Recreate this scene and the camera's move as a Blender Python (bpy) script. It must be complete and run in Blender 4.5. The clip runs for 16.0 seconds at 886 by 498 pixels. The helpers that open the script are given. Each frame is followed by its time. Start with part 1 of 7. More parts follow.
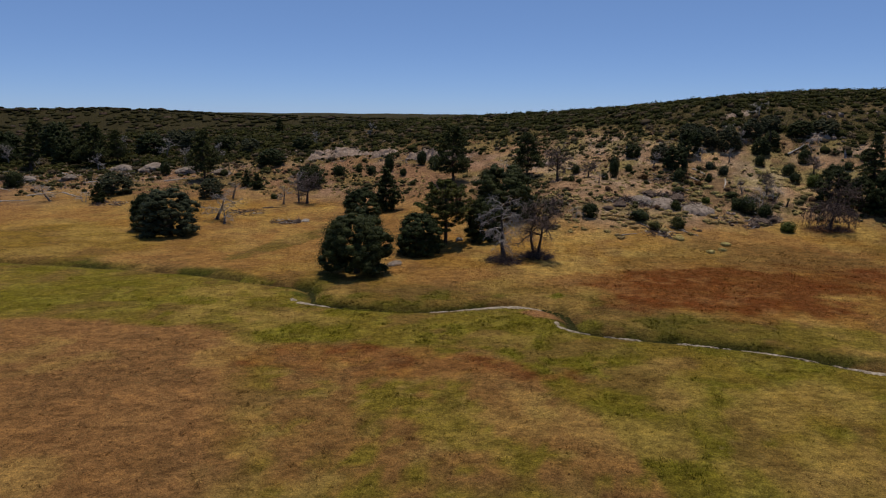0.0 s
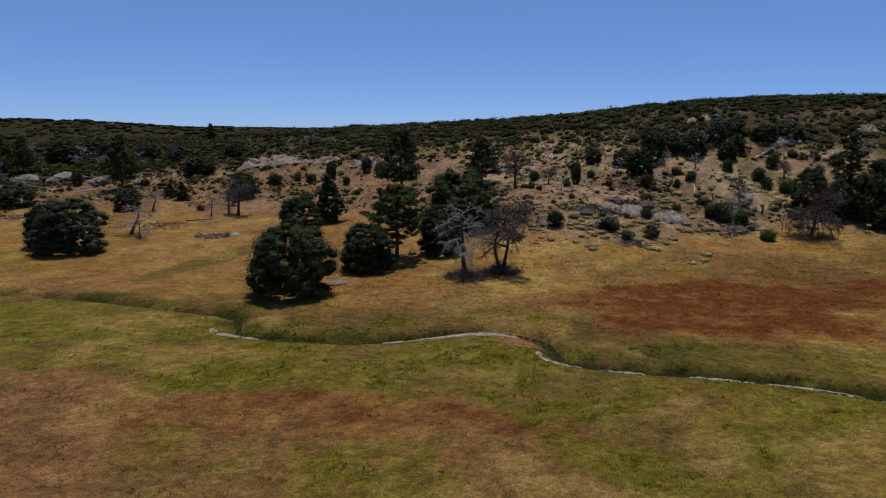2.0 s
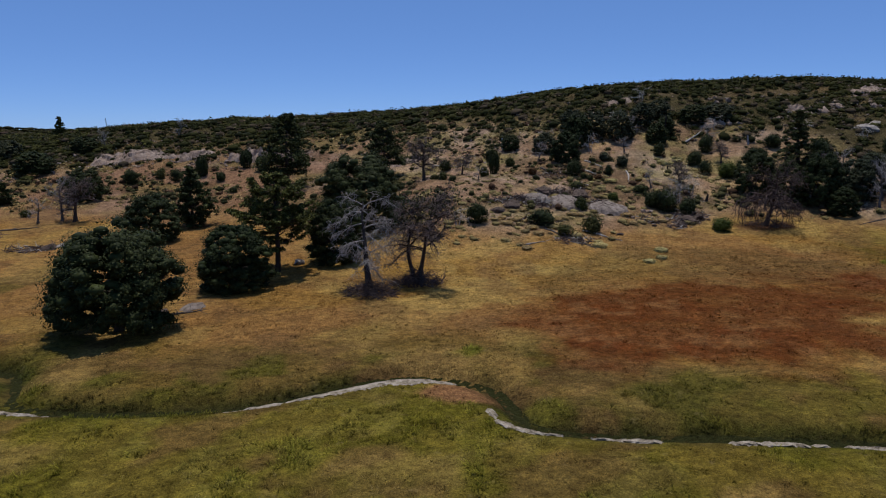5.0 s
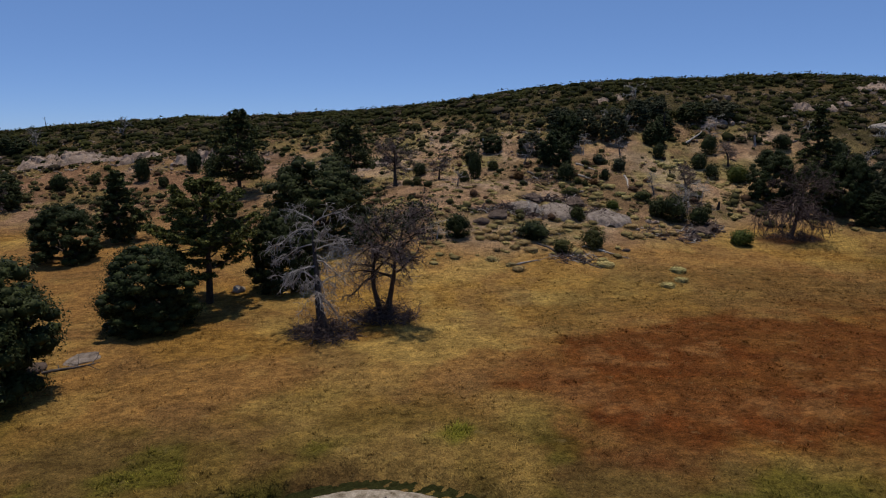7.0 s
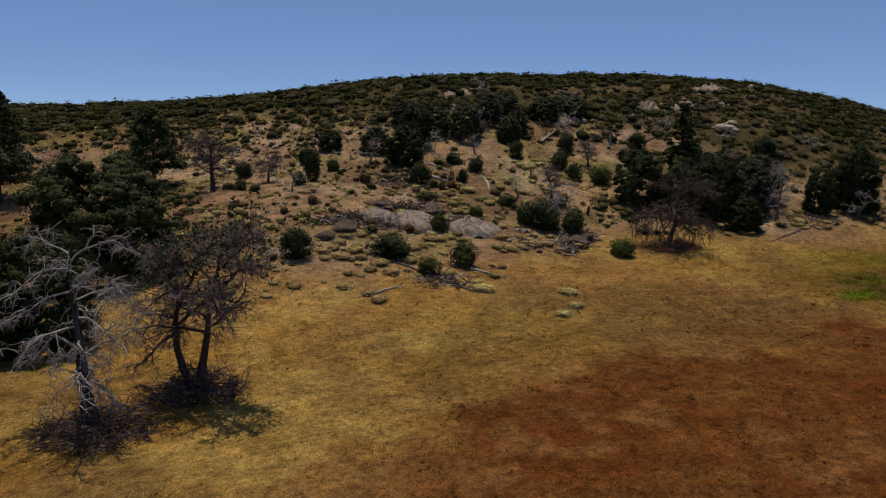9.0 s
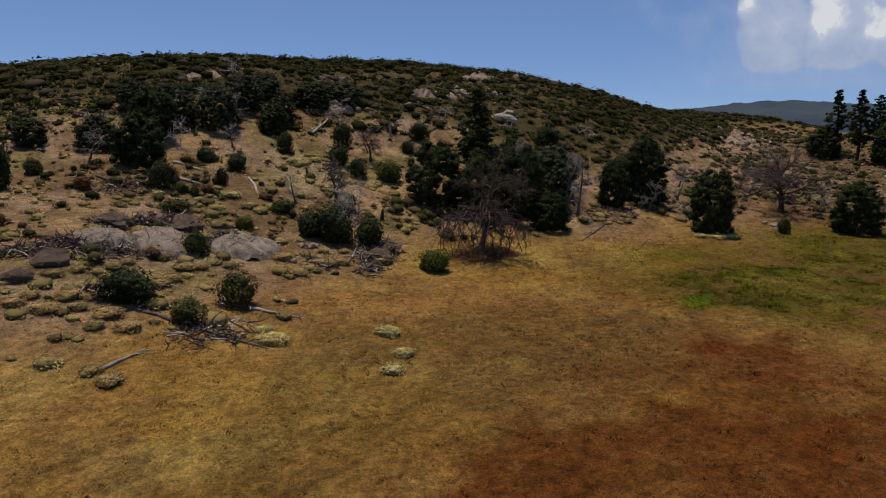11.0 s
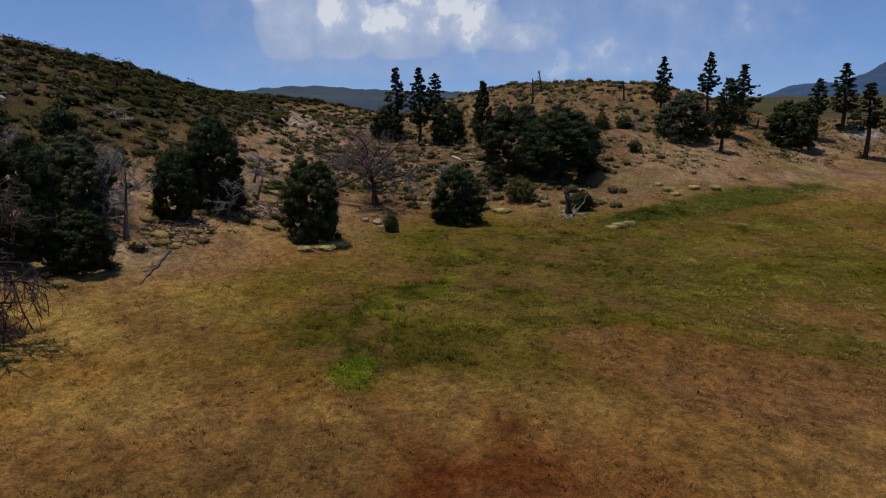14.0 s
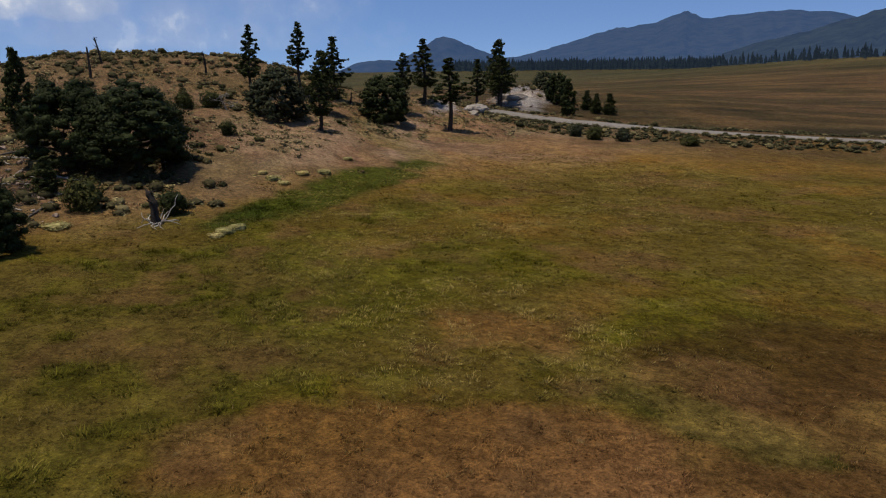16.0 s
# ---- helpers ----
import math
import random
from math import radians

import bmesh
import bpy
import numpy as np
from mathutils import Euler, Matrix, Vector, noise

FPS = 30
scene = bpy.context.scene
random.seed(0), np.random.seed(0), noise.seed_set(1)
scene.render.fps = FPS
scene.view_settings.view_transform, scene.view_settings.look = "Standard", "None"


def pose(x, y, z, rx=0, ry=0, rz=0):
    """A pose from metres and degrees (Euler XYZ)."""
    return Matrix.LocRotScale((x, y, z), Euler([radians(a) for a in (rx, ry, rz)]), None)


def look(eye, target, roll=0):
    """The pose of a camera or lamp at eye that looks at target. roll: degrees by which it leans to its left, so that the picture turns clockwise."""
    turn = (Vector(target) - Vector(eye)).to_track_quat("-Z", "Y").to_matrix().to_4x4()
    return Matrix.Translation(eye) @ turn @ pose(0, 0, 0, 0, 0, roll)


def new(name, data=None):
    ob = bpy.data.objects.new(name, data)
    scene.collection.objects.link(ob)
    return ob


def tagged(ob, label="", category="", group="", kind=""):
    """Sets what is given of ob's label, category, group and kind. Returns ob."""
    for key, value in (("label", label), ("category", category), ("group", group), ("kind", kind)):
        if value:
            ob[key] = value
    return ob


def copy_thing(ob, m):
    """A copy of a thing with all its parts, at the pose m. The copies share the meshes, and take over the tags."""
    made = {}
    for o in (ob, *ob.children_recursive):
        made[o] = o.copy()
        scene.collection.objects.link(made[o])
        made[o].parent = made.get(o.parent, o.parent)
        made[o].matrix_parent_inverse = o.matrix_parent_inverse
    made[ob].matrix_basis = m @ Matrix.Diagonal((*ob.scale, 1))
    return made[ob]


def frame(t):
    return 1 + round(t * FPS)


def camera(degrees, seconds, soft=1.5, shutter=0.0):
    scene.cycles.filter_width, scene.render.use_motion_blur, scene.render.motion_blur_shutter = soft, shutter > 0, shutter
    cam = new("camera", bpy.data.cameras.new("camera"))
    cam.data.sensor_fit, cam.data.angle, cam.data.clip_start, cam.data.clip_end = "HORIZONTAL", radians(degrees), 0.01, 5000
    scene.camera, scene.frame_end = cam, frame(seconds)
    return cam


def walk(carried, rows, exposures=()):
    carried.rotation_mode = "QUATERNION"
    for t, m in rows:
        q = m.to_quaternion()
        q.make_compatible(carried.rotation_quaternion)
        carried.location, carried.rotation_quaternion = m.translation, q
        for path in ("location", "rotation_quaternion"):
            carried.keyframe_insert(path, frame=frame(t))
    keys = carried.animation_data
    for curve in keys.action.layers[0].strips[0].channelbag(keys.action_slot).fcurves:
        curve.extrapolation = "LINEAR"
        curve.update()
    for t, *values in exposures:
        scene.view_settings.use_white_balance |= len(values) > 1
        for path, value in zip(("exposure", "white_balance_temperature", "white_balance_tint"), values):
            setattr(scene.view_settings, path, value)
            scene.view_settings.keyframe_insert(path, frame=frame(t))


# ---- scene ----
cam = camera(64.5, 16.0, soft=1.15)
METRES, EYE, TILT, LEAN, TURN = 100.0, 17.3, 0.0, 0.0, 0.0
ROWS = [
    (0.0, 0.0, 0.0, 0.0, 0.09, -11.08, -0.44),
    (0.5, -0.0025, 0.0281, -0.0047, -0.6, -10.83, -0.48),
    (1.0, -0.0049, 0.0555, -0.0095, -1.42, -10.5, -0.5),
    (1.5, -0.0069, 0.083, -0.0149, -2.86, -10.16, -0.49),
    (2.0, -0.0083, 0.1111, -0.0204, -4.57, -9.91, -0.47),
    (2.5, -0.0083, 0.1398, -0.0259, -6.22, -9.81, -0.4),
    (3.0, -0.0072, 0.1688, -0.0318, -8.12, -9.75, -0.27),
    (3.5, -0.0049, 0.1984, -0.0379, -10.03, -9.67, -0.16),
    (4.0, -0.0011, 0.2282, -0.0434, -11.57, -9.65, -0.0),
    (6.5, 0.0297, 0.3748, -0.0547, -13.83, -9.51, 0.21),
    (7.0, 0.0367, 0.4038, -0.0559, -14.96, -9.36, 0.13),
    (7.5, 0.0432, 0.433, -0.057, -16.99, -9.19, 0.01),
    (8.0, 0.0497, 0.4644, -0.0578, -19.26, -9.2, -0.17),
    (8.5, 0.0576, 0.4968, -0.059, -23.0, -9.3, -0.36),
    (9.0, 0.0662, 0.5294, -0.0605, -28.79, -9.39, -0.56),
    (11.5, 0.1467, 0.6742, -0.0648, -53.77, -9.93, -0.23),
    (12.0, 0.1719, 0.6966, -0.0658, -59.02, -10.12, -0.05),
    (12.5, 0.1995, 0.7163, -0.0668, -63.91, -10.3, 0.12),
    (13.0, 0.2295, 0.7329, -0.0675, -68.61, -10.39, 0.28),
    (13.5, 0.2603, 0.7454, -0.068, -76.47, -10.44, 0.31),
    (14.0, 0.2911, 0.7534, -0.0687, -85.29, -10.88, 0.31),
    (14.5, 0.3219, 0.7568, -0.0689, -94.43, -12.83, 0.34),
    (15.0, 0.3538, 0.7551, -0.0692, -105.17, -13.16, 0.36),
    (15.5, 0.3841, 0.7495, -0.0693, -113.14, -13.15, 0.49),
    (16.0, 0.4122, 0.7382, -0.0689, -117.81, -13.06, 0.79),
]
walk(cam, [(t, pose(0, 0, EYE, TILT, LEAN, TURN) @ pose(METRES * x, METRES * y, METRES * z, 90 + pitch, roll, yaw)) for t, x, y, z, yaw, pitch, roll in ROWS],
     exposures=[(0.0, -0.34, 6500, 10), (1.0, -0.34, 6200, 10), (2.0, -0.34, 5850, 10), (3.0, -0.34, 5600, 10), (4.2, -0.34, 5600, 10), (6.5, -0.34, 6050, 10), (8.0, -0.34, 6550, 10),
                (9.0, -0.34, 6850, 10), (11.5, -0.34, 6750, 10), (12.5, -0.36, 6600, 10), (14.0, -0.36, 6450, 10), (16.0, -0.34, 6450, 10)])

# ---- sky, sun, light ----
SUN_AZ, SUN_EL = 16.0, 76.0
world = bpy.data.worlds.new("sky")
scene.world = world
world.use_nodes = True
wn = world.node_tree.nodes
sky = wn.new("ShaderNodeTexSky")
sky.sky_type = "NISHITA"
sky.sun_disc = False
sky.sun_elevation, sky.sun_rotation = radians(SUN_EL), radians(SUN_AZ)
sky.altitude, sky.air_density, sky.dust_density, sky.ozone_density = 2500, 0.6, 0.6, 2.0
wn["Background"].inputs["Strength"].default_value = 0.110
clear = wn.new("ShaderNodeMix")
clear.data_type, clear.blend_type = "RGBA", "MULTIPLY"
clear.inputs[0].default_value, clear.inputs[7].default_value = 1.0, (0.90, 0.96, 1.11, 1)
world.node_tree.links.new(sky.outputs["Color"], clear.inputs[6])
even = wn.new("ShaderNodeMix")
even.data_type = "RGBA"
even.inputs[0].default_value, even.inputs[7].default_value = 0.45, (1.85, 3.5, 7.1, 1)
world.node_tree.links.new(clear.outputs[2], even.inputs[6])
world.node_tree.links.new(even.outputs[2], wn["Background"].inputs["Color"])
sun = new("sun", bpy.data.lights.new("sun", "SUN"))
sun.data.energy, sun.data.angle, sun.data.color = 5.0, radians(0.53), (1.0, 0.90, 0.74)
az, el = radians(SUN_AZ), radians(SUN_EL)
sun.matrix_world = look((math.sin(az) * math.cos(el) * 100, math.cos(az) * math.cos(el) * 100, math.sin(el) * 100), (0, 0, 0))


# ---- materials ----
def smooth(v, a, b):
    v = np.clip((np.asarray(v, float) - a) / (b - a), 0, 1)
    return v * v * (3 - 2 * v)


def lattice(i, j, seed):
    n = np.sin(i * 127.1 + j * 311.7 + seed * 74.7) * 43758.5453
    return n - np.floor(n)


def vnoise(x, y, scale, seed=0):
    """Smooth noise from 0 to 1 over the plan."""
    x, y = np.asarray(x, float) / scale, np.asarray(y, float) / scale
    i, j = np.floor(x), np.floor(y)
    u, v = x - i, y - j
    u, v = u * u * (3 - 2 * u), v * v * (3 - 2 * v)
    a, b = lattice(i, j, seed), lattice(i + 1, j, seed)
    c, d = lattice(i, j + 1, seed), lattice(i + 1, j + 1, seed)
    return (a + (b - a) * u) * (1 - v) + (c + (d - c) * u) * v


def fbm(x, y, scale, seed=0):
    return 0.55 * vnoise(x, y, scale, seed) + 0.3 * vnoise(x, y, scale * 0.47, seed + 7) + 0.15 * vnoise(x, y, scale * 0.21, seed + 13)


def node_material(name):
    m = bpy.data.materials.new(name)
    m.use_nodes = True
    nt = m.node_tree
    return m, nt, nt.nodes["Principled BSDF"]


def noise_node(nt, scale, detail=4, rough=0.6, coord="Object"):
    tc = nt.nodes.new("ShaderNodeTexCoord")
    n = nt.nodes.new("ShaderNodeTexNoise")
    n.inputs["Scale"].default_value, n.inputs["Detail"].default_value, n.inputs["Roughness"].default_value = scale, detail, rough
    nt.links.new(tc.outputs[coord], n.inputs["Vector"])
    return n


def ramp_node(nt, fac, stops):
    r = nt.nodes.new("ShaderNodeValToRGB")
    els = r.color_ramp.elements
    while len(els) < len(stops):
        els.new(0.5)
    for e, (p, c) in zip(els, stops):
        e.position, e.color = p, (*c, 1)
    nt.links.new(fac, r.inputs["Fac"])
    return r


def mix_node(nt, fac, a, b, mode="MIX"):
    m = nt.nodes.new("ShaderNodeMix")
    m.data_type, m.blend_type = "RGBA", mode
    for value, socket in ((fac, m.inputs[0]), (a, m.inputs[6]), (b, m.inputs[7])):
        if isinstance(value, (int, float)):
            socket.default_value = value
        elif isinstance(value, tuple):
            socket.default_value = (*value, 1)
        else:
            nt.links.new(value, socket)
    return m.outputs[2]


def bump_node(nt, height, strength, distance, bsdf):
    b = nt.nodes.new("ShaderNodeBump")
    b.inputs["Strength"].default_value, b.inputs["Distance"].default_value = strength, distance
    nt.links.new(height, b.inputs["Height"])
    nt.links.new(b.outputs["Normal"], bsdf.inputs["Normal"])


def tinted_material(name, rough=0.9, soft=0.0):
    """Colour from the mesh's own tint; soft: light that shines through thin blades."""
    m, nt, bsdf = node_material(name)
    at = nt.nodes.new("ShaderNodeAttribute")
    at.attribute_name = "tint"
    colour = at.outputs["Color"]
    nt.links.new(colour, bsdf.inputs["Base Color"])
    bsdf.inputs["Roughness"].default_value = rough
    bsdf.inputs["Specular IOR Level"].default_value = 0.03
    if soft:
        tr = nt.nodes.new("ShaderNodeBsdfTranslucent")
        nt.links.new(colour, tr.inputs["Color"])
        mx = nt.nodes.new("ShaderNodeMixShader")
        mx.inputs[0].default_value = soft
        nt.links.new(bsdf.outputs[0], mx.inputs[1])
        nt.links.new(tr.outputs[0], mx.inputs[2])
        nt.links.new(mx.outputs[0], nt.nodes["Material Output"].inputs["Surface"])
    return m


def turf_material(name):
    """Matted dry grass: the tint of what grows there, with wisps, tussocks and bare spots at three scales."""
    m, nt, bsdf = node_material(name)
    at = nt.nodes.new("ShaderNodeAttribute")
    at.attribute_name = "tint"
    colour = at.outputs["Color"]
    heights = []
    for scale, stretch, low, high in ((0.55, (1, 1.5, 1), 0.74, 1.26), (2.2, (1, 1.2, 1), 0.66, 1.36), (9.0, (1.3, 1, 1), 0.66, 1.38)):
        tc, mp = nt.nodes.new("ShaderNodeTexCoord"), nt.nodes.new("ShaderNodeMapping")
        mp.inputs["Scale"].default_value = stretch
        mp.inputs["Rotation"].default_value = (0, 0, scale)
        nt.links.new(tc.outputs["Object"], mp.inputs["Vector"])
        n = nt.nodes.new("ShaderNodeTexNoise")
        n.inputs["Scale"].default_value, n.inputs["Detail"].default_value, n.inputs["Roughness"].default_value, n.inputs["Distortion"].default_value = scale, 5, 0.68, 0.6
        nt.links.new(mp.outputs["Vector"], n.inputs["Vector"])
        r = ramp_node(nt, n.outputs["Fac"], [(0.36, (low, low * 0.97, low * 0.95)), (0.5, (1.0,) * 3), (0.64, (high, high * 0.98, high * 0.93))])
        colour = mix_node(nt, 1.0, colour, r.outputs["Color"], "MULTIPLY")
        heights.append(n.outputs["Fac"])
    # bleached wisps of last year's straw, and dark specks where the sward is open
    n = noise_node(nt, 1.3, 6, 0.72)
    r = ramp_node(nt, n.outputs["Fac"], [(0.60, (0, 0, 0)), (0.72, (0.4,) * 3)])
    colour = mix_node(nt, r.outputs["Color"], colour, (0.27, 0.20, 0.085))
    n = noise_node(nt, 5.5, 3, 0.55)
    r = ramp_node(nt, n.outputs["Fac"], [(0.31, (0.45, 0.42, 0.40)), (0.37, (1.0,) * 3)])
    colour = mix_node(nt, 1.0, colour, r.outputs["Color"], "MULTIPLY")
    # bands of dry and fresher growth across the valley floor
    tc, mp = nt.nodes.new("ShaderNodeTexCoord"), nt.nodes.new("ShaderNodeMapping")
    mp.vector_type = "TEXTURE"
    mp.inputs["Rotation"].default_value = (0, 0, math.atan2(0.883, 0.469))
    mp.inputs["Scale"].default_value = (60, 9, 60)
    nt.links.new(tc.outputs["Object"], mp.inputs["Vector"])
    n = nt.nodes.new("ShaderNodeTexNoise")
    n.inputs["Scale"].default_value, n.inputs["Detail"].default_value, n.inputs["Roughness"].default_value = 1.0, 5, 0.6
    nt.links.new(mp.outputs["Vector"], n.inputs["Vector"])
    r = ramp_node(nt, n.outputs["Fac"], [(0.36, (0.55, 0.62, 0.68)), (0.50, (1.0,) * 3), (0.60, (1.30, 1.25, 1.15)), (0.72, (1.65, 1.62, 1.5))])
    banded = mix_node(nt, 1.0, colour, r.outputs["Color"], "MULTIPLY")
    colour = mix_node(nt, at.outputs["Alpha"], colour, banded)
    nt.links.new(colour, bsdf.inputs["Base Color"])
    bsdf.inputs["Roughness"].default_value = 0.95
    bsdf.inputs["Specular IOR Level"].default_value = 0.03
    both = nt.nodes.new("ShaderNodeMath")
    both.operation = "ADD"
    nt.links.new(heights[1], both.inputs[0])
    nt.links.new(heights[2], both.inputs[1])
    bump_node(nt, both.outputs[0], 0.9, 0.22, bsdf)
    return m


def leaf_material(name, dark, light, soft=0.22, rough=0.6):
    """Foliage: every leaf its own shade, every plant a little different."""
    m, nt, bsdf = node_material(name)
    geo = nt.nodes.new("ShaderNodeNewGeometry")
    info = nt.nodes.new("ShaderNodeObjectInfo")
    r = ramp_node(nt, geo.outputs["Random Per Island"], [(0.0, dark), (0.7, tuple((a + b) / 2 for a, b in zip(dark, light))), (1.0, light)])
    v = ramp_node(nt, info.outputs["Random"], [(0.0, (0.8, 0.85, 0.8)), (1.0, (1.2, 1.12, 1.05))])
    c = mix_node(nt, 1.0, r.outputs["Color"], v.outputs["Color"], "MULTIPLY")
    nt.links.new(c, bsdf.inputs["Base Color"])
    bsdf.inputs["Roughness"].default_value = rough
    bsdf.inputs["Specular IOR Level"].default_value = 0.06
    tr = nt.nodes.new("ShaderNodeBsdfTranslucent")
    nt.links.new(c, tr.inputs["Color"])
    mx = nt.nodes.new("ShaderNodeMixShader")
    mx.inputs[0].default_value = soft
    nt.links.new(bsdf.outputs[0], mx.inputs[1])
    nt.links.new(tr.outputs[0], mx.inputs[2])
    nt.links.new(mx.outputs[0], nt.nodes["Material Output"].inputs["Surface"])
    return m


def grain_material(name, stops, scale, rough=0.9, bump=0.5, depth=0.05, stretch=None):
    """Bark, bleached wood, rock: noise at two scales with a fine relief."""
    m, nt, bsdf = node_material(name)
    tc = nt.nodes.new("ShaderNodeTexCoord")
    mp = nt.nodes.new("ShaderNodeMapping")
    if stretch:
        mp.inputs["Scale"].default_value = stretch
    nt.links.new(tc.outputs["Object"], mp.inputs["Vector"])
    big, small = (nt.nodes.new("ShaderNodeTexNoise") for _ in range(2))
    for n, s in ((big, scale), (small, scale * 5.3)):
        n.inputs["Scale"].default_value, n.inputs["Detail"].default_value, n.inputs["Roughness"].default_value = s, 5, 0.65
        nt.links.new(mp.outputs["Vector"], n.inputs["Vector"])
    c = ramp_node(nt, big.outputs["Fac"], stops)
    f = ramp_node(nt, small.outputs["Fac"], [(0.3, (0.46,) * 3), (0.6, (0.84,) * 3)])
    nt.links.new(mix_node(nt, 1.0, c.outputs["Color"], f.outputs["Color"], "MULTIPLY"), bsdf.inputs["Base Color"])
    bsdf.inputs["Roughness"].default_value = rough
    bsdf.inputs["Specular IOR Level"].default_value = 0.06
    bump_node(nt, small.outputs["Fac"], bump, depth, bsdf)
    return m


GROUND = turf_material("meadow_turf")
GRASS = tinted_material("grass_blades", 0.85, 0.2)
SCRUB = tinted_material("scrub_leaves", 0.8, 0.12)
OAK_LEAF = leaf_material("oak_leaves", (0.014, 0.019, 0.006), (0.050, 0.060, 0.020), 0.1)
OAK_GREY = leaf_material("grey_oak_leaves", (0.020, 0.024, 0.012), (0.066, 0.072, 0.038), 0.1)
PINE_LEAF = leaf_material("pine_needles", (0.013, 0.019, 0.007), (0.085, 0.094, 0.030), 0.16)
BUSH_LEAF = leaf_material("bush_leaves", (0.024, 0.028, 0.008), (0.088, 0.086, 0.024), 0.12)
LIME_LEAF = leaf_material("fresh_leaves", (0.034, 0.046, 0.007), (0.098, 0.112, 0.022), 0.16)
PALE_LEAF = leaf_material("pale_buckwheat", (0.23, 0.190, 0.074), (0.58, 0.49, 0.21), 0.14)
TAN_LEAF = leaf_material("dry_buckwheat", (0.17, 0.118, 0.052), (0.47, 0.345, 0.155), 0.12)
# the open pine's needles, sunlit tips put into their base colour
PINE_SUNLIT = leaf_material("sunlit_pine_needles", (0.020, 0.027, 0.008), (0.150, 0.150, 0.038), 0.18)
RUST_LEAF = leaf_material("rusty_leaves", (0.045, 0.022, 0.008), (0.11, 0.06, 0.022), 0.12)
BARK = grain_material("dark_bark", [(0.3, (0.045, 0.032, 0.024)), (0.7, (0.12, 0.09, 0.07))], 3.0, stretch=(1, 1, 0.25))
DEADWOOD = grain_material("grey_deadwood", [(0.30, (0.065, 0.052, 0.045)), (0.55, (0.15, 0.125, 0.11)), (0.8, (0.40, 0.36, 0.33))], 2.2, stretch=(1, 1, 0.3))
CHARWOOD = grain_material("scorched_grey_wood", [(0.30, (0.030, 0.025, 0.023)), (0.58, (0.085, 0.072, 0.065)), (0.8, (0.30, 0.27, 0.25))], 2.2, stretch=(1, 1, 0.3))
TWIGWOOD = grain_material("grey_twigs", [(0.3, (0.14, 0.122, 0.112)), (0.7, (0.47, 0.425, 0.40))], 1.5)
GREYLIMB = grain_material("silvered_limbs", [(0.30, (0.17, 0.145, 0.13)), (0.7, (0.56, 0.51, 0.47))], 2.6)
MAUVETWIG = grain_material("mauve_twigs", [(0.3, (0.11, 0.083, 0.078)), (0.7, (0.26, 0.205, 0.195))], 1.5)
BROWNTWIG = grain_material("brown_twigs", [(0.3, (0.065, 0.045, 0.040)), (0.7, (0.17, 0.122, 0.108))], 1.5)
BLEACHED = grain_material("bleached_log", [(0.25, (0.20, 0.165, 0.14)), (0.5, (0.46, 0.41, 0.36)), (0.75, (0.74, 0.68, 0.61))], 3.0, stretch=(0.3, 1, 1))
CHARRED = grain_material("charred_wood", [(0.3, (0.022, 0.018, 0.016)), (0.75, (0.085, 0.07, 0.06))], 3.0)
ROCK = grain_material("granite", [(0.25, (0.10, 0.075, 0.060)), (0.5, (0.28, 0.222, 0.182)), (0.8, (0.44, 0.362, 0.305))], 1.3, 0.9, 0.8, 0.12)
CRAG = grain_material("tan_granite", [(0.25, (0.22, 0.145, 0.10)), (0.5, (0.38, 0.275, 0.205)), (0.8, (0.52, 0.41, 0.325))], 0.7, 0.9, 0.9, 0.12)
PALEROCK = grain_material("pale_granite", [(0.25, (0.27, 0.225, 0.185)), (0.7, (0.46, 0.405, 0.35))], 0.8, 0.9, 0.8, 0.12)
DARKROCK = grain_material("lichened_rock", [(0.3, (0.065, 0.046, 0.036)), (0.75, (0.20, 0.145, 0.115))], 1.4, 0.95, 0.8, 0.1)
ASPHALT = grain_material("old_asphalt", [(0.3, (0.21, 0.185, 0.16)), (0.7, (0.30, 0.265, 0.23))], 0.6, 0.9, 0.3, 0.01)


# ---- lie of the land ----
# rounded swells: centre, half widths and height
SLOPES = [
    (60, 145, 30, 26, 6.56),
    (38, 125, 22, 20, 1.83),
    (70, 125, 20, 18, 0.33),
    (90, 118, 26, 22, 3.41),
    (12, 165, 40, 35, 3.85),
    (-25, 140, 35, 30, 0.72),
    (-60, 170, 50, 45, 0.95),
    (20, 112, 20, 18, 2.55),
    (75, 105, 18, 14, 0.85),
    (50, 112, 14, 10, 0.71),
    (-130, 150, 60, 60, 3.47),
    (78, 160, 28, 22, 1.42),
    (45, 170, 28, 22, 2.60),
    (-25, 185, 30, 26, 3.07),
    (5, 140, 18, 14, 0.50),
]
KNOLL = [
    (100, 172, 55, 45, 11.29),
    (120, 135, 35, 30, 7.47),
    (155, 62, 30, 24, 9.51),
    (125, 62, 22, 20, 2.62),
    (140, 95, 35, 30, 2.91),
    (150, 10, 40, 36, 1.03),
    (200, 160, 70, 60, 14.67),
    (200, -40, 90, 90, 6.98),
    (140, 35, 20, 18, 0.73),
    (210, 60, 40, 40, 4.76),
    (150, 30, 14, 12, 1.70),
    (152, 78, 20, 16, 3.38),
    (153, 46, 16, 14, 4.12),
    (138, 66, 14, 14, -2.11),
    (108, 150, 26, 22, 1.08),
    (125, 118, 18, 16, 1.06),
    (212, 122, 40, 24, 3.0),
]
RIDGES = [
    (40, 225, 90, 60, 14.37),
    (-90, 240, 90, 70, 7.87),
    (125, 235, 60, 60, 9.99),
    (-330, 520, 150, 60, 18.37),
    (-190, 500, 70, 50, 5.52),
    (-60, 480, 120, 50, 12.47),
    (60, 420, 80, 50, 11.99),
]
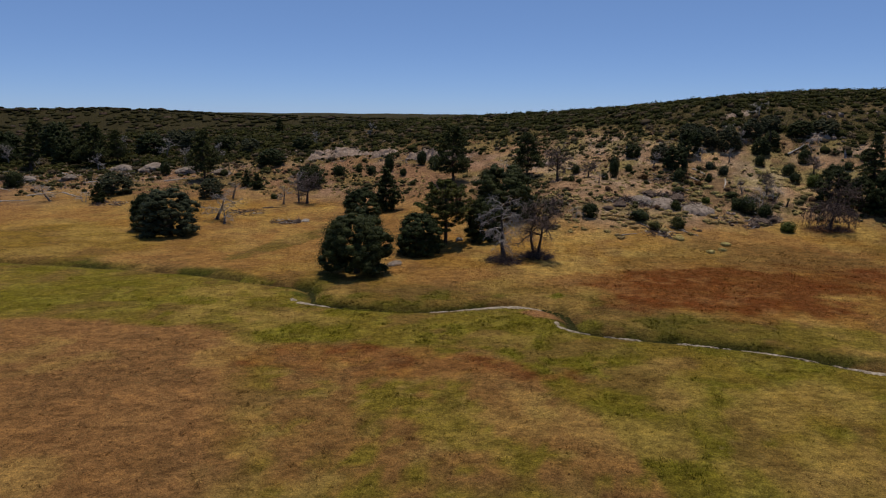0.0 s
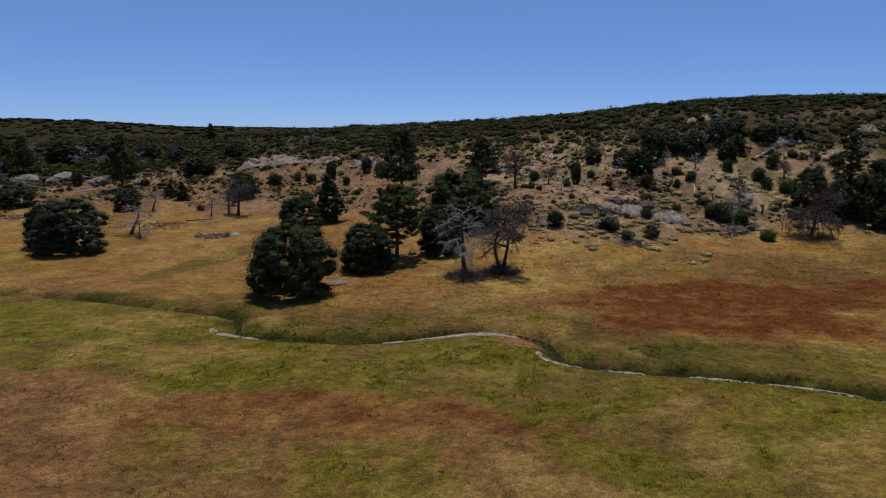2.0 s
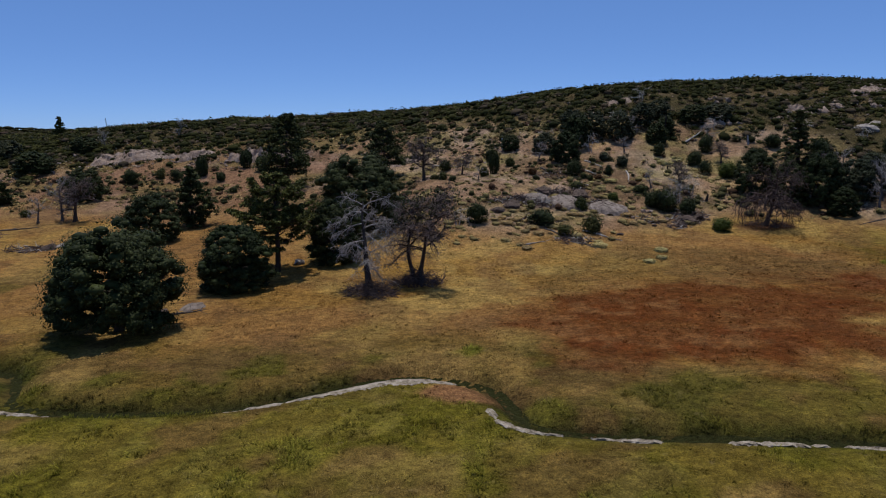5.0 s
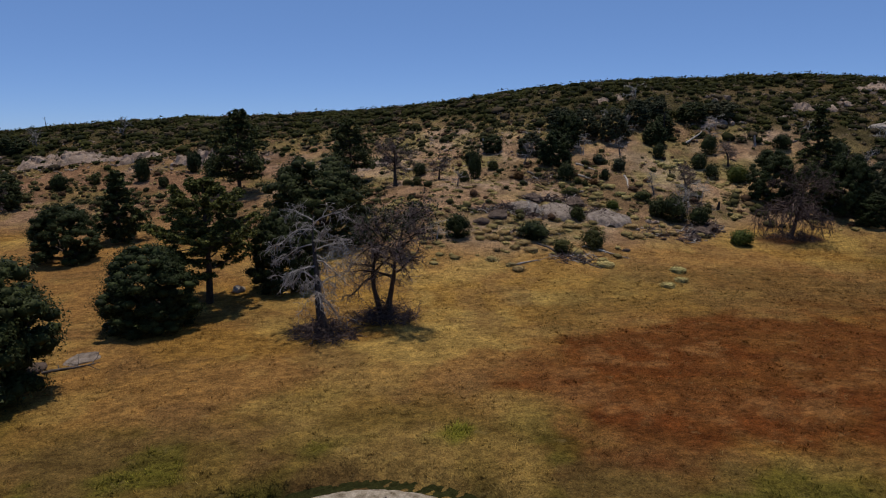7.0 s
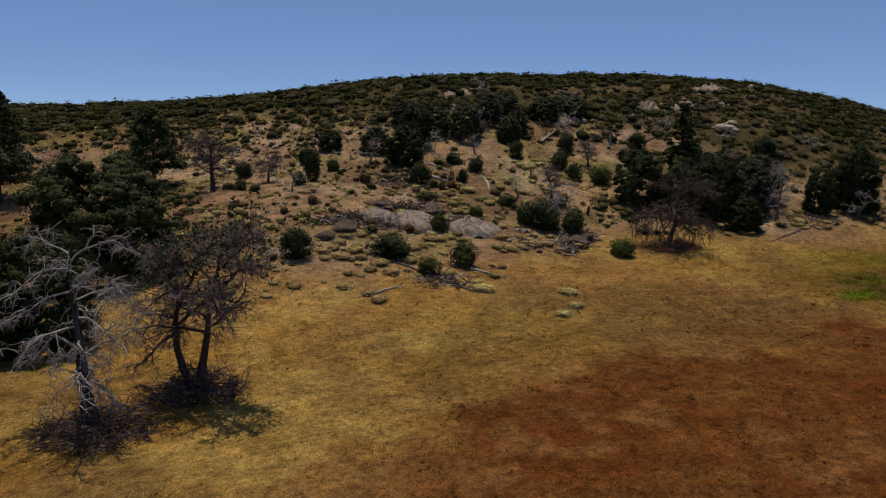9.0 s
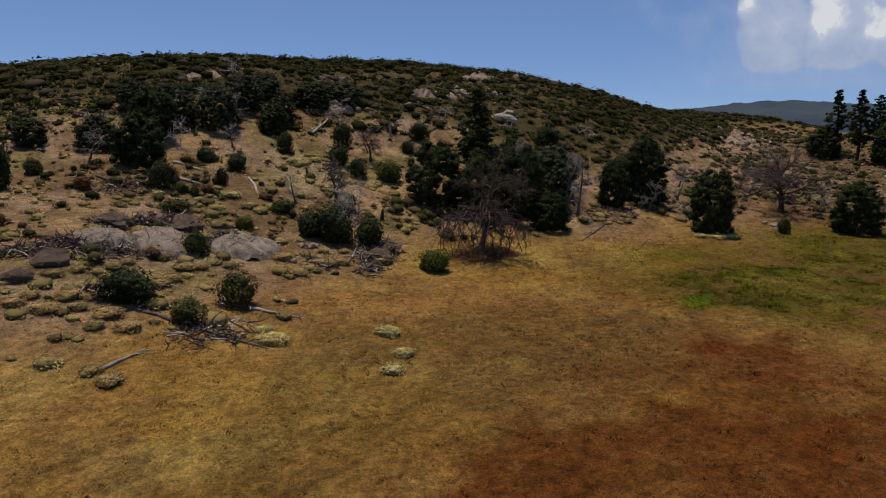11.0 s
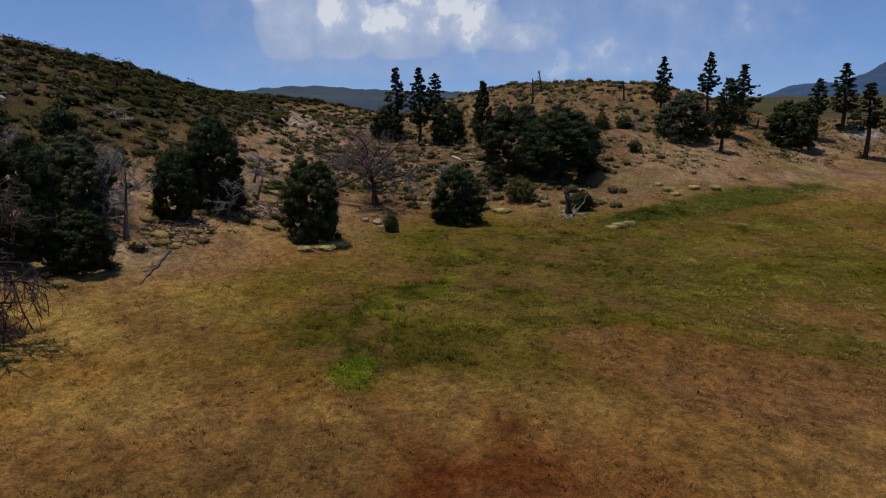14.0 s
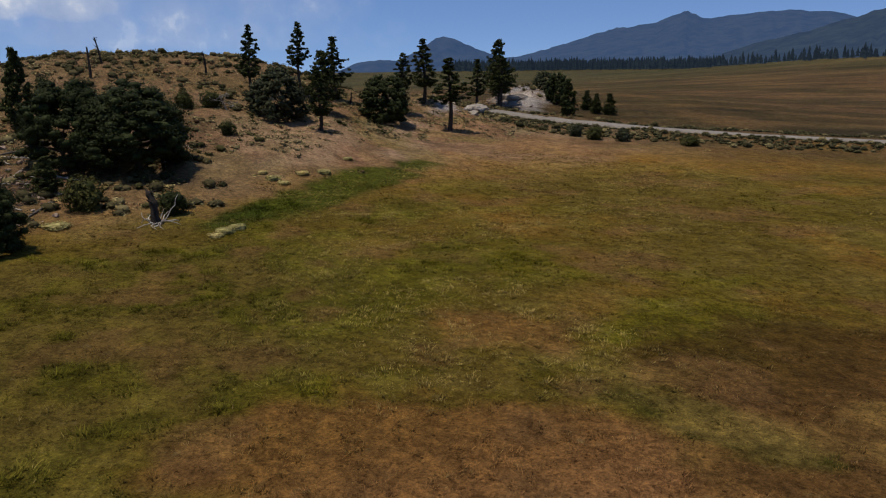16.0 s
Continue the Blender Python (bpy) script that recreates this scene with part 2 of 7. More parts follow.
# the creek, from upstream to downstream
CREEK = [(-75, 86), (-51.8, 80.3), (-42.4, 78.8), (-28.3, 75.7), (-19.2, 71.8), (-14.2, 69.6), (-12.9, 67.0), (-12.2, 64.6), (-9.0, 62.7), (-2.0, 61.7),
         (2.2, 62.8), (6.0, 63.9), (9.0, 63.0), (10.8, 61.0), (11.1, 58.6), (11.4, 56.6), (13.6, 55.1), (20.6, 52.8), (25.9, 50.6), (30.6, 47.4), (40, 43.6), (60, 34)]
ROAD = [(330, -60), (250, -18), (205, 0), (178, 6), (162, 8.2), (149, 7.2), (133, 2.5), (120, -3.5), (106, -14), (97, -21.5), (75, -40), (40, -66), (-40, -120), (-160, -190)]
PLAIN_DIR = (0.883, -0.469)


def line_distance(x, y, pts):
    """Distance to a line of points, and on which side of it (positive: to its right)."""
    best = np.full(np.shape(x), 1e9)
    side = np.zeros(np.shape(x))
    for (ax, ay), (bx, by) in zip(pts[:-1], pts[1:]):
        ex, ey = bx - ax, by - ay
        s = np.clip(((x - ax) * ex + (y - ay) * ey) / (ex * ex + ey * ey), 0, 1)
        dx, dy = x - ax - s * ex, y - ay - s * ey
        d = np.hypot(dx, dy)
        closer = d < best
        best = np.where(closer, d, best)
        side = np.where(closer, np.sign(dx * ey - dy * ex), side)
    return best, side


def rolling(pts, n=6):
    """A line of points, rounded."""
    out = []
    for k in range(len(pts) - 1):
        p0, p1, p2, p3 = (pts[min(max(k + j, 0), len(pts) - 1)] for j in (-1, 0, 1, 2))
        for s in np.arange(n) / n:
            out.append(tuple(0.5 * (2 * b + (c - a) * s + (2 * a - 5 * b + 4 * c - d) * s * s + (3 * b - a - 3 * c + d) * s ** 3)
                             for a, b, c, d in zip(p0, p1, p2, p3)))
    return out + [pts[-1]]


CREEK = rolling(CREEK, 4)
ROAD = rolling(ROAD, 4)


def lie(x, y):
    """Height of the land without its small relief."""
    x, y = np.asarray(x, float), np.asarray(y, float)
    z = np.zeros(np.shape(x))
    for cx, cy, rx, ry, up in SLOPES + KNOLL + RIDGES:
        z = z + up * np.exp(-((x - cx) / rx) ** 2 - ((y - cy) / ry) ** 2)
    # the cut bank beyond the road and the ledge before it
    z = z + 4.0 * np.exp(-((x - 165) / 8.5) ** 2 - ((y + 10) / 6.0) ** 2) + 2.6 * np.exp(-((x - 150) / 11) ** 2 - ((y - 18) / 6.5) ** 2)
    out = np.hypot(x - 40, y - 80)
    s = PLAIN_DIR[0] * x + PLAIN_DIR[1] * y
    # the far valley floor climbs gently towards its wooded edge
    z = z + 0.036 * 40 * (np.logaddexp(0, (s - 190) / 40) - np.logaddexp(0, (s - 1150) / 40))
    z = z + 15 * np.exp(-((x - 350) / 170) ** 2 - ((y + 460) / 170) ** 2)
    z = z + smooth(y, 260, 500) * smooth(out, 300, 500) * 8 * (fbm(x, y, 75, 3) - 0.5)
    return z


def land(x, y):
    """Height of the ground with its relief, the creek's bed and the road's bank."""
    x, y = np.asarray(x, float), np.asarray(y, float)
    z = lie(x, y)
    rise = smooth(z, 1.2, 5)
    z = z + rise * ((fbm(x, y, 9, 1) - 0.5) * 1.1 + (vnoise(x, y, 2.1, 2) - 0.5) * 0.3) + (fbm(x, y, 5, 4) - 0.5) * 0.16
    d, side = line_distance(x, y, CREEK)
    z = z - 0.60 * np.exp(-(d / 0.85) ** 2) - 0.12 * np.exp(-(d / 2.5) ** 2)
    d, side = line_distance(x, y, ROAD)
    return z + (0.45 + 0.25) * (1 - smooth(d, 4.2, 8.0)) - 0.25


def ground_z(x, y):
    return float(land(np.array([x]), np.array([y]))[0])


STRAW, DRYSTRAW, PINK = (0.305, 0.186, 0.056), (0.40, 0.290, 0.105), (0.30, 0.168, 0.088)
GREEN, LUSH, OLIVE = (0.158, 0.148, 0.020), (0.055, 0.080, 0.012), (0.205, 0.155, 0.030)
RED, SOIL, SLOPE = (0.128, 0.034, 0.0095), (0.33, 0.240, 0.205), (0.285, 0.184, 0.140)


def lay(base, colour, weight):
    w = np.clip(weight, 0, 1)[..., None]
    return base * (1 - w) + np.array(colour) * w


def patch(x, y, cx, cy, rx, ry, turn, seed, ragged=0.5):
    """A ragged patch of one kind of growth: 1 inside, 0 outside."""
    c, s = math.cos(radians(turn)), math.sin(radians(turn))
    u, v = ((x - cx) * c + (y - cy) * s) / rx, (-(x - cx) * s + (y - cy) * c) / ry
    r = np.hypot(u, v) + (fbm(x, y, min(rx, ry) * 0.9, seed) - 0.5) * ragged * 2 + (vnoise(x, y, 1.1, seed + 3) - 0.5) * 0.25
    return 1 - smooth(r, 0.72, 1.12)


def plain_of(x, y):
    """1 out on the wide valley floor beyond the road."""
    return smooth(PLAIN_DIR[0] * x + PLAIN_DIR[1] * y, 60, 120) * (1 - smooth(y, -10, 20))


def growth(x, y):
    """Colour of what grows at a place: dry straw, green sedge, red dock, bare slope."""
    x, y = np.asarray(x, float), np.asarray(y, float)
    z = lie(x, y)
    c = np.ones((*np.shape(x), 3)) * np.array(STRAW)
    big, mid, fine = fbm(x, y, 14, 21), fbm(x, y, 4.5, 22), fbm(x, y, 1.3, 23)
    c = lay(c, DRYSTRAW, smooth(mid, 0.5, 0.75) * 0.8)
    c = lay(c, PINK, smooth(big, 0.45, 0.65) * 0.4)
    # meadow south of the creek: a green belt, browned grass to the south-west, green and straw mingled to the east
    d, side = line_distance(x, y, CREEK)
    south = d * side
    edge = np.interp(x, (-75, -32, -19, -15, -11, 2, 5, 9, 14), (60, 57.5, 55.5, 51.5, 50.6, 50.8, 47.5, 38, 15)) + 3.0 * (fbm(x, y, 5, 65) - 0.5) + 1.2 * (fine - 0.5)
    green = smooth(south, -0.8, 0.6) * smooth(y - edge, -1.0, 1.0) * smooth(x, -90, -70)
    mingled = smooth(south, 0, 2) * (1 - smooth(y - edge, -1.0, 1.0)) * smooth(x + 0.25 * (y - 40), -15, -9) * (1 - smooth(x, 40, 50))
    c = lay(c, (0.265, 0.150, 0.072), smooth(south, 0, 2) * (1 - green) * (1 - mingled) * (1 - smooth(x, -8, 4)) * 0.8)
    c = lay(c, (0.215, 0.165, 0.038), green)
    c = lay(c, GREEN, green * (0.45 + 0.55 * smooth(mid + 0.35 * (big - 0.5), 0.30, 0.60)))
    c = lay(c, (0.25, 0.225, 0.052), green * smooth(fine, 0.54, 0.70) * 0.6)
    c = lay(c, STRAW, green * smooth(fbm(x, y, 6, 24), 0.58, 0.70) * 0.28 * smooth(x, 2, 12))
    c = lay(c, (0.235, 0.140, 0.058), mingled * 0.85)
    c = lay(c, (0.185, 0.165, 0.026), mingled * smooth(0.6 * fbm(x, y, 4.2, 66) + 0.4 * fine, 0.47, 0.58) * 0.9)
    c = lay(c, (0.30, 0.215, 0.085), mingled * smooth(0.5 * fbm(x, y, 3.1, 67) + 0.5 * fine, 0.56, 0.66) * 0.7)
    rusty = patch(x, y, -4.5, 47.6, 11.5, 3.3, -8, 33, 0.6)
    c = lay(c, (0.23, 0.118, 0.046), 0.8 * rusty)
    c = lay(c, RED, 0.55 * rusty * smooth(fbm(x, y, 3.0, 68), 0.48, 0.62))
    c = lay(c, STRAW, rusty * smooth(fine, 0.54, 0.68) * 0.5)
    margin = np.exp(-((d - 0.3) / (1.0 + 2.6 * smooth(side * -1, -1, 1) * smooth(vnoise(x, y, 9, 25), 0.35, 0.7))) ** 2)
    c = lay(c, LUSH, margin * 0.9 * (0.7 + 0.3 * smooth(mid, 0.3, 0.6)))
    # dark green growth by the creek, with the bank's shade in its colour
    c = lay(c, (0.035, 0.045, 0.010), np.exp(-((d - 0.3) / 1.0) ** 2) * 0.75)
    c = lay(c, GREEN, 0.8 * patch(x, y, 26, 55.5, 14, 3.2, -18, 34))
    c = lay(c, GREEN, 0.8 * patch(x, y, -10.5, 66.5, 4, 2.6, -10, 30))
    c = lay(c, LUSH, 0.75 * patch(x, y, -12.4, 67.4, 3.4, 2.4, -20, 47))
    c = lay(c, OLIVE, 0.7 * patch(x, y, -52, 92, 24, 10, -8, 35))
    c = lay(c, LUSH, 0.55 * patch(x, y, -21, 92, 2.2, 13, -24, 36))
    c = lay(c, DRYSTRAW, 0.8 * patch(x, y, 11, 77.2, 7, 2.8, 5, 56, 0.9))
    near_bank = smooth(-south, 0.3, 1.5) * (1 - smooth(-south + 4 * (fbm(x, y, 4, 71) - 0.5), 4, 11)) * smooth(x, -22, -8) * (1 - smooth(x, 22, 34))
    c = lay(c, (0.150, 0.118, 0.032), near_bank * 0.75)
    c = lay(c, (0.098, 0.100, 0.020), near_bank * smooth(fbm(x, y, 3.0, 75), 0.46, 0.62) * 0.7)
    c = lay(c, (0.070, 0.100, 0.012), patch(x, y, 10.4, 66.0, 1.2, 0.7, 20, 76) * 0.9)
    c = lay(c, DRYSTRAW, patch(x, y, 54.5, 97.0, 8.0, 3.2, -8, 78, 0.5) * 0.7)
    c = lay(c, (0.115, 0.050, 0.034), patch(x, y, 54.4, 97.3, 3.6, 1.7, 0, 79, 0.3) * 0.9)
    # the red ground
    c = lay(c, RED, 0.88 * patch(x, y, 31, 69.5, 19, 10.5, 14, 37, 0.55) * (0.82 + 0.18 * smooth(mid, 0.3, 0.55)))
    c = lay(c, (0.26, 0.135, 0.055), patch(x, y, 31, 69.5, 20, 11, 14, 37, 0.5) * smooth(0.55 * fine + 0.45 * fbm(x, y, 3.3, 69), 0.56, 0.66) * 0.75)
    c = lay(c, RED, 0.40 * patch(x, y, 44, 83, 11, 6, -35, 38, 0.8))
    c = lay(c, RED, 0.25 * patch(x, y, 74, 84, 9, 3.0, -25, 39, 0.8))
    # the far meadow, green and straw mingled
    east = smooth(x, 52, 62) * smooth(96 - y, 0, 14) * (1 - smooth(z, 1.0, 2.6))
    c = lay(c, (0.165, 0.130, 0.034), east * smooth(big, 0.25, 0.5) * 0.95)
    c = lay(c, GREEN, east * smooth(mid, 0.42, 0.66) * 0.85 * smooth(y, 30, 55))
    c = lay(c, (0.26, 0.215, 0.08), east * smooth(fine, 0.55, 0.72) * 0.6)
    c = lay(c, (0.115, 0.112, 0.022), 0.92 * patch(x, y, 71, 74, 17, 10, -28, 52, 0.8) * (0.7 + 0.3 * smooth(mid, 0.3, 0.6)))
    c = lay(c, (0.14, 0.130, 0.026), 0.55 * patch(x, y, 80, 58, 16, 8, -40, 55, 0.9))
    # brown growth, its colour deepened and widened to dim this corner
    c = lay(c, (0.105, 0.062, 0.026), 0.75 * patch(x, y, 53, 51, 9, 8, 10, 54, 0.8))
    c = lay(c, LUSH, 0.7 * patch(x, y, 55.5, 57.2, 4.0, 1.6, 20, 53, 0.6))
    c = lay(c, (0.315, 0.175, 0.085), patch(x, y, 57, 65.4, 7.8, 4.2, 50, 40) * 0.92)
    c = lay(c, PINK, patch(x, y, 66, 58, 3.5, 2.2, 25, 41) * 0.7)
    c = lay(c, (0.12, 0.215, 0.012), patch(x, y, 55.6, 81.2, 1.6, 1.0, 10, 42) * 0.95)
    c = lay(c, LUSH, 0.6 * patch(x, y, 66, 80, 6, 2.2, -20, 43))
    # dims the east meadow and the strip beside it through their colour
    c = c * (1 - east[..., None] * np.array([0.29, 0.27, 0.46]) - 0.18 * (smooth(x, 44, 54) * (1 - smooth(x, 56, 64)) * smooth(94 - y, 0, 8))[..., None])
    # dark line down the channel: bank shade painted into the ground
    c = lay(c, (0.03, 0.026, 0.018), np.exp(-(d / 0.5) ** 2) * 0.8)
    c = lay(c, PINK, patch(x, y, 8.6, 60.2, 1.7, 1.4, 0, 48))
    red = patch(x, y, 31, 69.5, 20, 11, 14, 37, 0.5)[..., None]
    whole = c
    # blotches of browned, bleached and fresher grass
    c = lay(c, (0.19, 0.115, 0.055), smooth(fbm(x, y, 3.4, 61), 0.55, 0.68) * 0.55)
    c = lay(c, DRYSTRAW, smooth(fbm(x, y, 5.2, 63), 0.58, 0.70) * 0.45 * (1 - 0.75 * east))
    fresh = smooth(c[..., 1] - 0.82 * c[..., 0], -0.01, 0.02)
    c = lay(c, (0.195, 0.190, 0.030), fresh * smooth(fbm(x, y, 2.6, 62), 0.55, 0.68) * 0.6)
    c = lay(c, (0.22, 0.15, 0.062), fresh * smooth(fbm(x, y, 4.1, 64), 0.57, 0.68) * 0.35)
    c = c * (1 - 0.85 * red) + whole * 0.85 * red
    # slopes: dry soil, gravel and straw
    rise = smooth(z + 1.6 * (big - 0.5), 1.5, 3.6)
    c = lay(c, SLOPE, rise * 0.9)
    c = lay(c, (0.36, 0.26, 0.135), rise * smooth(mid, 0.46, 0.66) * 0.45)
    c = lay(c, SOIL, rise * smooth(fbm(x, y, 7, 26), 0.48, 0.66) * 0.75)
    c = lay(c, (0.155, 0.100, 0.062), rise * smooth(fbm(x, y, 5.5, 57), 0.50, 0.64) * 0.75)
    c = lay(c, (0.20, 0.170, 0.075), rise * smooth(fbm(x, y, 6.5, 58), 0.52, 0.66) * 0.75)
    c = lay(c, (0.120, 0.085, 0.055), rise * smooth(0.5 * fbm(x, y, 2.2, 59) + 0.5 * fine, 0.53, 0.64) * 0.6)
    c = lay(c, (0.42, 0.335, 0.27), rise * smooth(fbm(x, y, 11, 27), 0.62, 0.74) * 0.4)
    c = lay(c, (0.16, 0.115, 0.08), smooth(x, 92, 102) * rise * smooth(y, 50, 66) * (1 - smooth(z, 7, 10)) * (0.45 + 0.4 * smooth(mid, 0.35, 0.6)))
    c = lay(c, (0.40, 0.30, 0.235), patch(x, y, 120, 101, 24, 11, 12, 50, 0.9) * 0.75)
    c = lay(c, (0.175, 0.130, 0.080), smooth(x, 112, 124) * smooth(z, 6, 10) * (1 - smooth(y, 92, 100)) * (0.5 + 0.4 * smooth(mid, 0.3, 0.6)))
    c = c * (1 + ((0.32 * smooth(x, 8, 26) - 0.10 * (1 - smooth(x, -10, 15))) * rise * (1 - smooth(x, 78, 96)) + 0.20 * patch(x, y, 22, 91, 20, 11, 12, 79, 0.6) * (1 - rise))[..., None] * np.array([0.72, 1.04, 1.15]))
    c = lay(c, (0.165, 0.112, 0.040), 0.55 * patch(x, y, 38, 82, 15, 9, 10, 80, 0.7) * (1 - rise) * (1 - 0.8 * red[..., 0]))
    # the wet hollow below the knoll
    wet = patch(x, y, 100.5, 53.0, 16.5, 3.3, -53, 44, 0.35)
    c = lay(c, (0.066, 0.086, 0.011), wet * 0.95)
    c = lay(c, (0.040, 0.058, 0.010), wet * smooth(mid, 0.45, 0.62) * 0.8)
    brush = brushiness(x, y)
    c = lay(c, (0.135, 0.105, 0.048), smooth(brush, 0.25, 0.7) * 0.6)
    c = lay(c, (0.070, 0.064, 0.034), smooth(brush, 0.45, 0.85) * (0.50 + 0.45 * smooth(fbm(x, y, 6, 70), 0.34, 0.54)))
    d, side = line_distance(x, y, ROAD)
    c = lay(c, (0.30, 0.23, 0.16), (1 - smooth(d, 2.8, 4.5)) * 0.7)
    # far country
    s = PLAIN_DIR[0] * x + PLAIN_DIR[1] * y
    plain = plain_of(x, y)
    c = lay(c, (0.088, 0.060, 0.038), plain * 0.92)
    c = lay(c, (0.062, 0.053, 0.031), plain * smooth(fbm(x * 0.6 + y * 0.5, y * 1.4 - x * 0.4, 60, 28), 0.42, 0.58) * 0.85)
    c = lay(c, (0.125, 0.087, 0.050), plain * smooth(fbm(x * 0.7 + y * 0.5, y * 1.5 - x * 0.4, 26, 29), 0.5, 0.66) * 0.75)
    c = lay(c, (0.062, 0.070, 0.042), plain * smooth(s, 330, 560) * 0.75)
    c = lay(c, (0.034, 0.033, 0.018), smooth(y - 0.25 * np.abs(x), 190, 250) * 0.92)
    # pale decomposed granite of the cut bank
    bank = np.maximum(patch(x, y, 162, -7.5, 10, 5.0, -25, 51, 0.5), patch(x, y, 144, 19, 5.0, 1.8, -40, 49, 0.5))
    c = lay(c, (0.36, 0.37, 0.45), bank * 0.95)
    c = lay(c, (0.22, 0.20, 0.22), bank * smooth(fbm(x * 2.2 + y, y - x * 0.3, 2.4, 60), 0.46, 0.60) * 0.8)
    return c * np.array([0.765, 0.688, 0.56])


def brushiness(x, y):
    """How thickly chaparral covers a place, from 0 to 1."""
    z = lie(x, y)
    high = smooth(z + 5 * (fbm(x, y, 26, 51) - 0.5), 9.5, 17.5)
    back = smooth(y + 0.12 * np.abs(x - 20) + 16 * (fbm(x, y, 30, 52) - 0.5), 150, 178)
    east_face = smooth(x, 70, 88) * smooth(y, 101, 112) * 0.95
    knoll = smooth(x, 118, 140) * smooth(105 - y, 0, 12)
    return np.clip(np.maximum.reduce([high * (1 - 0.85 * knoll), back, east_face * (1 - smooth(x, 140, 160) * (1 - smooth(z, 12, 17)))]), 0, 1)


# ---- meshes ----
def mesh_of(name, verts, faces, material, tint=None, flat=False):
    """A mesh from arrays of points and of faces that all have the same number of corners."""
    verts, faces = np.asarray(verts, np.float32), np.asarray(faces, np.int32)
    n, k = faces.shape
    me = bpy.data.meshes.new(name)
    me.vertices.add(len(verts)), me.loops.add(n * k), me.polygons.add(n)
    me.vertices.foreach_set("co", verts.ravel())
    me.loops.foreach_set("vertex_index", faces.ravel())
    me.polygons.foreach_set("loop_start", np.arange(0, n * k, k, dtype=np.int32))
    me.polygons.foreach_set("use_smooth", np.full(n, not flat))
    if tint is not None:
        a = me.color_attributes.new("tint", "FLOAT_COLOR", "POINT")
        tint = np.asarray(tint)
        a.data.foreach_set("color", (tint if tint.shape[1] == 4 else np.concatenate([tint, np.ones((len(verts), 1))], 1)).astype(np.float32).ravel())
    me.update(calc_edges=True)
    me.materials.append(material)
    return me


def steps(a, b, fine, grow, far):
    """Grid lines: fine from a to b, then wider and wider out to far on both sides."""
    inner = []
    p = a
    while p < b:
        inner.append(p)
        p += fine(p)
    inner.append(b)
    hi, lo, s = [], [], fine(b)
    p = b
    while p < far:
        s *= grow
        p += s
        hi.append(p)
    s, p = fine(a), a
    while p > -far:
        s *= grow
        p -= s
        lo.append(p)
    return np.array(lo[::-1] + inner + hi)


def build_ground():
    gx = steps(-130, 230, lambda p: 0.45 if -34 <= p <= 66 else 0.8 if p <= 112 and p > 0 else 1.45, 1.1, 4300)
    gy = steps(-60, 250, lambda p: 0.45 if 40 <= p <= 84 else 0.8 if 30 <= p <= 125 else 1.45, 1.1, 4300)
    x, y = np.meshgrid(gx, gy)
    z = land(x, y)
    verts = np.stack([x, y, z], -1).reshape(-1, 3)
    ny, nx = x.shape
    i = (np.arange(ny - 1)[:, None] * nx + np.arange(nx - 1)[None]).ravel()
    faces = np.stack([i, i + 1, i + nx + 1, i + nx], 1)
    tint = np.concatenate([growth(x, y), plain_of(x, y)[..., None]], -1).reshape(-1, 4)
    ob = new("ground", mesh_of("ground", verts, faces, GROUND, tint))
    return tagged(ob, "dry straw and green meadow rising into brown brushy slopes", "ground", kind="structure")


def build_road():
    pts = np.array(rolling(ROAD, 3))
    t = np.gradient(pts, axis=0)
    t /= np.linalg.norm(t, axis=1)[:, None]
    nrm = np.stack([-t[:, 1], t[:, 0]], 1)
    prof = [(-2.7, -0.25), (-2.5, 0.0), (-0.9, 0.05), (0.9, 0.05), (2.5, 0.0), (2.7, -0.25)]
    base = lie(pts[:, 0], pts[:, 1]) + 0.45 + 0.06
    verts = [np.concatenate([pts + nrm * o, (base + h)[:, None]], 1) for o, h in prof]
    n, k = len(pts), len(prof)
    verts = np.stack(verts, 1).reshape(-1, 3)
    faces = [(r * k + c, r * k + c + 1, (r + 1) * k + c + 1, (r + 1) * k + c) for r in range(n - 1) for c in range(k - 1)]
    ob = new("road", mesh_of("road", verts, faces, ASPHALT))
    return tagged(ob, "narrow pale grey asphalt road curving along the meadow", "road", kind="structure")


def unit(v):
    return v / (np.linalg.norm(v, axis=-1, keepdims=True) + 1e-9)


def leaves(centres, size, rng, out=None, stretch=1.5, up=0.45, wild=0.55):
    """One pointed leaf spray at each centre, facing outward and upward, each a little askew."""
    c = np.asarray(centres)
    n = len(c)
    facing = unit((0 if out is None else out) + np.array([0, 0, up]) + rng.normal(size=(n, 3)) * wild)
    a = unit(np.cross(facing, rng.normal(size=(n, 3))))
    b = np.cross(facing, a)
    s = size * rng.uniform(0.6, 1.35, (n, 1))
    a, b = a * s * stretch * 0.5, b * s * 0.5
    verts = np.stack([c - a * 0.7 - b, c - a * 0.7 + b, c + a], 1).reshape(-1, 3)
    return verts, np.arange(n * 3).reshape(-1, 3)


GOLD = (1 + 5 ** 0.5) / 2
ICO = unit(np.array([(-1, GOLD, 0), (1, GOLD, 0), (-1, -GOLD, 0), (1, -GOLD, 0), (0, -1, GOLD), (0, 1, GOLD), (0, -1, -GOLD), (0, 1, -GOLD), (GOLD, 0, -1), (GOLD, 0, 1), (-GOLD, 0, -1), (-GOLD, 0, 1)]))
ICO_FACES = np.array([(a, b, c) for a in range(12) for b in range(a + 1, 12) for c in range(b + 1, 12)
                      if max(np.linalg.norm(ICO[a] - ICO[b]), np.linalg.norm(ICO[b] - ICO[c]), np.linalg.norm(ICO[a] - ICO[c])) < 1.2])
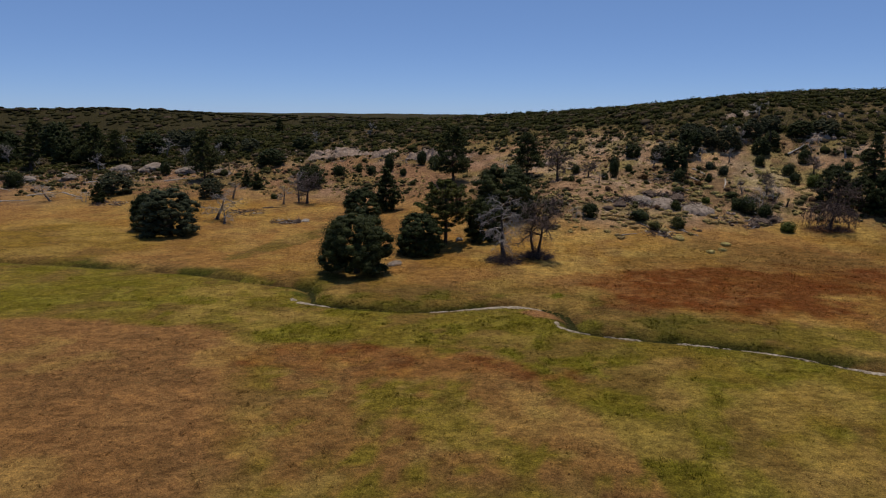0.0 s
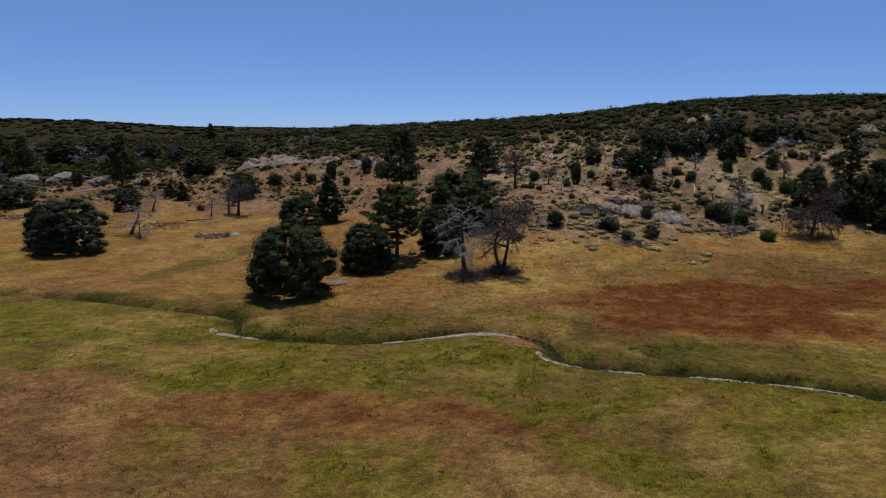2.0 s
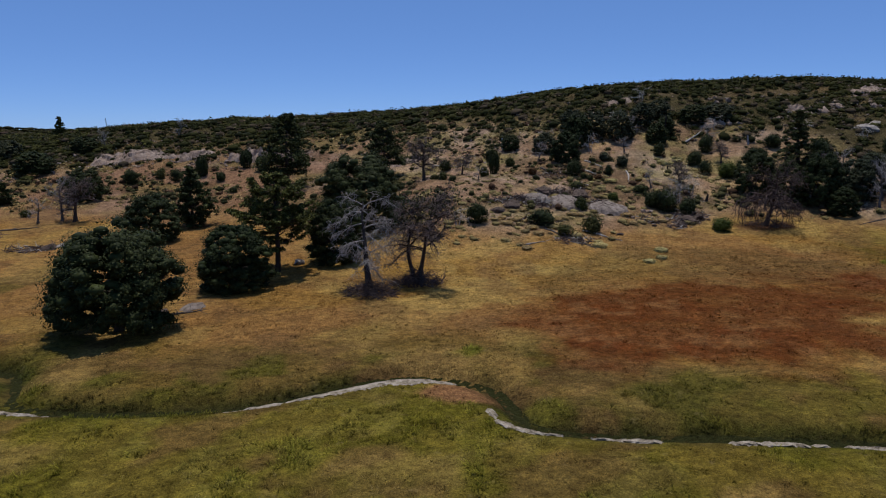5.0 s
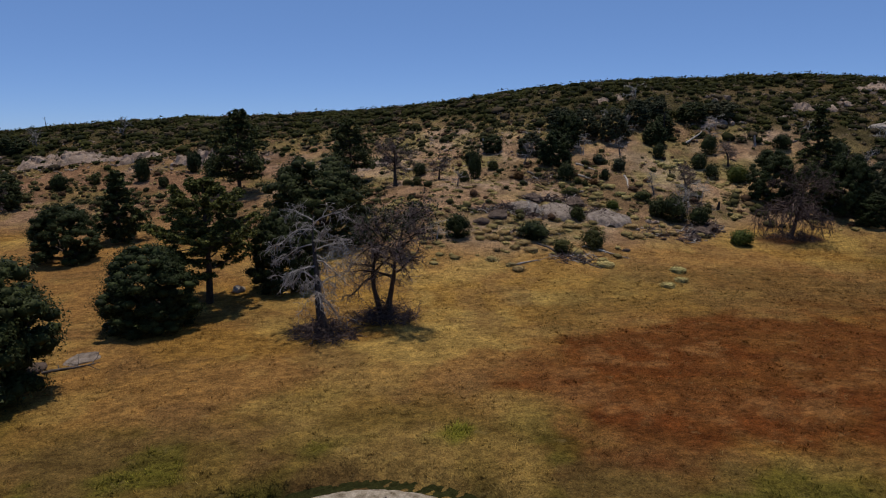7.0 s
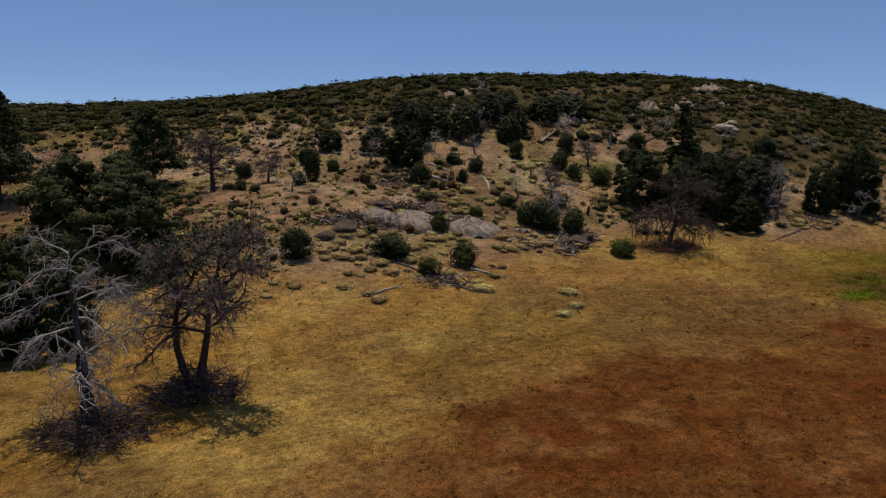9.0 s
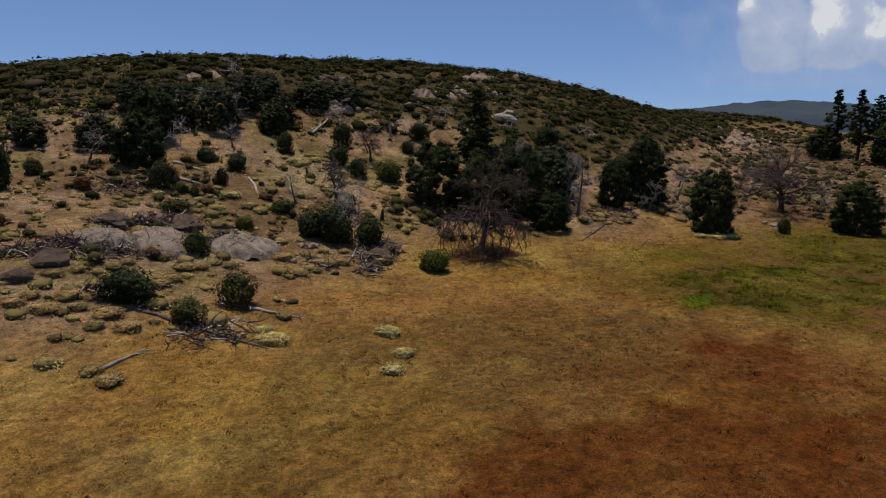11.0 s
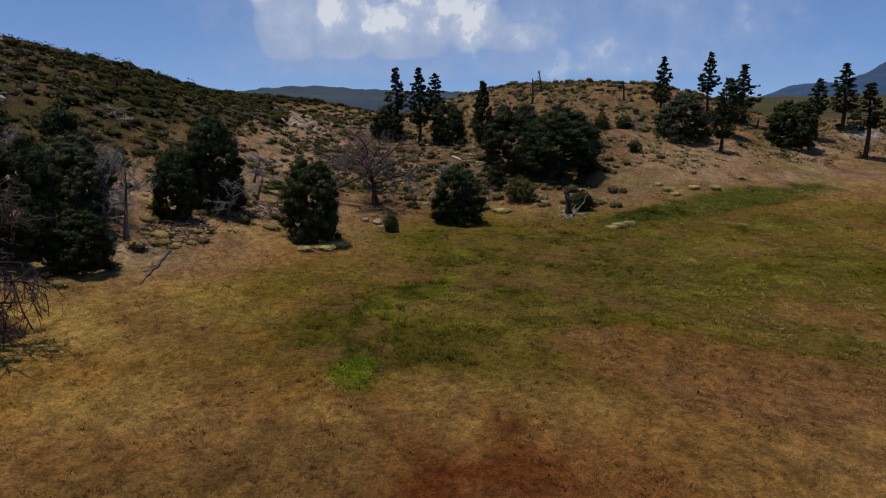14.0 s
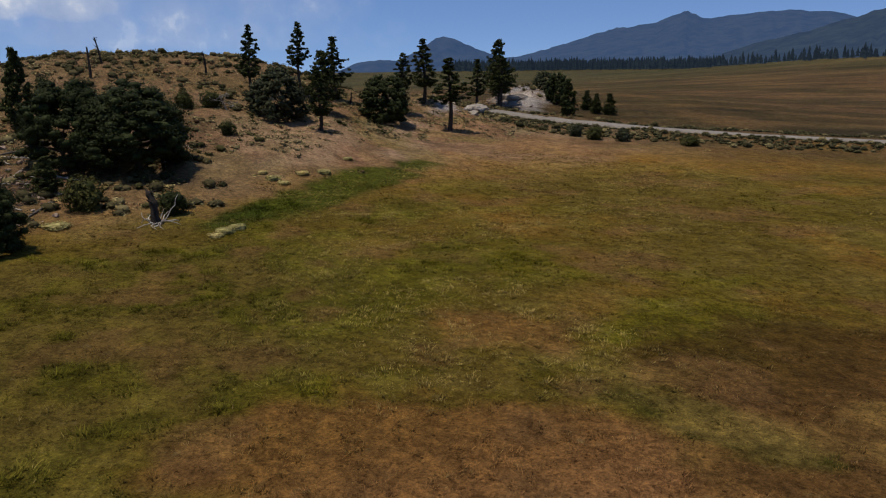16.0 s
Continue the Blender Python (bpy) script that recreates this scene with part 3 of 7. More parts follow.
_turned = np.einsum("ij,ij->i", np.cross(ICO[ICO_FACES[:, 1]] - ICO[ICO_FACES[:, 0]], ICO[ICO_FACES[:, 2]] - ICO[ICO_FACES[:, 0]]), ICO[ICO_FACES[:, 0]]) < 0
ICO_FACES[_turned] = ICO_FACES[_turned][:, ::-1]


def cores(centres, radii, rng):
    """The dense inner twigs and leaves of each clump: an uneven lump."""
    n = len(centres)
    v = np.asarray(centres)[:, None] + ICO[None] * np.asarray(radii)[:, None] * rng.uniform(0.75, 1.15, (n, 12, 1))
    return v.reshape(-1, 3), (ICO_FACES[None] + (np.arange(n) * 12)[:, None, None]).reshape(-1, 3)


def tube(pts, radii, sides=6):
    """A tapered limb along points."""
    pts = np.asarray(pts, float)
    t = np.gradient(pts, axis=0)
    t /= np.linalg.norm(t, axis=1)[:, None] + 1e-9
    ref = np.array([0.31, 0.17, 0.93]) if abs(t[0][2]) < 0.8 else np.array([0.94, 0.23, 0.1])
    u = np.cross(t, ref)
    u /= np.linalg.norm(u, axis=1)[:, None] + 1e-9
    v = np.cross(t, u)
    ang = np.arange(sides) * 2 * math.pi / sides
    ring = (u[:, None] * np.cos(ang)[None, :, None] + v[:, None] * np.sin(ang)[None, :, None]) * np.asarray(radii)[:, None, None]
    verts = (pts[:, None] + ring).reshape(-1, 3)
    n = len(pts)
    faces = [(r * sides + k, r * sides + (k + 1) % sides, (r + 1) * sides + (k + 1) % sides, (r + 1) * sides + k) for r in range(n - 1) for k in range(sides)]
    faces += [tuple((n - 1) * sides + (k % sides) for k in (0, 1, 2, 3))] if sides == 4 else []
    return verts, np.array(faces)


def joined(pieces):
    vs, fs, o = [], [], 0
    for v, f in pieces:
        vs.append(np.asarray(v))
        fs.append(np.asarray(f) + o)
        o += len(v)
    return np.concatenate(vs), np.concatenate(fs)


def part(name, geometry, material, parent, label="", flat=False):
    ob = new(name, mesh_of(name, geometry[0], geometry[1], material, flat=flat))
    ob.parent = parent
    if label:
        tagged(ob, label)
    return ob


def wander(start, way, length, n, rng, bend=0.25, droop=0.0):
    """A crooked line for a limb."""
    pts = [np.array(start, float)]
    d = np.array(way, float)
    d /= np.linalg.norm(d)
    for _ in range(n):
        d = d + rng.normal(size=3) * bend + np.array([0, 0, -droop])
        d /= np.linalg.norm(d)
        pts.append(pts[-1] + d * length / n)
    return np.array(pts)


def on_line(pts, s):
    k = min(int(s * (len(pts) - 1)), len(pts) - 2)
    f = s * (len(pts) - 1) - k
    return pts[k] * (1 - f) + pts[k + 1] * f


def around(rng, lean=0.4):
    a = rng.uniform(0, 2 * math.pi)
    return np.array([math.cos(a), math.sin(a), lean])


# plants: height h and width w in metres
def oak_model(seed, h, w, leaf, material=None, gaps=0.3, low=0.12, dense=1.0, trunks=1, full=1.0):
    """A live oak: forked trunk, limbs, and a crown of leaf clumps down to near the ground."""
    rng = np.random.default_rng(seed)
    root = new("oak_tree")
    tops = []
    for k in range(trunks):
        lean = around(rng, 3.0 if trunks == 1 else 1.4)
        pts = wander((0, 0, -0.3), lean, h * 0.42, 5, rng, 0.12)
        part("trunk", tube(pts, np.linspace(0.045 * h, 0.024 * h, 6) / trunks ** 0.5, 8), BARK, root)
        tops.append(pts)
    for k in range(7):
        pts0 = tops[k % trunks]
        s = on_line(pts0, rng.uniform(0.45, 1.0))
        pts = wander(s, around(rng, rng.uniform(0.3, 1.3)), h * rng.uniform(0.35, 0.5), 5, rng, 0.2)
        part("limb", tube(pts, np.linspace(0.017 * h, 0.004 * h, 6), 5), BARK, root)
    nclump = int(175 * dense)
    centres = []
    for k in range(nclump):
        # clumps sit in a shell of a dome whose outline waves in and out
        u = rng.uniform(low, 1.0)
        a = rng.uniform(0, 2 * math.pi)
        r = max(0.02, 1 - (abs(u - 0.36) / 0.66) ** 2.4) ** 0.5 * rng.uniform(0.35, 1.0) ** 0.45 * (0.90 + 0.13 * math.sin(3 * a + seed) * math.cos(6 * u + seed) + 0.06 * math.sin(7 * a + 9 * u))
        centres.append((math.cos(a) * r * w / 2, math.sin(a) * r * w / 2, u * h * 0.94 * (0.92 + 0.08 * math.sin(2 * a + seed * 1.7))))
    centres = np.array(centres)
    cl, outs = [], []
    size = 0.098 * (w + h) / 2
    for c in centres:
        n = int(rng.uniform(78, 120) * full * (1 - gaps * rng.random()))
        p = rng.normal(size=(n, 3))
        p /= np.linalg.norm(p, axis=1)[:, None]
        p *= rng.uniform(0.35, 1.1, (n, 1)) ** 0.7 * size * rng.uniform(0.65, 1.2)
        p[:, 2] *= 0.72
        p[:, 2] = np.maximum(p[:, 2] + c[2], 0.04) - c[2]
        cl.append(c + p)
        outs.append(unit(p) * 0.9 + unit(c - np.array([0, 0, h * 0.4])) * 0.5)
    inner = cores(centres * np.array([0.93, 0.93, 0.97]), np.array([[1, 1, 0.72]] * len(centres)) * size * 0.66, rng)
    part("crown", joined([leaves(np.concatenate(cl), leaf, rng, np.concatenate(outs)), inner]), material or OAK_LEAF, root)
    return root


def pine_model(seed, h, w, leaf, low=0.22, tiers=9, lean=0.0, dense=1.0, shape=0.6, per=5, ragged=0.35, tuft=0.30, wild=0.02, start=0.42, needles=None):
    """A Jeffrey pine: straight trunk, separate tiers of level limbs, tufts of long needles at their ends."""
    rng = np.random.default_rng(seed)
    root = new("pine_tree")
    pts = np.array([(lean * s * s * h + 0.01 * h * math.sin(s * 5 + seed), 0.008 * h * math.cos(s * 6 + seed), s * h * 0.97 - 0.3 * (s == 0)) for s in np.linspace(0, 1, 9)])
    part("trunk", tube(pts, np.linspace(0.027 * h, 0.004 * h, 9), 8), BARK, root)
    limbs, tufts, sizes = [], [], []
    for k in range(tiers):
        rel = (k + rng.uniform(-0.45, 0.45)) / (tiers - 0.4)
        rel = min(max(rel, 0.0), 0.97)
        s = low + (0.975 - low) * rel
        full = w / 2 * (min(1.0, (1 - rel) ** shape * 1.1) * (0.72 + 0.28 * min(1, rel * 4)) + 0.03)
        turn = rng.uniform(0, 6.28)
        count = max(3, int(round(per * (1 - 0.3 * rel))))
        for j in range(count):
            if rng.random() < 0.14 and rel < 0.85:
                continue
            a = turn + j * 2 * math.pi / count + rng.uniform(-0.35, 0.35)
            reach = full * (1 - ragged * rng.random() ** 1.3 + 0.12 * rng.random())
            lp = wander(on_line(pts, min(s + rng.uniform(-1, 1) * wild, 0.98)), (math.cos(a), math.sin(a), 0.02 + 0.55 * rel + rng.normal() * wild * 4), reach, 5, rng, 0.12, -0.05 - 0.03 * rng.random())
            limbs.append(tube(lp, np.linspace(0.0075 * h * (1.15 - rel), 0.0018 * h, 6), 3))
            side = np.array([-math.sin(a), math.cos(a), 0.0])
            for q in np.linspace(start, 1.0, max(3, int(2 + reach * 1.7 * dense))):
                stem = on_line(lp, min(q, 0.999))
                for way in ((-1, 0, 1) if q < 0.97 else (0,)):
                    off = side * way * reach * (0.12 + 0.26 * (1 - abs(q - 0.65))) * rng.uniform(0.5, 1.2)
                    tip = stem + off + np.array([math.cos(a), math.sin(a), 0]) * abs(way) * 0.10 * reach + np.array([0, 0, 0.05 * abs(way) + rng.normal() * 0.05])
                    if way:
                        limbs.append(tube(np.array([stem, (stem + tip) / 2 + (0, 0, 0.02), tip]), np.array([0.0022, 0.0016, 0.001]) * h, 3))
                    elif q < start + 0.13:
                        continue
                    tufts.append(tip)
                    sizes.append(tuft * (0.65 + 0.35 * (1 - rel)) * rng.uniform(0.75, 1.25))
    tufts, sizes = np.array(tufts), np.array(sizes)
    n = int(26 * dense)
    p = rng.normal(size=(len(tufts), n, 3))
    p /= np.linalg.norm(p, axis=2)[..., None]
    p[..., 2] = np.abs(p[..., 2]) * 0.9 - 0.22
    p *= (sizes[:, None] * rng.uniform(0.35, 1.0, (len(tufts), n)))[..., None]
    c = (tufts[:, None] + p).reshape(-1, 3)
    tagged(part("branchwork", joined(limbs), BARK, root), kind="stuff")
    part("crown", leaves(c, leaf, rng, unit(p.reshape(-1, 3)) * 0.5, 2.4, 0.6, 0.6), needles or PINE_LEAF, root)
    return root


def clump_pine_model(seed, h, w, leaf, low=0.3, clumps=46, shape=0.8, size=0.55, gaps=0.3):
    """An older pine: bare lower trunk and an uneven crown of needle clumps, each on its own limb."""
    rng = np.random.default_rng(seed)
    root = new("pine_tree")
    pts = np.array([(0.012 * h * math.sin(s * 5 + seed), 0.01 * h * math.cos(s * 6 + seed), s * h * 0.97 - 0.3 * (s == 0)) for s in np.linspace(0, 1, 9)])
    part("trunk", tube(pts, np.linspace(0.025 * h, 0.004 * h, 9), 8), BARK, root)
    limbs, cl, outs = [], [], []
    for k in range(clumps):
        rel = (k + rng.uniform(0, 1)) / clumps
        s = low + (1.0 - low) * rel ** 1.15
        a = k * 2.4 + rng.uniform(-0.6, 0.6)
        # the outline swells and shrinks with height and bearing
        wave = 1 - gaps * (0.5 + 0.5 * math.sin(7.0 * rel + 2 * a + seed)) - 0.15 * rng.random()
        reach = w / 2 * (min(1.0, (1.02 - rel) ** shape * 1.15) * (0.6 + 0.4 * min(1, rel * 4))) * wave * rng.uniform(0.55, 1.1)
        base = on_line(pts, min(max(s - 0.03, 0), 0.985))
        tip = on_line(pts, min(s, 0.995)) + np.array([math.cos(a) * reach, math.sin(a) * reach, rng.uniform(-0.06, 0.16) * reach + 0.02 * h * (rel > 0.9)])
        limbs.append(tube(np.array([base, (base + tip) / 2 + (0, 0, -0.04 * reach), tip]), np.array([0.006, 0.004, 0.002]) * h * (1.15 - 0.6 * rel), 4))
        r = size * (1.05 - 0.55 * rel) * rng.uniform(0.7, 1.25)
        for q in range(5):
            c = tip + rng.normal(size=3) * r * np.array([0.55, 0.55, 0.28]) - np.array([math.cos(a), math.sin(a), 0]) * 0.3 * r * q / 4
            p = rng.normal(size=(34, 3))
            p /= np.linalg.norm(p, axis=1)[:, None]
            p[:, 2] = p[:, 2] * 0.6 + 0.15
            cl.append(c + p * r * 0.62 * rng.uniform(0.4, 1.0, (34, 1)))
            outs.append(p)
    tagged(part("branchwork", joined(limbs), BARK, root), kind="stuff")
    part("crown", leaves(np.concatenate(cl), leaf, rng, np.concatenate(outs) * 0.7, 2.0, 0.5, 0.6), PINE_LEAF, root)
    return root


def dead_model(seed, h, w, wood, twigwood, trunks=1, limbs=9, twigs=14, droop=0.06, name="dead_tree", brush=0, low=0.3, curtain=0, fork=0.45, up=0.5, thick=0.034, limbwood=None, stout=1.0, slim=1.0, flare=1.9, leafy=0):
    """A dead tree: bare trunk, crooked weathered limbs that fork, and a haze of fine twigs."""
    rng = np.random.default_rng(seed)
    root = new(name)
    limbwood = limbwood or wood
    fine, tips = [], []
    for k in range(trunks):
        way = around(rng, 9.0) if trunks == 1 else np.array([fork * (-1) ** k, 0.15 * k - 0.05, 1.0])
        tp = wander((0.0, 0.0, -0.3), way, h * (0.95 if k == 0 else 0.85), 9, rng, 0.07 if trunks == 1 else 0.12)
        if trunks > 1:
            # forked trunks straighten as they climb
            s = np.linspace(0, 1, 10)[:, None]
            tp[:, :2] = tp[:, :2] * (1.25 - 0.45 * s)
        rad = np.linspace(1, 0.10, 10) ** 1.1 * thick * h / trunks ** 0.4
        rad[0] *= flare
        rad[1] *= 1.15
        part("trunk", tube(tp, rad, 8), wood, root)
        turn = rng.uniform(0, 6.28)
        for j in range(limbs // trunks):
            s = low + (0.96 - low) * ((j + rng.uniform(0.1, 0.9)) / (limbs // trunks)) ** 0.9
            a = turn + j * 2.4 + rng.uniform(-0.5, 0.5)
            base = on_line(tp, min(s, 0.98))
            dome = math.sqrt(max(0.08, 1 - ((s - 0.5) / 0.62) ** 2))
            r = w / 2 * dome * rng.uniform(0.7, 1.12)
            lp = wander(base, (math.cos(a), math.sin(a), up * rng.uniform(0.2, 1.3)), r * 1.12, 6, rng, 0.24, droop)
            pieces = [tube(lp, np.linspace(0.0125 * h * slim * (1.25 - 0.7 * s), 0.0032 * h * slim, 7), 6)]
            lines = [lp]
            for m in range(4):
                e = on_line(lp, rng.uniform(0.25, 0.85))
                d = unit(lp[-1] - lp[0]) * 0.9 + rng.normal(size=3) * 0.6 + np.array([0, 0, 0.15])
                sp = wander(e, d, r * rng.uniform(0.35, 0.6), 4, rng, 0.26, droop * 1.3)
                pieces.append(tube(sp, np.linspace(0.0052 * h * slim * (1.2 - 0.5 * s), 0.0018 * h * slim, 5), 4))
                tips.append(sp[-1])
                lines.append(sp)
            part("limb", joined([(v, f) for v, f in pieces]), limbwood, root)
            for line in lines:
                d = unit(line[-1] - line[0])
                for m in range(twigs // 2 if line is not lp else twigs):
                    e = on_line(line, min(rng.uniform(0.3, 1.0), 0.99))
                    tw = wander(e, d * 0.5 + rng.normal(size=3) * 0.75, r * rng.uniform(0.12, 0.34), 3, rng, 0.3, droop * 2 + 0.05)
                    fine.append(tube(tw, np.linspace(0.0022 * h, 0.0011 * h, 4) * stout, 3))
                    for _ in range(3):
                        e = on_line(tw, rng.uniform(0.3, 0.98))
                        fine.append(tube(wander(e, rng.normal(size=3) + d * 0.4, r * rng.uniform(0.07, 0.18), 2, rng, 0.3, droop * 2 + 0.04), np.linspace(0.0015 * h, 0.0008 * h, 3) * stout, 3))
    falls = []
    for m in range(curtain):
        # outer branches that arch over and hang to the ground
        a = m * 2 * math.pi / curtain + rng.uniform(-0.2, 0.2)
        out = w / 2 * rng.uniform(0.72, 1.05)
        top = h * rng.uniform(0.38, 0.55)
        s = np.linspace(0, 1, 8)[:, None]
        line = np.concatenate([np.cos(a) * out * (0.25 + 0.75 * np.minimum(1, s * 1.5) ** 0.8), np.sin(a) * out * (0.25 + 0.75 * np.minimum(1, s * 1.5) ** 0.8), top * (1 - rng.uniform(0.55, 1.0) * np.clip((s - 0.35) / 0.65, 0, 1) ** 1.6) + 0.02], 1)
        line += rng.normal(size=line.shape) * 0.055 * w * 0.5
        line[:, 2] = np.maximum(line[:, 2], 0.02)
        falls.append(tube(line, np.linspace(0.009 * h, 0.004 * h, 8), 4))
        for _ in range(8):
            e = on_line(line, rng.uniform(0.35, 0.98))
            falls.append(tube(wander(e, rng.normal(size=3) * 0.6 + np.array([0, 0, -0.9]), rng.uniform(0.08, 0.2) * h, 3, rng, 0.25), np.linspace(0.0038 * h, 0.002 * h, 4), 3))
    if falls:
        tagged(part("hanging_brush", joined(falls), BROWNTWIG, root, "brown branches hanging to the ground"), kind="stuff")
    heap = []
    for m in range(brush):
        # fallen branches heaped round the foot
        a, rr = rng.uniform(0, 2 * math.pi), w * 0.40 * rng.random() ** 0.6
        st = np.array([math.cos(a) * rr, math.sin(a) * rr * 0.8, rng.uniform(0.0, 0.19 * h * (1 - rr / w * 2) * (0.65 + 0.35 * math.sin(a * 2 + seed)))])
        heap.append(tube(wander(st, around(rng, rng.uniform(-0.2, 0.7)), rng.uniform(0.05, 0.17) * h, 3, rng, 0.35, 0.14), np.linspace(0.0034 * h, 0.0012 * h, 4), 3))
    if heap:
        tagged(part("brushwood", joined(heap), BROWNTWIG, root, "heap of fallen brown branches"), kind="stuff")
    tagged(part("twig_crown", joined(fine), twigwood, root), kind="stuff")
    if leafy:
        # the last live sprays, high in the crown
        top = np.array([p for p in tips if p[2] > 0.62 * h])
        c = (top[:, None] + rng.normal(size=(len(top), leafy, 3)) * np.array([0.05, 0.05, 0.035]) * h).reshape(-1, 3)
        tagged(part("foliage", leaves(c, 0.13, rng), OAK_GREY, root, "sparse grey-green leaves"), kind="stuff")
    return root


def bush_model(seed, h, w, leaf, material, n=2000, name="bush", stems=True):
    """A rounded shrub: a few stems under a dense uneven shell of leaves."""
    rng = np.random.default_rng(seed)
    root = new(name)
    if stems:
        st = [tube(wander((0, 0, -0.15), around(rng, 1.2), h * 0.7, 4, rng, 0.2), np.linspace(0.03 * h, 0.008 * h, 5), 4) for _ in range(6)]
        tagged(part("stem_cluster", joined(st), BARK, root), kind="stuff")
    lobes = rng.normal(size=(11, 3))
    lobes /= np.linalg.norm(lobes, axis=1)[:, None]
    p = rng.normal(size=(n, 3))
    p /= np.linalg.norm(p, axis=1)[:, None]
    lump = 0.62 + 0.46 * np.max(p @ lobes.T, axis=1) ** 5
    r = lump * rng.uniform(0.35, 1.0, n) ** 0.35
    q = p * r[:, None]
    q = np.stack([q[:, 0] * w / 2, q[:, 1] * w / 2, np.maximum((q[:, 2] * 0.62 + 0.40) * h, 0.02)], 1)
    spots = unit(rng.normal(size=(14, 3))) * 0.45
    spots = np.concatenate([spots, [[0, 0, 0]]])
    inner = cores(np.stack([spots[:, 0] * w / 2, spots[:, 1] * w / 2, np.maximum((spots[:, 2] * 0.62 + 0.42) * h, 0.2 * h)], 1), np.array([[w * 0.19, w * 0.19, h * 0.20]] * 15), rng)
    part("crown", joined([leaves(q, leaf, rng, p), inner]), material, root)
    return root


MODELS = {}


def plant(kind, make, x, y, h, w, label, category, group="", turn=None, sink=0.05):
    """Sets a plant of a kind at a place: the first one is the model itself, later ones are copies with its meshes."""
    fresh = kind not in MODELS
    if fresh:
        MODELS[kind] = make()
    ob, mh, mw = MODELS[kind]
    turn = (x * 37.7 + y * 91.3) % 360 if turn is None else turn
    m = pose(x, y, ground_z(x, y) - sink, 0, 0, turn) @ Matrix.Diagonal((w / mw, w / mw, h / mh, 1))
    if fresh:
        ob.matrix_basis = m
    else:
        # the scale of the model must not come in twice
        s = ob.scale.copy()
        ob = copy_thing(ob, m @ Matrix.Diagonal((1 / s[0], 1 / s[1], 1 / s[2], 1)))
    return tagged(ob, label, category, group)


def oak(x, y, h, w, k=0, label="dark green live oak with a dense rounded crown", **kw):
    far = y > 112 or x > 118 or x < -45

    def make():
        return oak_model(100 + k, 7, 7.5, 0.21 if far else 0.10, OAK_GREY if k == 3 else OAK_LEAF, trunks=1 + k % 3, low=(0.08, 0.02, 0.06, 0.04)[k], dense=(1.7, 1.6, 1.35, 1.2)[k], full=0.3 if far else 0.95), 7, 7.5
    return plant(f"oak{k}{far}", make, x, y, h, w, label, "oak tree", "oaks", **kw)


def pine(x, y, h, w, k=0, label="dark green pine with tiers of level branches", **kw):
    def make():
        if k == 0:
            return pine_model(200, 9, 8.4, 0.13, 0.27, 9, dense=1.35, shape=0.55, per=6, ragged=0.5, tuft=0.34, wild=0.025, start=0.40, needles=PINE_SUNLIT), 9, 7.2
        if k == 1:
            return clump_pine_model(201, 10, 8.4, 0.17, 0.22, 84, 0.55, 0.95), 10, 6
        if k == 2:
            return clump_pine_model(202, 10, 4.6, 0.13, 0.28, 64, 0.80, 0.46, 0.45), 10, 3.2
        if k == 4:
            return clump_pine_model(204, 10, 4.8, 0.13, 0.42, 54, 0.7, 0.48, 0.5), 10, 3.2
        return clump_pine_model(203, 4, 3.0, 0.11, 0.08, 54, 0.75, 0.40), 4, 2.2
    return plant(f"pine{k}", make, x, y, h, w, label, "pine tree", "pines", **kw)


def bush(x, y, h, w, k=0, label="rounded dark green shrub on the dry slope", **kw):
    def make():
        return bush_model(300 + k, 1.8, 2.4, (0.10, 0.10, 0.10, 0.10, 0.09)[k], (BUSH_LEAF, OAK_LEAF, LIME_LEAF, OAK_GREY, RUST_LEAF)[k]), 1.8, 2.4
    return plant(f"bush{k}", make, x, y, h, w, label, "shrub", "shrubs", **kw)


def mound(x, y, h, w, k=0, label="low pale straw-coloured buckwheat cushion in the grass", **kw):
    def make():
        return bush_model(400 + k, 0.5, 1.2, 0.05, (PALE_LEAF, TAN_LEAF)[k], 1800, "buckwheat_cushion", False), 0.5, 1.2
    return plant(f"mound{k}", make, x, y, h, w, label, "low shrub", "buckwheat cushions", **kw)


build_ground()
build_road()

# ---- the trees at the meadow's edge ----
oak(-9.6, 75.3, 7.6, 8.6, 0, "broad live oak with drooping skirts standing alone in straw")
oak(-2.9, 85.6, 5.5, 6.4, 1, "round dense oak bush with foliage to the ground")
pine(0.3, 90.0, 8.7, 7.6, 0, "open branched Jeffrey pine with a bare lower trunk")
oak(-12.6, 107.1, 5.4, 6.2, 2, "medium live oak behind the lone oak")
pine(-9.3, 114.0, 6.8, 4.2, 3, "young conical pine on the straw slope")
pine(1.8, 131.7, 10.3, 6.6, 1, "tall dense pine behind the grove")
oak(9.0, 103.5, 8.4, 9.8, 2, "large spreading live oak in the grove")
oak(5.6, 92.3, 6.2, 5.6, 1, "dark oak crowded against the dead trees")
pine(15.6, 131.8, 8.0, 5.6, 1, "dense pine on the slope behind the grove")


def dead(kind, make, x, y, h, w, label, **kw):
    return plant(kind, make, x, y, h, w, label, "dead tree", "dead trees", **kw)


def GREY_DEAD():
    return dead_model(507, 5.0, 4.4, DEADWOOD, TWIGWOOD, limbs=11, twigs=5, droop=0.04, brush=30, low=0.25, up=0.8, thick=0.045, limbwood=GREYLIMB, stout=1.8), 5.0, 4.4


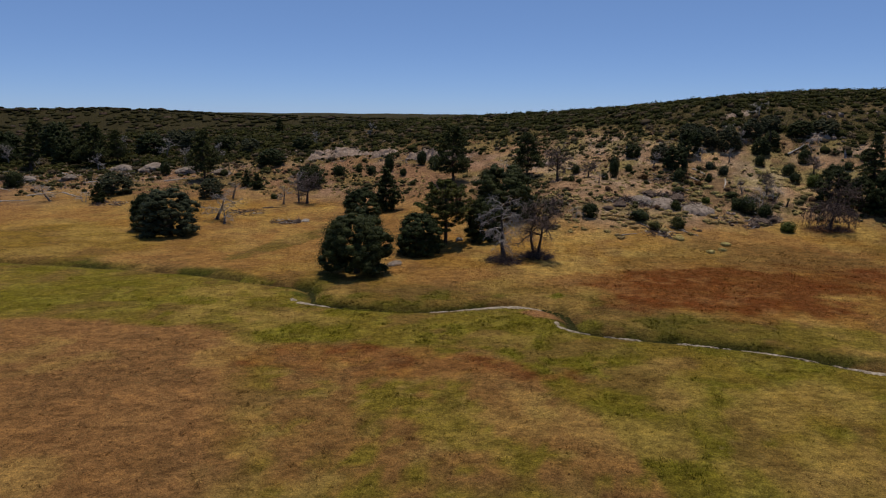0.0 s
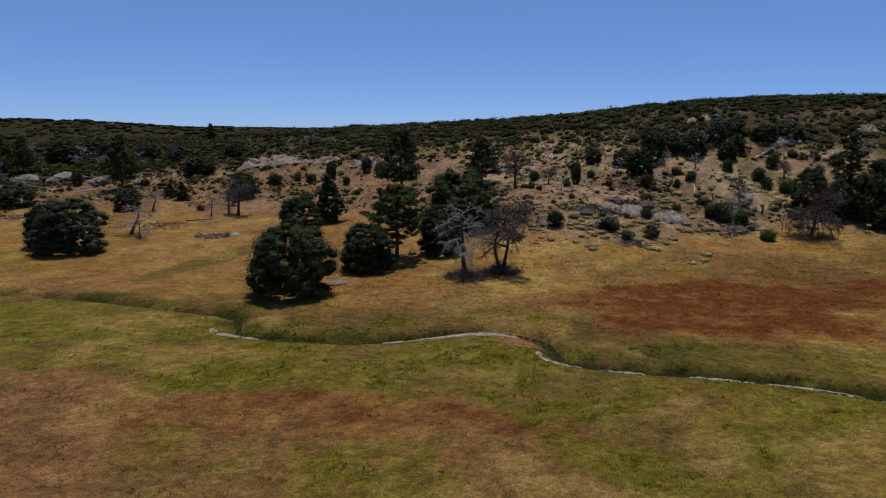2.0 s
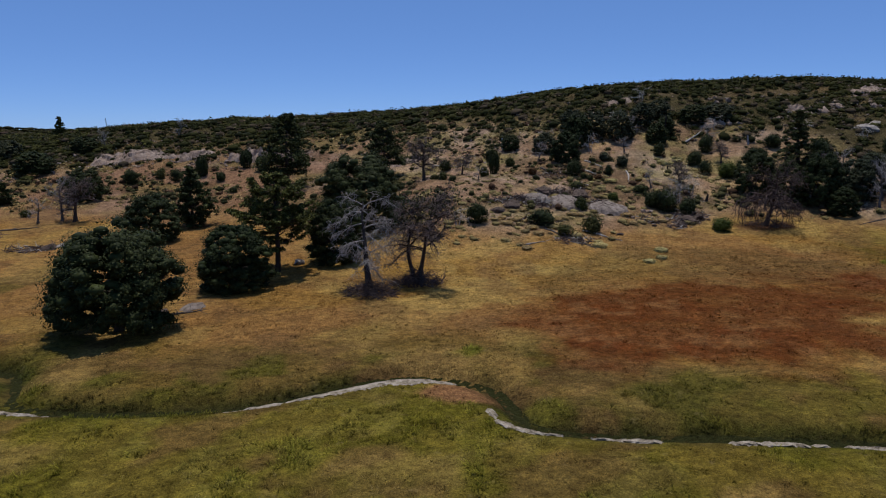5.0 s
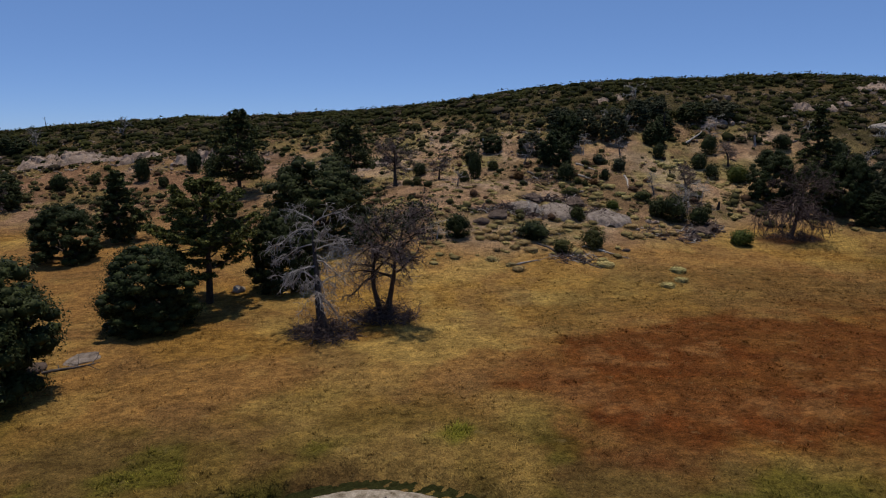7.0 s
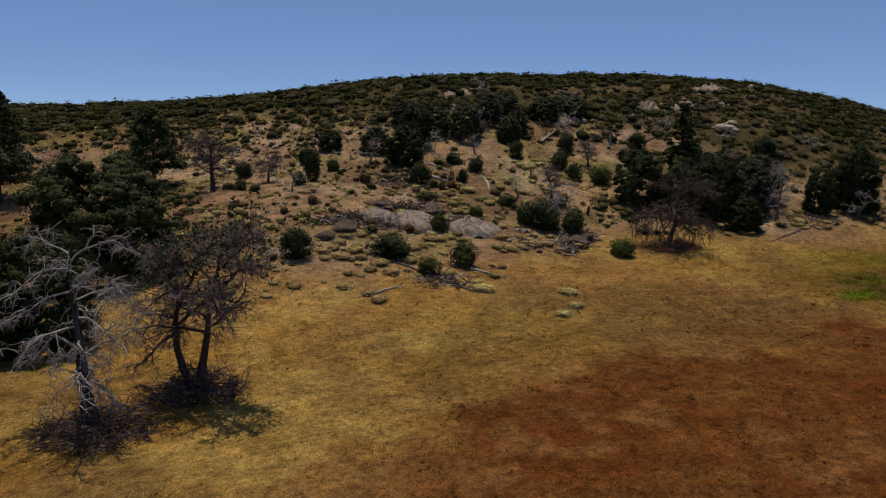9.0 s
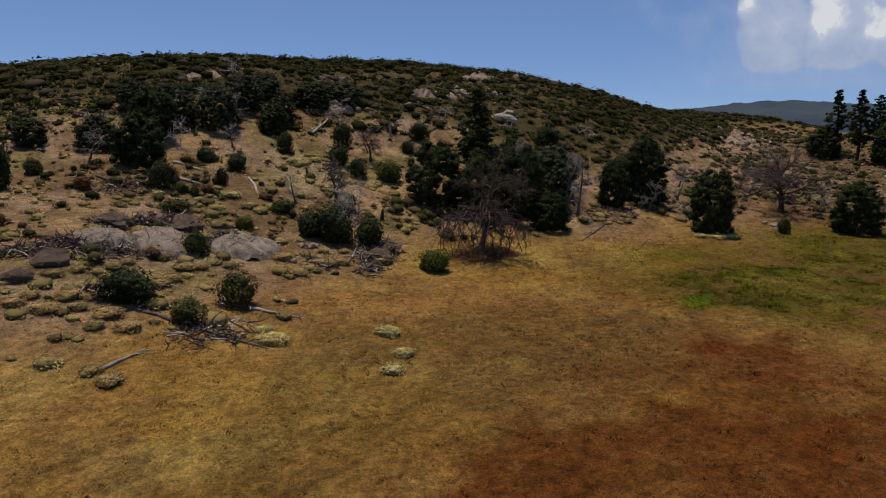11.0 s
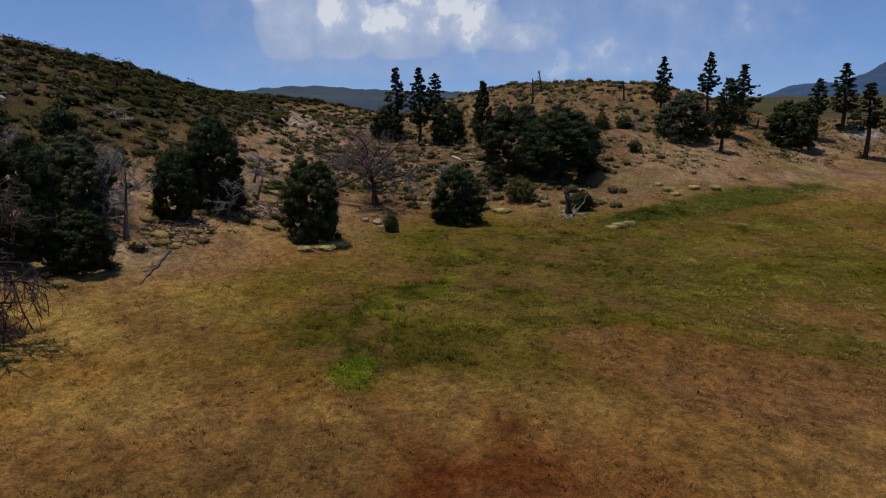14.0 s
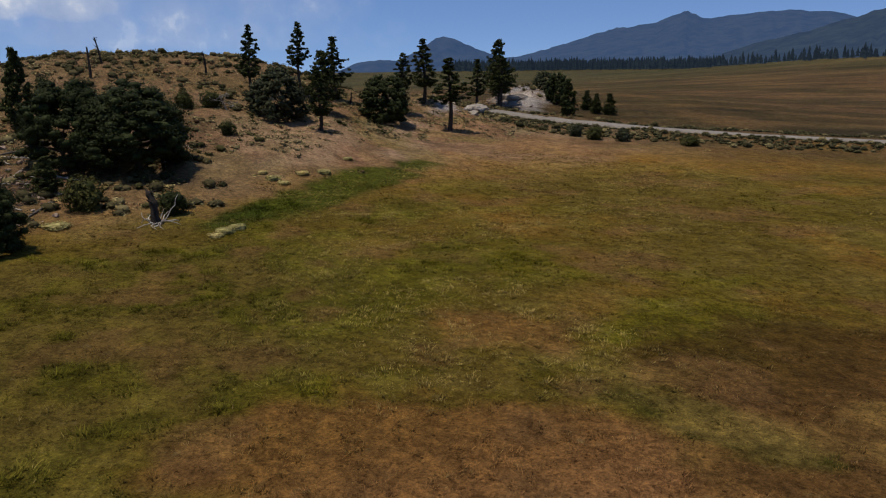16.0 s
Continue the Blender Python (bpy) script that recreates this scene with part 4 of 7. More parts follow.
dead("dead_a", lambda: (dead_model(501, 7.6, 5.4, CHARWOOD, TWIGWOOD, limbs=18, twigs=11, droop=0.13, brush=620, low=0.27, up=0.5, thick=0.040, limbwood=GREYLIMB, slim=0.68, flare=2.8, stout=1.0), 7.6, 5.4), 7.2, 81.2, 7.9, 5.6,
     "weathered grey dead tree with fallen branches round its foot")
dead("dead_b", lambda: (dead_model(502, 8.3, 5.6, BARK, MAUVETWIG, trunks=2, limbs=28, twigs=17, droop=0.04, brush=620, low=0.34, fork=0.17, up=0.6, thick=0.036, slim=0.8, leafy=26), 8.3, 5.6), 11.3, 83.3, 8.5, 5.4,
     "dying tree forked into two dark trunks over grey brush", turn=8)
dead("dead_c", lambda: (dead_model(503, 6.2, 6.4, BARK, BROWNTWIG, limbs=20, twigs=8, droop=0.09, brush=420, low=0.3, up=0.7, curtain=36, stout=1.1, slim=1.15, thick=0.042), 6.2, 6.4), 54.2, 97.6, 6.6, 6.6,
     "bare brown dead tree with branches drooping to the ground")
dead("dead_d", lambda: (dead_model(504, 2.6, 2.4, BLEACHED, BLEACHED, trunks=2, limbs=8, twigs=6, brush=0, up=0.8), 2.6, 2.4), 19.0, 100.7, 2.7, 2.6,
     "small bleached white dead tree forked from its base")
dead("dead_e", lambda: (dead_model(505, 5.4, 8.6, BARK, MAUVETWIG, limbs=24, twigs=13, droop=0.02, brush=260, low=0.28, up=0.75, thick=0.062, stout=1.35, slim=1.7), 5.4, 6.6), 93.5, 87.1, 5.6, 6.8,
     "wide bare dead oak with a grey twig crown")
dead("dead_h", lambda: (dead_model(508, 5.4, 4.6, BARK, MAUVETWIG, limbs=18, twigs=12, droop=0.05, brush=60, low=0.3, up=0.8, thick=0.05, stout=1.6, slim=1.2, leafy=7), 5.4, 4.6), 20.2, 124.6, 6.0, 4.6, "dark half-dead tree on the brown slope")
for x, y, h, w in ((51.0, 110.5, 4.0, 2.8), (25.5, 124.0, 3.0, 2.6), (-23.5, 120.5, 5.4, 4.4), (68.0, 104.5, 5.2, 3.8), (62.0, 118.0, 3.2, 2.6)):
    dead("dead_h", None, x, y, h, w, "dark leafless tree with brown twigs on the slope")
dead("dead_g", GREY_DEAD, -25.1, 121.0, 5.8, 3.6, "bare grey dead tree beside a small oak")
dead("dead_g", GREY_DEAD, 70.5, 98.6, 6.2, 3.6, "grey dead tree among dark oaks")
dead("dead_g", GREY_DEAD, 46.6, 104.0, 3.4, 2.8, "leafless dead shrub behind dark bushes")
dead("dead_d", None, 51.5, 108.5, 3.4, 2.4, "bleached dead tree on the brown slope")

oak(-38.2, 96.5, 7.0, 9.0, 3, "broad grey-green live oak at the meadow's edge")
oak(-42.0, 99.5, 5.8, 6.0, 2, "live oak merging with its broad neighbour")
oak(-41.5, 125.3, 3.7, 4.6, 3)
pine(-48.2, 141.5, 9.8, 5.7, 1, "tall pine on the far side of the meadow")
pine(-87.1, 148.9, 8.0, 4.6, 2)
oak(-92.0, 169.1, 9.0, 8.4, 1)
oak(-84.0, 168.0, 7.0, 6.0, 1)
pine(-77.2, 156.6, 8.6, 7.0, 1)
oak(-60.0, 128.1, 4.2, 6.4, 3)
pine(-59.2, 119.8, 3.4, 2.3, 3)
bush(-80.7, 131.6, 3.4, 3.9, 1)
dead("dead_g", GREY_DEAD, -67.6, 120.1, 3.0, 5.0, "pale dead tree lying low beside the meadow")
oak(-70.8, 172.1, 5.6, 8.4, 1)
bush(-58.1, 146.9, 3.4, 2.6, 1)
oak(-37.3, 152.4, 3.8, 6.4, 1)
pine(-35.2, 132.2, 3.0, 2.4, 3)
pine(-37.8, 134.8, 2.5, 2.1, 3)
bush(-45.1, 144.4, 1.5, 2.2, 0)
oak(-25.2, 132.8, 4.7, 5.2, 1)
bush(-21.2, 142.6, 2.4, 2.6, 1)

# rocky spur
bush(21.2, 101.0, 2.4, 2.6, 1)
bush(28.2, 100.0, 1.8, 3.2, 1)
bush(29.4, 96.2, 1.4, 2.1, 0)
bush(32.9, 97.3, 2.0, 2.5, 0)
bush(35.0, 105.1, 1.7, 1.9, 0)
bush(45.5, 104.4, 2.9, 3.4, 1)
bush(47.4, 102.6, 2.2, 2.4, 1)
bush(48.1, 96.8, 1.6, 2.6, 2, "fresh green rounded shrub at the meadow's edge")

# ---- oaks and pines below the east face ----
oak(59.6, 107.2, 6.0, 5.6, 2)
pine(65.2, 106.6, 10.0, 4.6, 2, "thin dark pine standing over the oaks")
oak(64.5, 101.6, 7.0, 5.4, 2)
oak(65.0, 98.2, 3.6, 3.8, 1, "low round dark oak at the meadow's edge")
oak(81.0, 97.2, 7.6, 5.2, 1, "tall dark live oak at the valley's mouth")
oak(76.4, 98.2, 4.8, 3.2, 1)
oak(78.2, 88.9, 6.3, 4.6, 1, "dense dark conical oak at the meadow's edge")
oak(89.8, 79.2, 5.4, 5.0, 1, "round live oak standing in the green meadow")
bush(84.2, 84.1, 1.7, 1.5, 0)
pine(104.2, 75.8, 2.9, 2.0, 3)
bush(99.2, 73.4, 2.6, 3.4, 0)
oak(109.5, 68.8, 8.3, 10.4, 0, "great spreading live oak under the knoll")
oak(111.1, 74.0, 8.2, 8.0, 2, "live oak joined to the great oak's crown")
oak(127.2, 91.2, 4.8, 5.0, 1)
pine(128.4, 90.0, 9.6, 3.2, 4)
pine(124.9, 86.4, 10.2, 3.3, 2)
pine(126.2, 84.4, 9.2, 3.0, 4)
oak(124.7, 82.6, 5.7, 5.0, 2)
pine(124.1, 77.9, 7.8, 2.8, 3)
oak(126.7, 51.2, 6.6, 7.4, 3)
pine(134.7, 52.4, 8.8, 3.0, 2, "slim pine standing on the knoll")
pine(137.4, 45.2, 9.6, 3.0, 4, "slim pine standing on the knoll")
pine(131.0, 44.0, 7.8, 4.0, 1)
pine(139.5, 39.5, 8.6, 3.8, 2, "slim pine standing on the knoll")
pine(121.8, 47.6, 7.0, 3.0, 2)
oak(132.6, 34.7, 6.8, 7.2, 1)
pine(140.0, 28.5, 9.0, 3.4, 4)
pine(146.0, 22.0, 10.2, 4.4, 2)
pine(131.0, 25.4, 10.2, 4.6, 4)
pine(152.0, 8.5, 8.6, 3.6, 2)
pine(160.0, -1.0, 12.4, 5.0, 1)
pine(156.5, 0.5, 10.0, 4.4, 4)
bush(129.5, 61.5, 2.2, 2.6, 0)
bush(130.0, 58.3, 2.2, 3.3, 0)
bush(117.8, 59.0, 1.6, 1.9, 0)
oak(166, -16, 5.6, 5.6, 3)
oak(155.9, -12.0, 6.2, 4.8, 1)
pine(137.0, -0.2, 6.0, 2.6, 3)
pine(150.6, -15.2, 3.7, 2.2, 3)
pine(145.1, -13.0, 3.7, 2.0, 3)
pine(142.7, -14.0, 3.9, 2.5, 3)
bush(123.7, 8.5, 2.0, 2.5, 3)
bush(119.7, 8.4, 2.1, 2.7, 0)
bush(116.2, 6.3, 1.9, 2.4, 3)
bush(108.7, 1.4, 1.5, 3.0, 0)


# ---- trees, shrubs and dead wood on the spur and the hillside ----
def log(ax, ay, bx, by, r, material=None, label="weathered grey fallen log on the dry slope", branches=0, lift=0.0):
    """A fallen trunk with a tapered, broken end and perhaps a few branch stubs."""
    rng = np.random.default_rng(int(abs(ax * 13 + by * 7)) + 9)
    n = 13
    pts = np.array([(ax + (bx - ax) * s, ay + (by - ay) * s, 0) for s in np.linspace(0, 1, n)])
    length = math.hypot(bx - ax, by - ay)
    s = np.linspace(0, 1, n)[:, None]
    pts[:, :2] += (np.sin(s * rng.uniform(3, 6, 2) + rng.uniform(0, 6, 2)) * 0.022 + rng.normal(size=(n, 2)) * 0.007) * length
    ground = land(pts[:, 0], pts[:, 1])
    line = np.polyval(np.polyfit(np.linspace(0, 1, n), ground, 1), np.linspace(0, 1, n))
    pts[:, 2] = np.maximum(line, ground - 0.05) + r * 0.55 + lift * np.linspace(0, 1, n)
    origin = pts[0].copy()
    root = new("fallen_log")
    root.location = origin
    girth = r * (1.15 - 0.85 * np.linspace(0, 1, n) ** 0.8) * rng.uniform(0.80, 1.18, n)
    girth[0], girth[-1] = girth[0] * 0.6, girth[-1] * 0.3
    part("trunk", tube(pts - origin, girth, 8), material or BLEACHED, root)
    for k in range(branches):
        s = rng.uniform(0.25, 0.97)
        b = on_line(pts, s) - origin
        side = np.array([-(by - ay), bx - ax, 0]) / length * rng.choice([-1, 1])
        d = side + np.array([bx - ax, by - ay, 0]) / length * rng.uniform(0.2, 0.9) + np.array([0, 0, rng.uniform(0.0, 0.5)])
        part("branch", tube(wander(b, d, rng.uniform(0.6, 1.6), 4, rng, 0.2, 0.1), np.linspace(r * 0.35, r * 0.1, 5), 5), material or BLEACHED, root)
    return tagged(root, label, "fallen log", "fallen logs")


def snag(x, y, h, r, material=None, label="charred standing trunk of a dead tree", stubs=3):
    """A dead standing trunk with a broken top."""
    rng = np.random.default_rng(int(x * 31 + y * 17) % 9973)
    root = new("snag")
    root.location = (x, y, ground_z(x, y))
    pts = wander((0, 0, -0.3), (rng.normal() * 0.06, rng.normal() * 0.06, 1), h + 0.3, 6, rng, 0.05)
    part("trunk", tube(pts, np.linspace(r, r * 0.45, 7), 7), material or CHARRED, root)
    for k in range(stubs):
        b = on_line(pts, rng.uniform(0.4, 0.95))
        part("branch", tube(wander(b, around(rng, 0.7), h * rng.uniform(0.1, 0.25), 3, rng, 0.25), np.linspace(r * 0.35, r * 0.12, 4), 5), material or CHARRED, root)
    return tagged(root, label, "snag", "snags")


def rock_mesh(seed, material, detail=3, flat=0.7):
    """A weathered block: a rounded lump cut by joints and roughened."""
    rng = np.random.default_rng(seed)
    bm = bmesh.new()
    bmesh.ops.create_icosphere(bm, subdivisions=detail, radius=1.0)
    cuts = rng.normal(size=(7, 3))
    cuts /= np.linalg.norm(cuts, axis=1)[:, None]
    depth = rng.uniform(0.40, 0.8, 7) if detail < 3 else rng.uniform(0.55, 0.9, 7)
    for v in bm.verts:
        p = np.array(v.co)
        for c, d in zip(cuts, depth):
            over = p @ c - d
            if over > 0:
                p = p - c * over * (0.97 if detail < 3 else 0.85)
        n = noise.fractal(Vector(p * 1.7 + seed), 1.0, 2.0, 4)
        p = p * (1 + (0.20 if detail > 2 else 0.08) * n + 0.05 * noise.noise(Vector(p * 6 + seed)))
        v.co = (p[0], p[1], p[2] * flat)
    me = bpy.data.meshes.new("rock")
    bm.to_mesh(me)
    bm.free()
    me.materials.append(material)
    me.polygons.foreach_set("use_smooth", [False] * len(me.polygons))
    return me


ROCKS = {}


def rock(x, y, w, d, h, k=0, material=ROCK, label="grey granite outcrop among dry brush", turn=None, sink=0.35, name="rock", laid=0.0):
    key = (k, material.name)
    if key not in ROCKS:
        ROCKS[key] = rock_mesh(600 + k, material, 2 if k > 3 else 4 if w > 2.5 else 3)
    ob = new(name, ROCKS[key])
    turn = (x * 53 + y * 29) % 360 if turn is None else turn
    gx, gy = (ground_z(x + 1.5, y) - ground_z(x - 1.5, y)) / 3, (ground_z(x, y + 1.5) - ground_z(x, y - 1.5)) / 3
    ob.matrix_world = pose(x, y, ground_z(x, y) + h * (0.5 - sink), math.degrees(math.atan(gy)) * laid, -math.degrees(math.atan(gx)) * laid, 0) @ pose(0, 0, 0, 0, 0, turn) @ Matrix.Diagonal((w / 2, d / 2, h / 1.1, 1))
    return tagged(ob, label, "rock", "rocks")


for x, y, h, w, k in ((40.6, 123.5, 4.6, 4.4, 1), (39.7, 129.3, 3.4, 4.0, 3), (49.0, 132.9, 4.2, 4.8, 3), (44.9, 129.5, 5.4, 4.6, 2), (52.3, 130.2, 4.6, 4.6, 3),
                      (57.1, 127.5, 3.4, 3.6, 1), (57.8, 133.9, 4.0, 4.4, 3), (60.0, 130.1, 3.2, 3.4, 1), (66.7, 133.3, 3.0, 5.0, 1), (71.4, 133.1, 3.0, 5.2, 3),
                      (62.5, 136.5, 3.2, 4.2, 3), (47.5, 137.5, 3.4, 4.4, 3), (36.0, 134.5, 2.6, 3.2, 1)):
    oak(x, y, h, w, k, "scrubby dark oak in the hillside grove")
for x, y, h, w, k in ((39.3, 117.4, 2.4, 2.4, 1), (44.0, 116.6, 1.5, 1.2, 1), (41.7, 114.9, 0.9, 1.3, 4), (37.9, 113.0, 1.2, 2.4, 0), (40.6, 114.8, 0.9, 0.9, 0),
                      (40.1, 115.9, 0.9, 1.1, 0), (55.0, 122.9, 2.1, 1.9, 1), (57.8, 118.1, 2.2, 2.4, 1), (57.5, 115.0, 2.0, 2.1, 1), (63.0, 123.5, 2.8, 2.5, 1),
                      (59.8, 113.2, 2.2, 3.2, 2), (44.7, 105.9, 2.1, 2.4, 1), (45.4, 110.4, 1.1, 2.4, 0), (40.7, 108.4, 1.1, 1.6, 2), (47.7, 120.0, 1.8, 2.2, 3),
                      (46.4, 122.9, 1.5, 2.1, 3)):
    bush(x, y, h, w, k)
for x, y, h, w, k in ((29.5, 122.1, 3.6, 2.0, 1), (27.5, 120.0, 1.4, 1.6, 0), (24.0, 128.0, 1.8, 2.0, 1), (31.4, 130.0, 2.0, 2.2, 1), (22.0, 121.0, 1.2, 1.5, 0),
                      (34.0, 119.0, 1.1, 1.5, 4), (33.0, 125.5, 1.4, 1.7, 0), (-14.5, 141.5, 2.2, 2.2, 1), (-11.0, 143.0, 3.6, 2.4, 1), (-8.0, 140.0, 1.6, 1.7, 1),
                      (-4.5, 146.5, 3.4, 2.6, 1), (-2.0, 143.0, 2.6, 2.6, 1), (-5.8, 132.0, 0.9, 1.5, 0), (-17.5, 146.0, 1.6, 1.7, 0), (-30.0, 124.0, 1.0, 1.6, 0),
                      (68.0, 118.5, 1.6, 2.0, 1), (72.5, 121.0, 2.2, 2.8, 1), (76.0, 115.5, 3.0, 3.4, 1), (70.5, 110.5, 2.2, 2.8, 3), (79.5, 108.0, 2.6, 3.6, 3),
                      (87.0, 103.0, 2.4, 3.0, 1), (85.5, 112.0, 2.8, 3.4, 1)):
    bush(x, y, h, w, k)
oak(73.5, 103.5, 5.2, 5.4, 3, "grey-green oak crowding the slope's foot")
oak(69.8, 101.8, 5.4, 5.0, 3, "grey-green oak crowding the slope's foot")
oak(61.8, 103.8, 5.6, 5.0, 2)
dead("dead_g", GREY_DEAD, 72.4, 100.2, 5.2, 3.4, "pale leafless dead tree among dark oaks")
dead("dead_g", GREY_DEAD, 79.0, 95.6, 3.2, 3.0, "grey fallen branches under a tall dark oak")
dead("dead_g", GREY_DEAD, 47.6, 111.5, 2.7, 2.0, "leafless brown shrub on the slope")
dead("dead_d", None, 48.4, 106.4, 4.4, 2.8, "grey broken dead tree on the slope")
dead("dead_d", None, 63.0, 143.8, 3.6, 3.8, "bleached white dead tree high on the hill")
dead("dead_d", None, 45.8, 126.5, 3.6, 2.4, "bleached dead tree in the hillside grove")
dead("dead_d", None, 62.2, 106.0, 3.8, 2.6, "bleached dead tree among oaks")
dead("dead_d", None, 31.0, 107.0, 1.7, 2.6, "sprawling bleached dead shrub on the rocks")
for x, y, h, w in ((37.2, 125.5, 3.0, 2.6), (50.5, 125.0, 2.6, 2.4), (55.5, 131.5, 3.2, 2.6), (63.5, 120.0, 2.2, 2.2), (66.0, 127.0, 2.6, 2.6), (73.0, 107.5, 4.6, 3.4), (76.5, 104.0, 4.2, 3.2), (84.5, 98.5, 3.6, 3.0),
                   (87.0, 96.0, 3.0, 3.0), (92.0, 98.0, 3.0, 2.8), (98.0, 92.0, 3.2, 3.0), (99.0, 84.5, 3.0, 3.4), (104.0, 82.0, 2.6, 3.0), (26.0, 117.5, 2.0, 2.0), (130.5, 48.5, 2.6, 3.4), (128.0, 57.0, 2.2, 2.8)):
    dead("dead_g", GREY_DEAD, x, y, h, w, "grey leafless dead shrub on the slope")
for x, y, h, w in ((27.0, 127.0, 2.4, 2.6), (41.0, 133.0, 3.0, 3.0), (54.5, 136.0, 2.6, 2.8), (68.5, 130.0, 2.6, 3.0), (80.0, 124.0, 2.4, 3.0), (86.0, 118.0, 2.6, 2.8), (95.0, 112.0, 2.4, 2.8), (12.0, 139.0, 2.2, 2.4)):
    dead("dead_d", None, x, y, h, w, "bleached dead shrub in the chaparral")
dead("dead_g", GREY_DEAD, -66.0, 168.0, 5.0, 5.0, "pale dead tree among dark oaks")
dead("dead_g", GREY_DEAD, -78.0, 170.0, 5.4, 4.4, "pale dead tree among dark oaks")
dead("dead_g", GREY_DEAD, -35.2, 108.0, 4.4, 6.0, "wide grey dead brush beside the broad oak")
dead("dead_g", GREY_DEAD, -33.0, 104.5, 3.0, 4.4, "grey dead branches beside the broad oak")
dead("dead_g", GREY_DEAD, -37.5, 124.5, 3.2, 4.0, "pale dead brush beside the broad oak")
dead("dead_d", None, -62.0, 120.5, 2.4, 3.2, "bleached dead branches at the meadow's edge")
for x, y, h, w, k in ((-97, 176, 6.0, 6.0, 1), (-104, 168, 6.5, 7.0, 2), (-63, 178, 4.6, 6.4, 3), (-53, 172, 4.2, 5.6, 1), (-46, 168, 3.6, 5.0, 3), (-98, 158, 5.0, 5.0, 1), (-86, 160, 6.4, 5.6, 1),
                      (-33, 166, 3.2, 5.0, 1), (-70, 186, 4.4, 6.0, 3)):
    oak(x, y, h, w, k, "dark oak in the far stand of trees")
for x, y, h, w in ((-82, 163, 9.0, 4.6), (-74, 160, 7.6, 4.0), (-99, 172, 8.6, 5.0)):
    pine(x, y, h, w, 1, "dark pine in the far stand of trees")
for x, y, h, w in ((-88, 152, 4.6, 3.6), (-73, 149, 4.2, 3.4), (-58, 158, 4.4, 3.6), (-96, 156, 4.8, 4.0), (-52, 164, 3.8, 3.4), (-30, 168, 3.6, 3.0), (-18, 172, 3.8, 2.8), (-64, 142, 3.0, 3.6), (-27.5, 120.2, 3.4, 3.0)):
    dead("dead_g", GREY_DEAD, x, y, h, w, "pale leafless dead tree on the far slope")
for ax, ay, bx, by in ((-86, 141, -81, 143), (-79, 145, -74, 144), (-70, 138, -66, 140), (-92, 146, -88, 149), (-56, 141, -52, 143), (-84, 130, -79, 128), (-76, 118, -71, 120)):
    log(ax, ay, bx, by, 0.14, label="bleached log among rocks and dry grass", branches=4)
snag(58.8, 127.8, 4.1, 0.16, label="slender charred snag on the hillside")
snag(35.3, 136.0, 1.7, 0.2, BLEACHED, "short bleached stub of a snag", 0)
snag(69.9, 123.1, 1.3, 0.2, BLEACHED, "short bleached stub of a snag", 0)
snag(52.9, 116.7, 0.7, 0.16, stubs=0, label="small charred stump on the slope")
snag(52.4, 106.5, 0.9, 0.22, stubs=1, label="small charred stump on the slope")
snag(140.8, 70.6, 3.8, 0.20, label="bare black snag on the knoll", stubs=1)
snag(146.8, 68.9, 3.4, 0.15, label="bare black snag on the knoll", stubs=5)
snag(142.1, 56.6, 3.0, 0.16, label="leaning black snag on the knoll", stubs=2)
snag(138.5, 37.5, 1.6, 0.16, stubs=0, label="low black stump on the knoll")
pine(-46.2, 200.0, 4.2, 2.4, 3, "small lone pine on the far ridge")
snag(-36.5, 200.0, 2.6, 0.09, DEADWOOD, "bare grey snag on the ridge", 4)
def broken_stump(x, y):
    """A thick charred stump, split at the top, with bleached branches fallen round it."""
    rng = np.random.default_rng(41)
    root = new("broken_stump")
    root.location = (x, y, ground_z(x, y))
    pts = wander((0, 0, -0.3), (0.14, 0.30, 1), 2.9, 14, rng, 0.09)
    girth = np.interp(np.linspace(0, 1, 15), (0, 0.15, 0.4, 0.7, 0.9, 1), (0.50, 0.34, 0.26, 0.29, 0.20, 0.05)) * rng.uniform(0.78, 1.2, 15)
    part("trunk", tube(pts, girth, 11), CHARRED, root)
    for s, way, length in ((0.55, (-1, 0.2, 0.8), 0.9), (0.75, (0.8, 0.3, 0.7), 0.8), (0.85, (-0.6, -0.4, 0.9), 0.7)):
        part("limb", tube(wander(on_line(pts, s), way, length, 4, rng, 0.25), np.linspace(0.13, 0.04, 5), 6), CHARRED, root)
    for k in range(14):
        a = k * 0.449 + rng.uniform(-0.2, 0.2)
        way = (math.cos(a), math.sin(a) * 0.8, rng.uniform(0.05, 0.5))
        part("branch", tube(wander((way[0] * 0.3, way[1] * 0.3, 0.12), way, rng.uniform(1.1, 2.6), 6, rng, 0.3, 0.12), np.linspace(0.055, 0.015, 7), 5), BLEACHED, root, "bleached fallen branch" if k == 0 else "")
    return tagged(root, "charred broken stump with pale branches at its foot", "stump")


broken_stump(94.1, 69.0)
bush(96.3, 67.6, 2.0, 2.4, 1, "dark shrub crowding the broken stump")

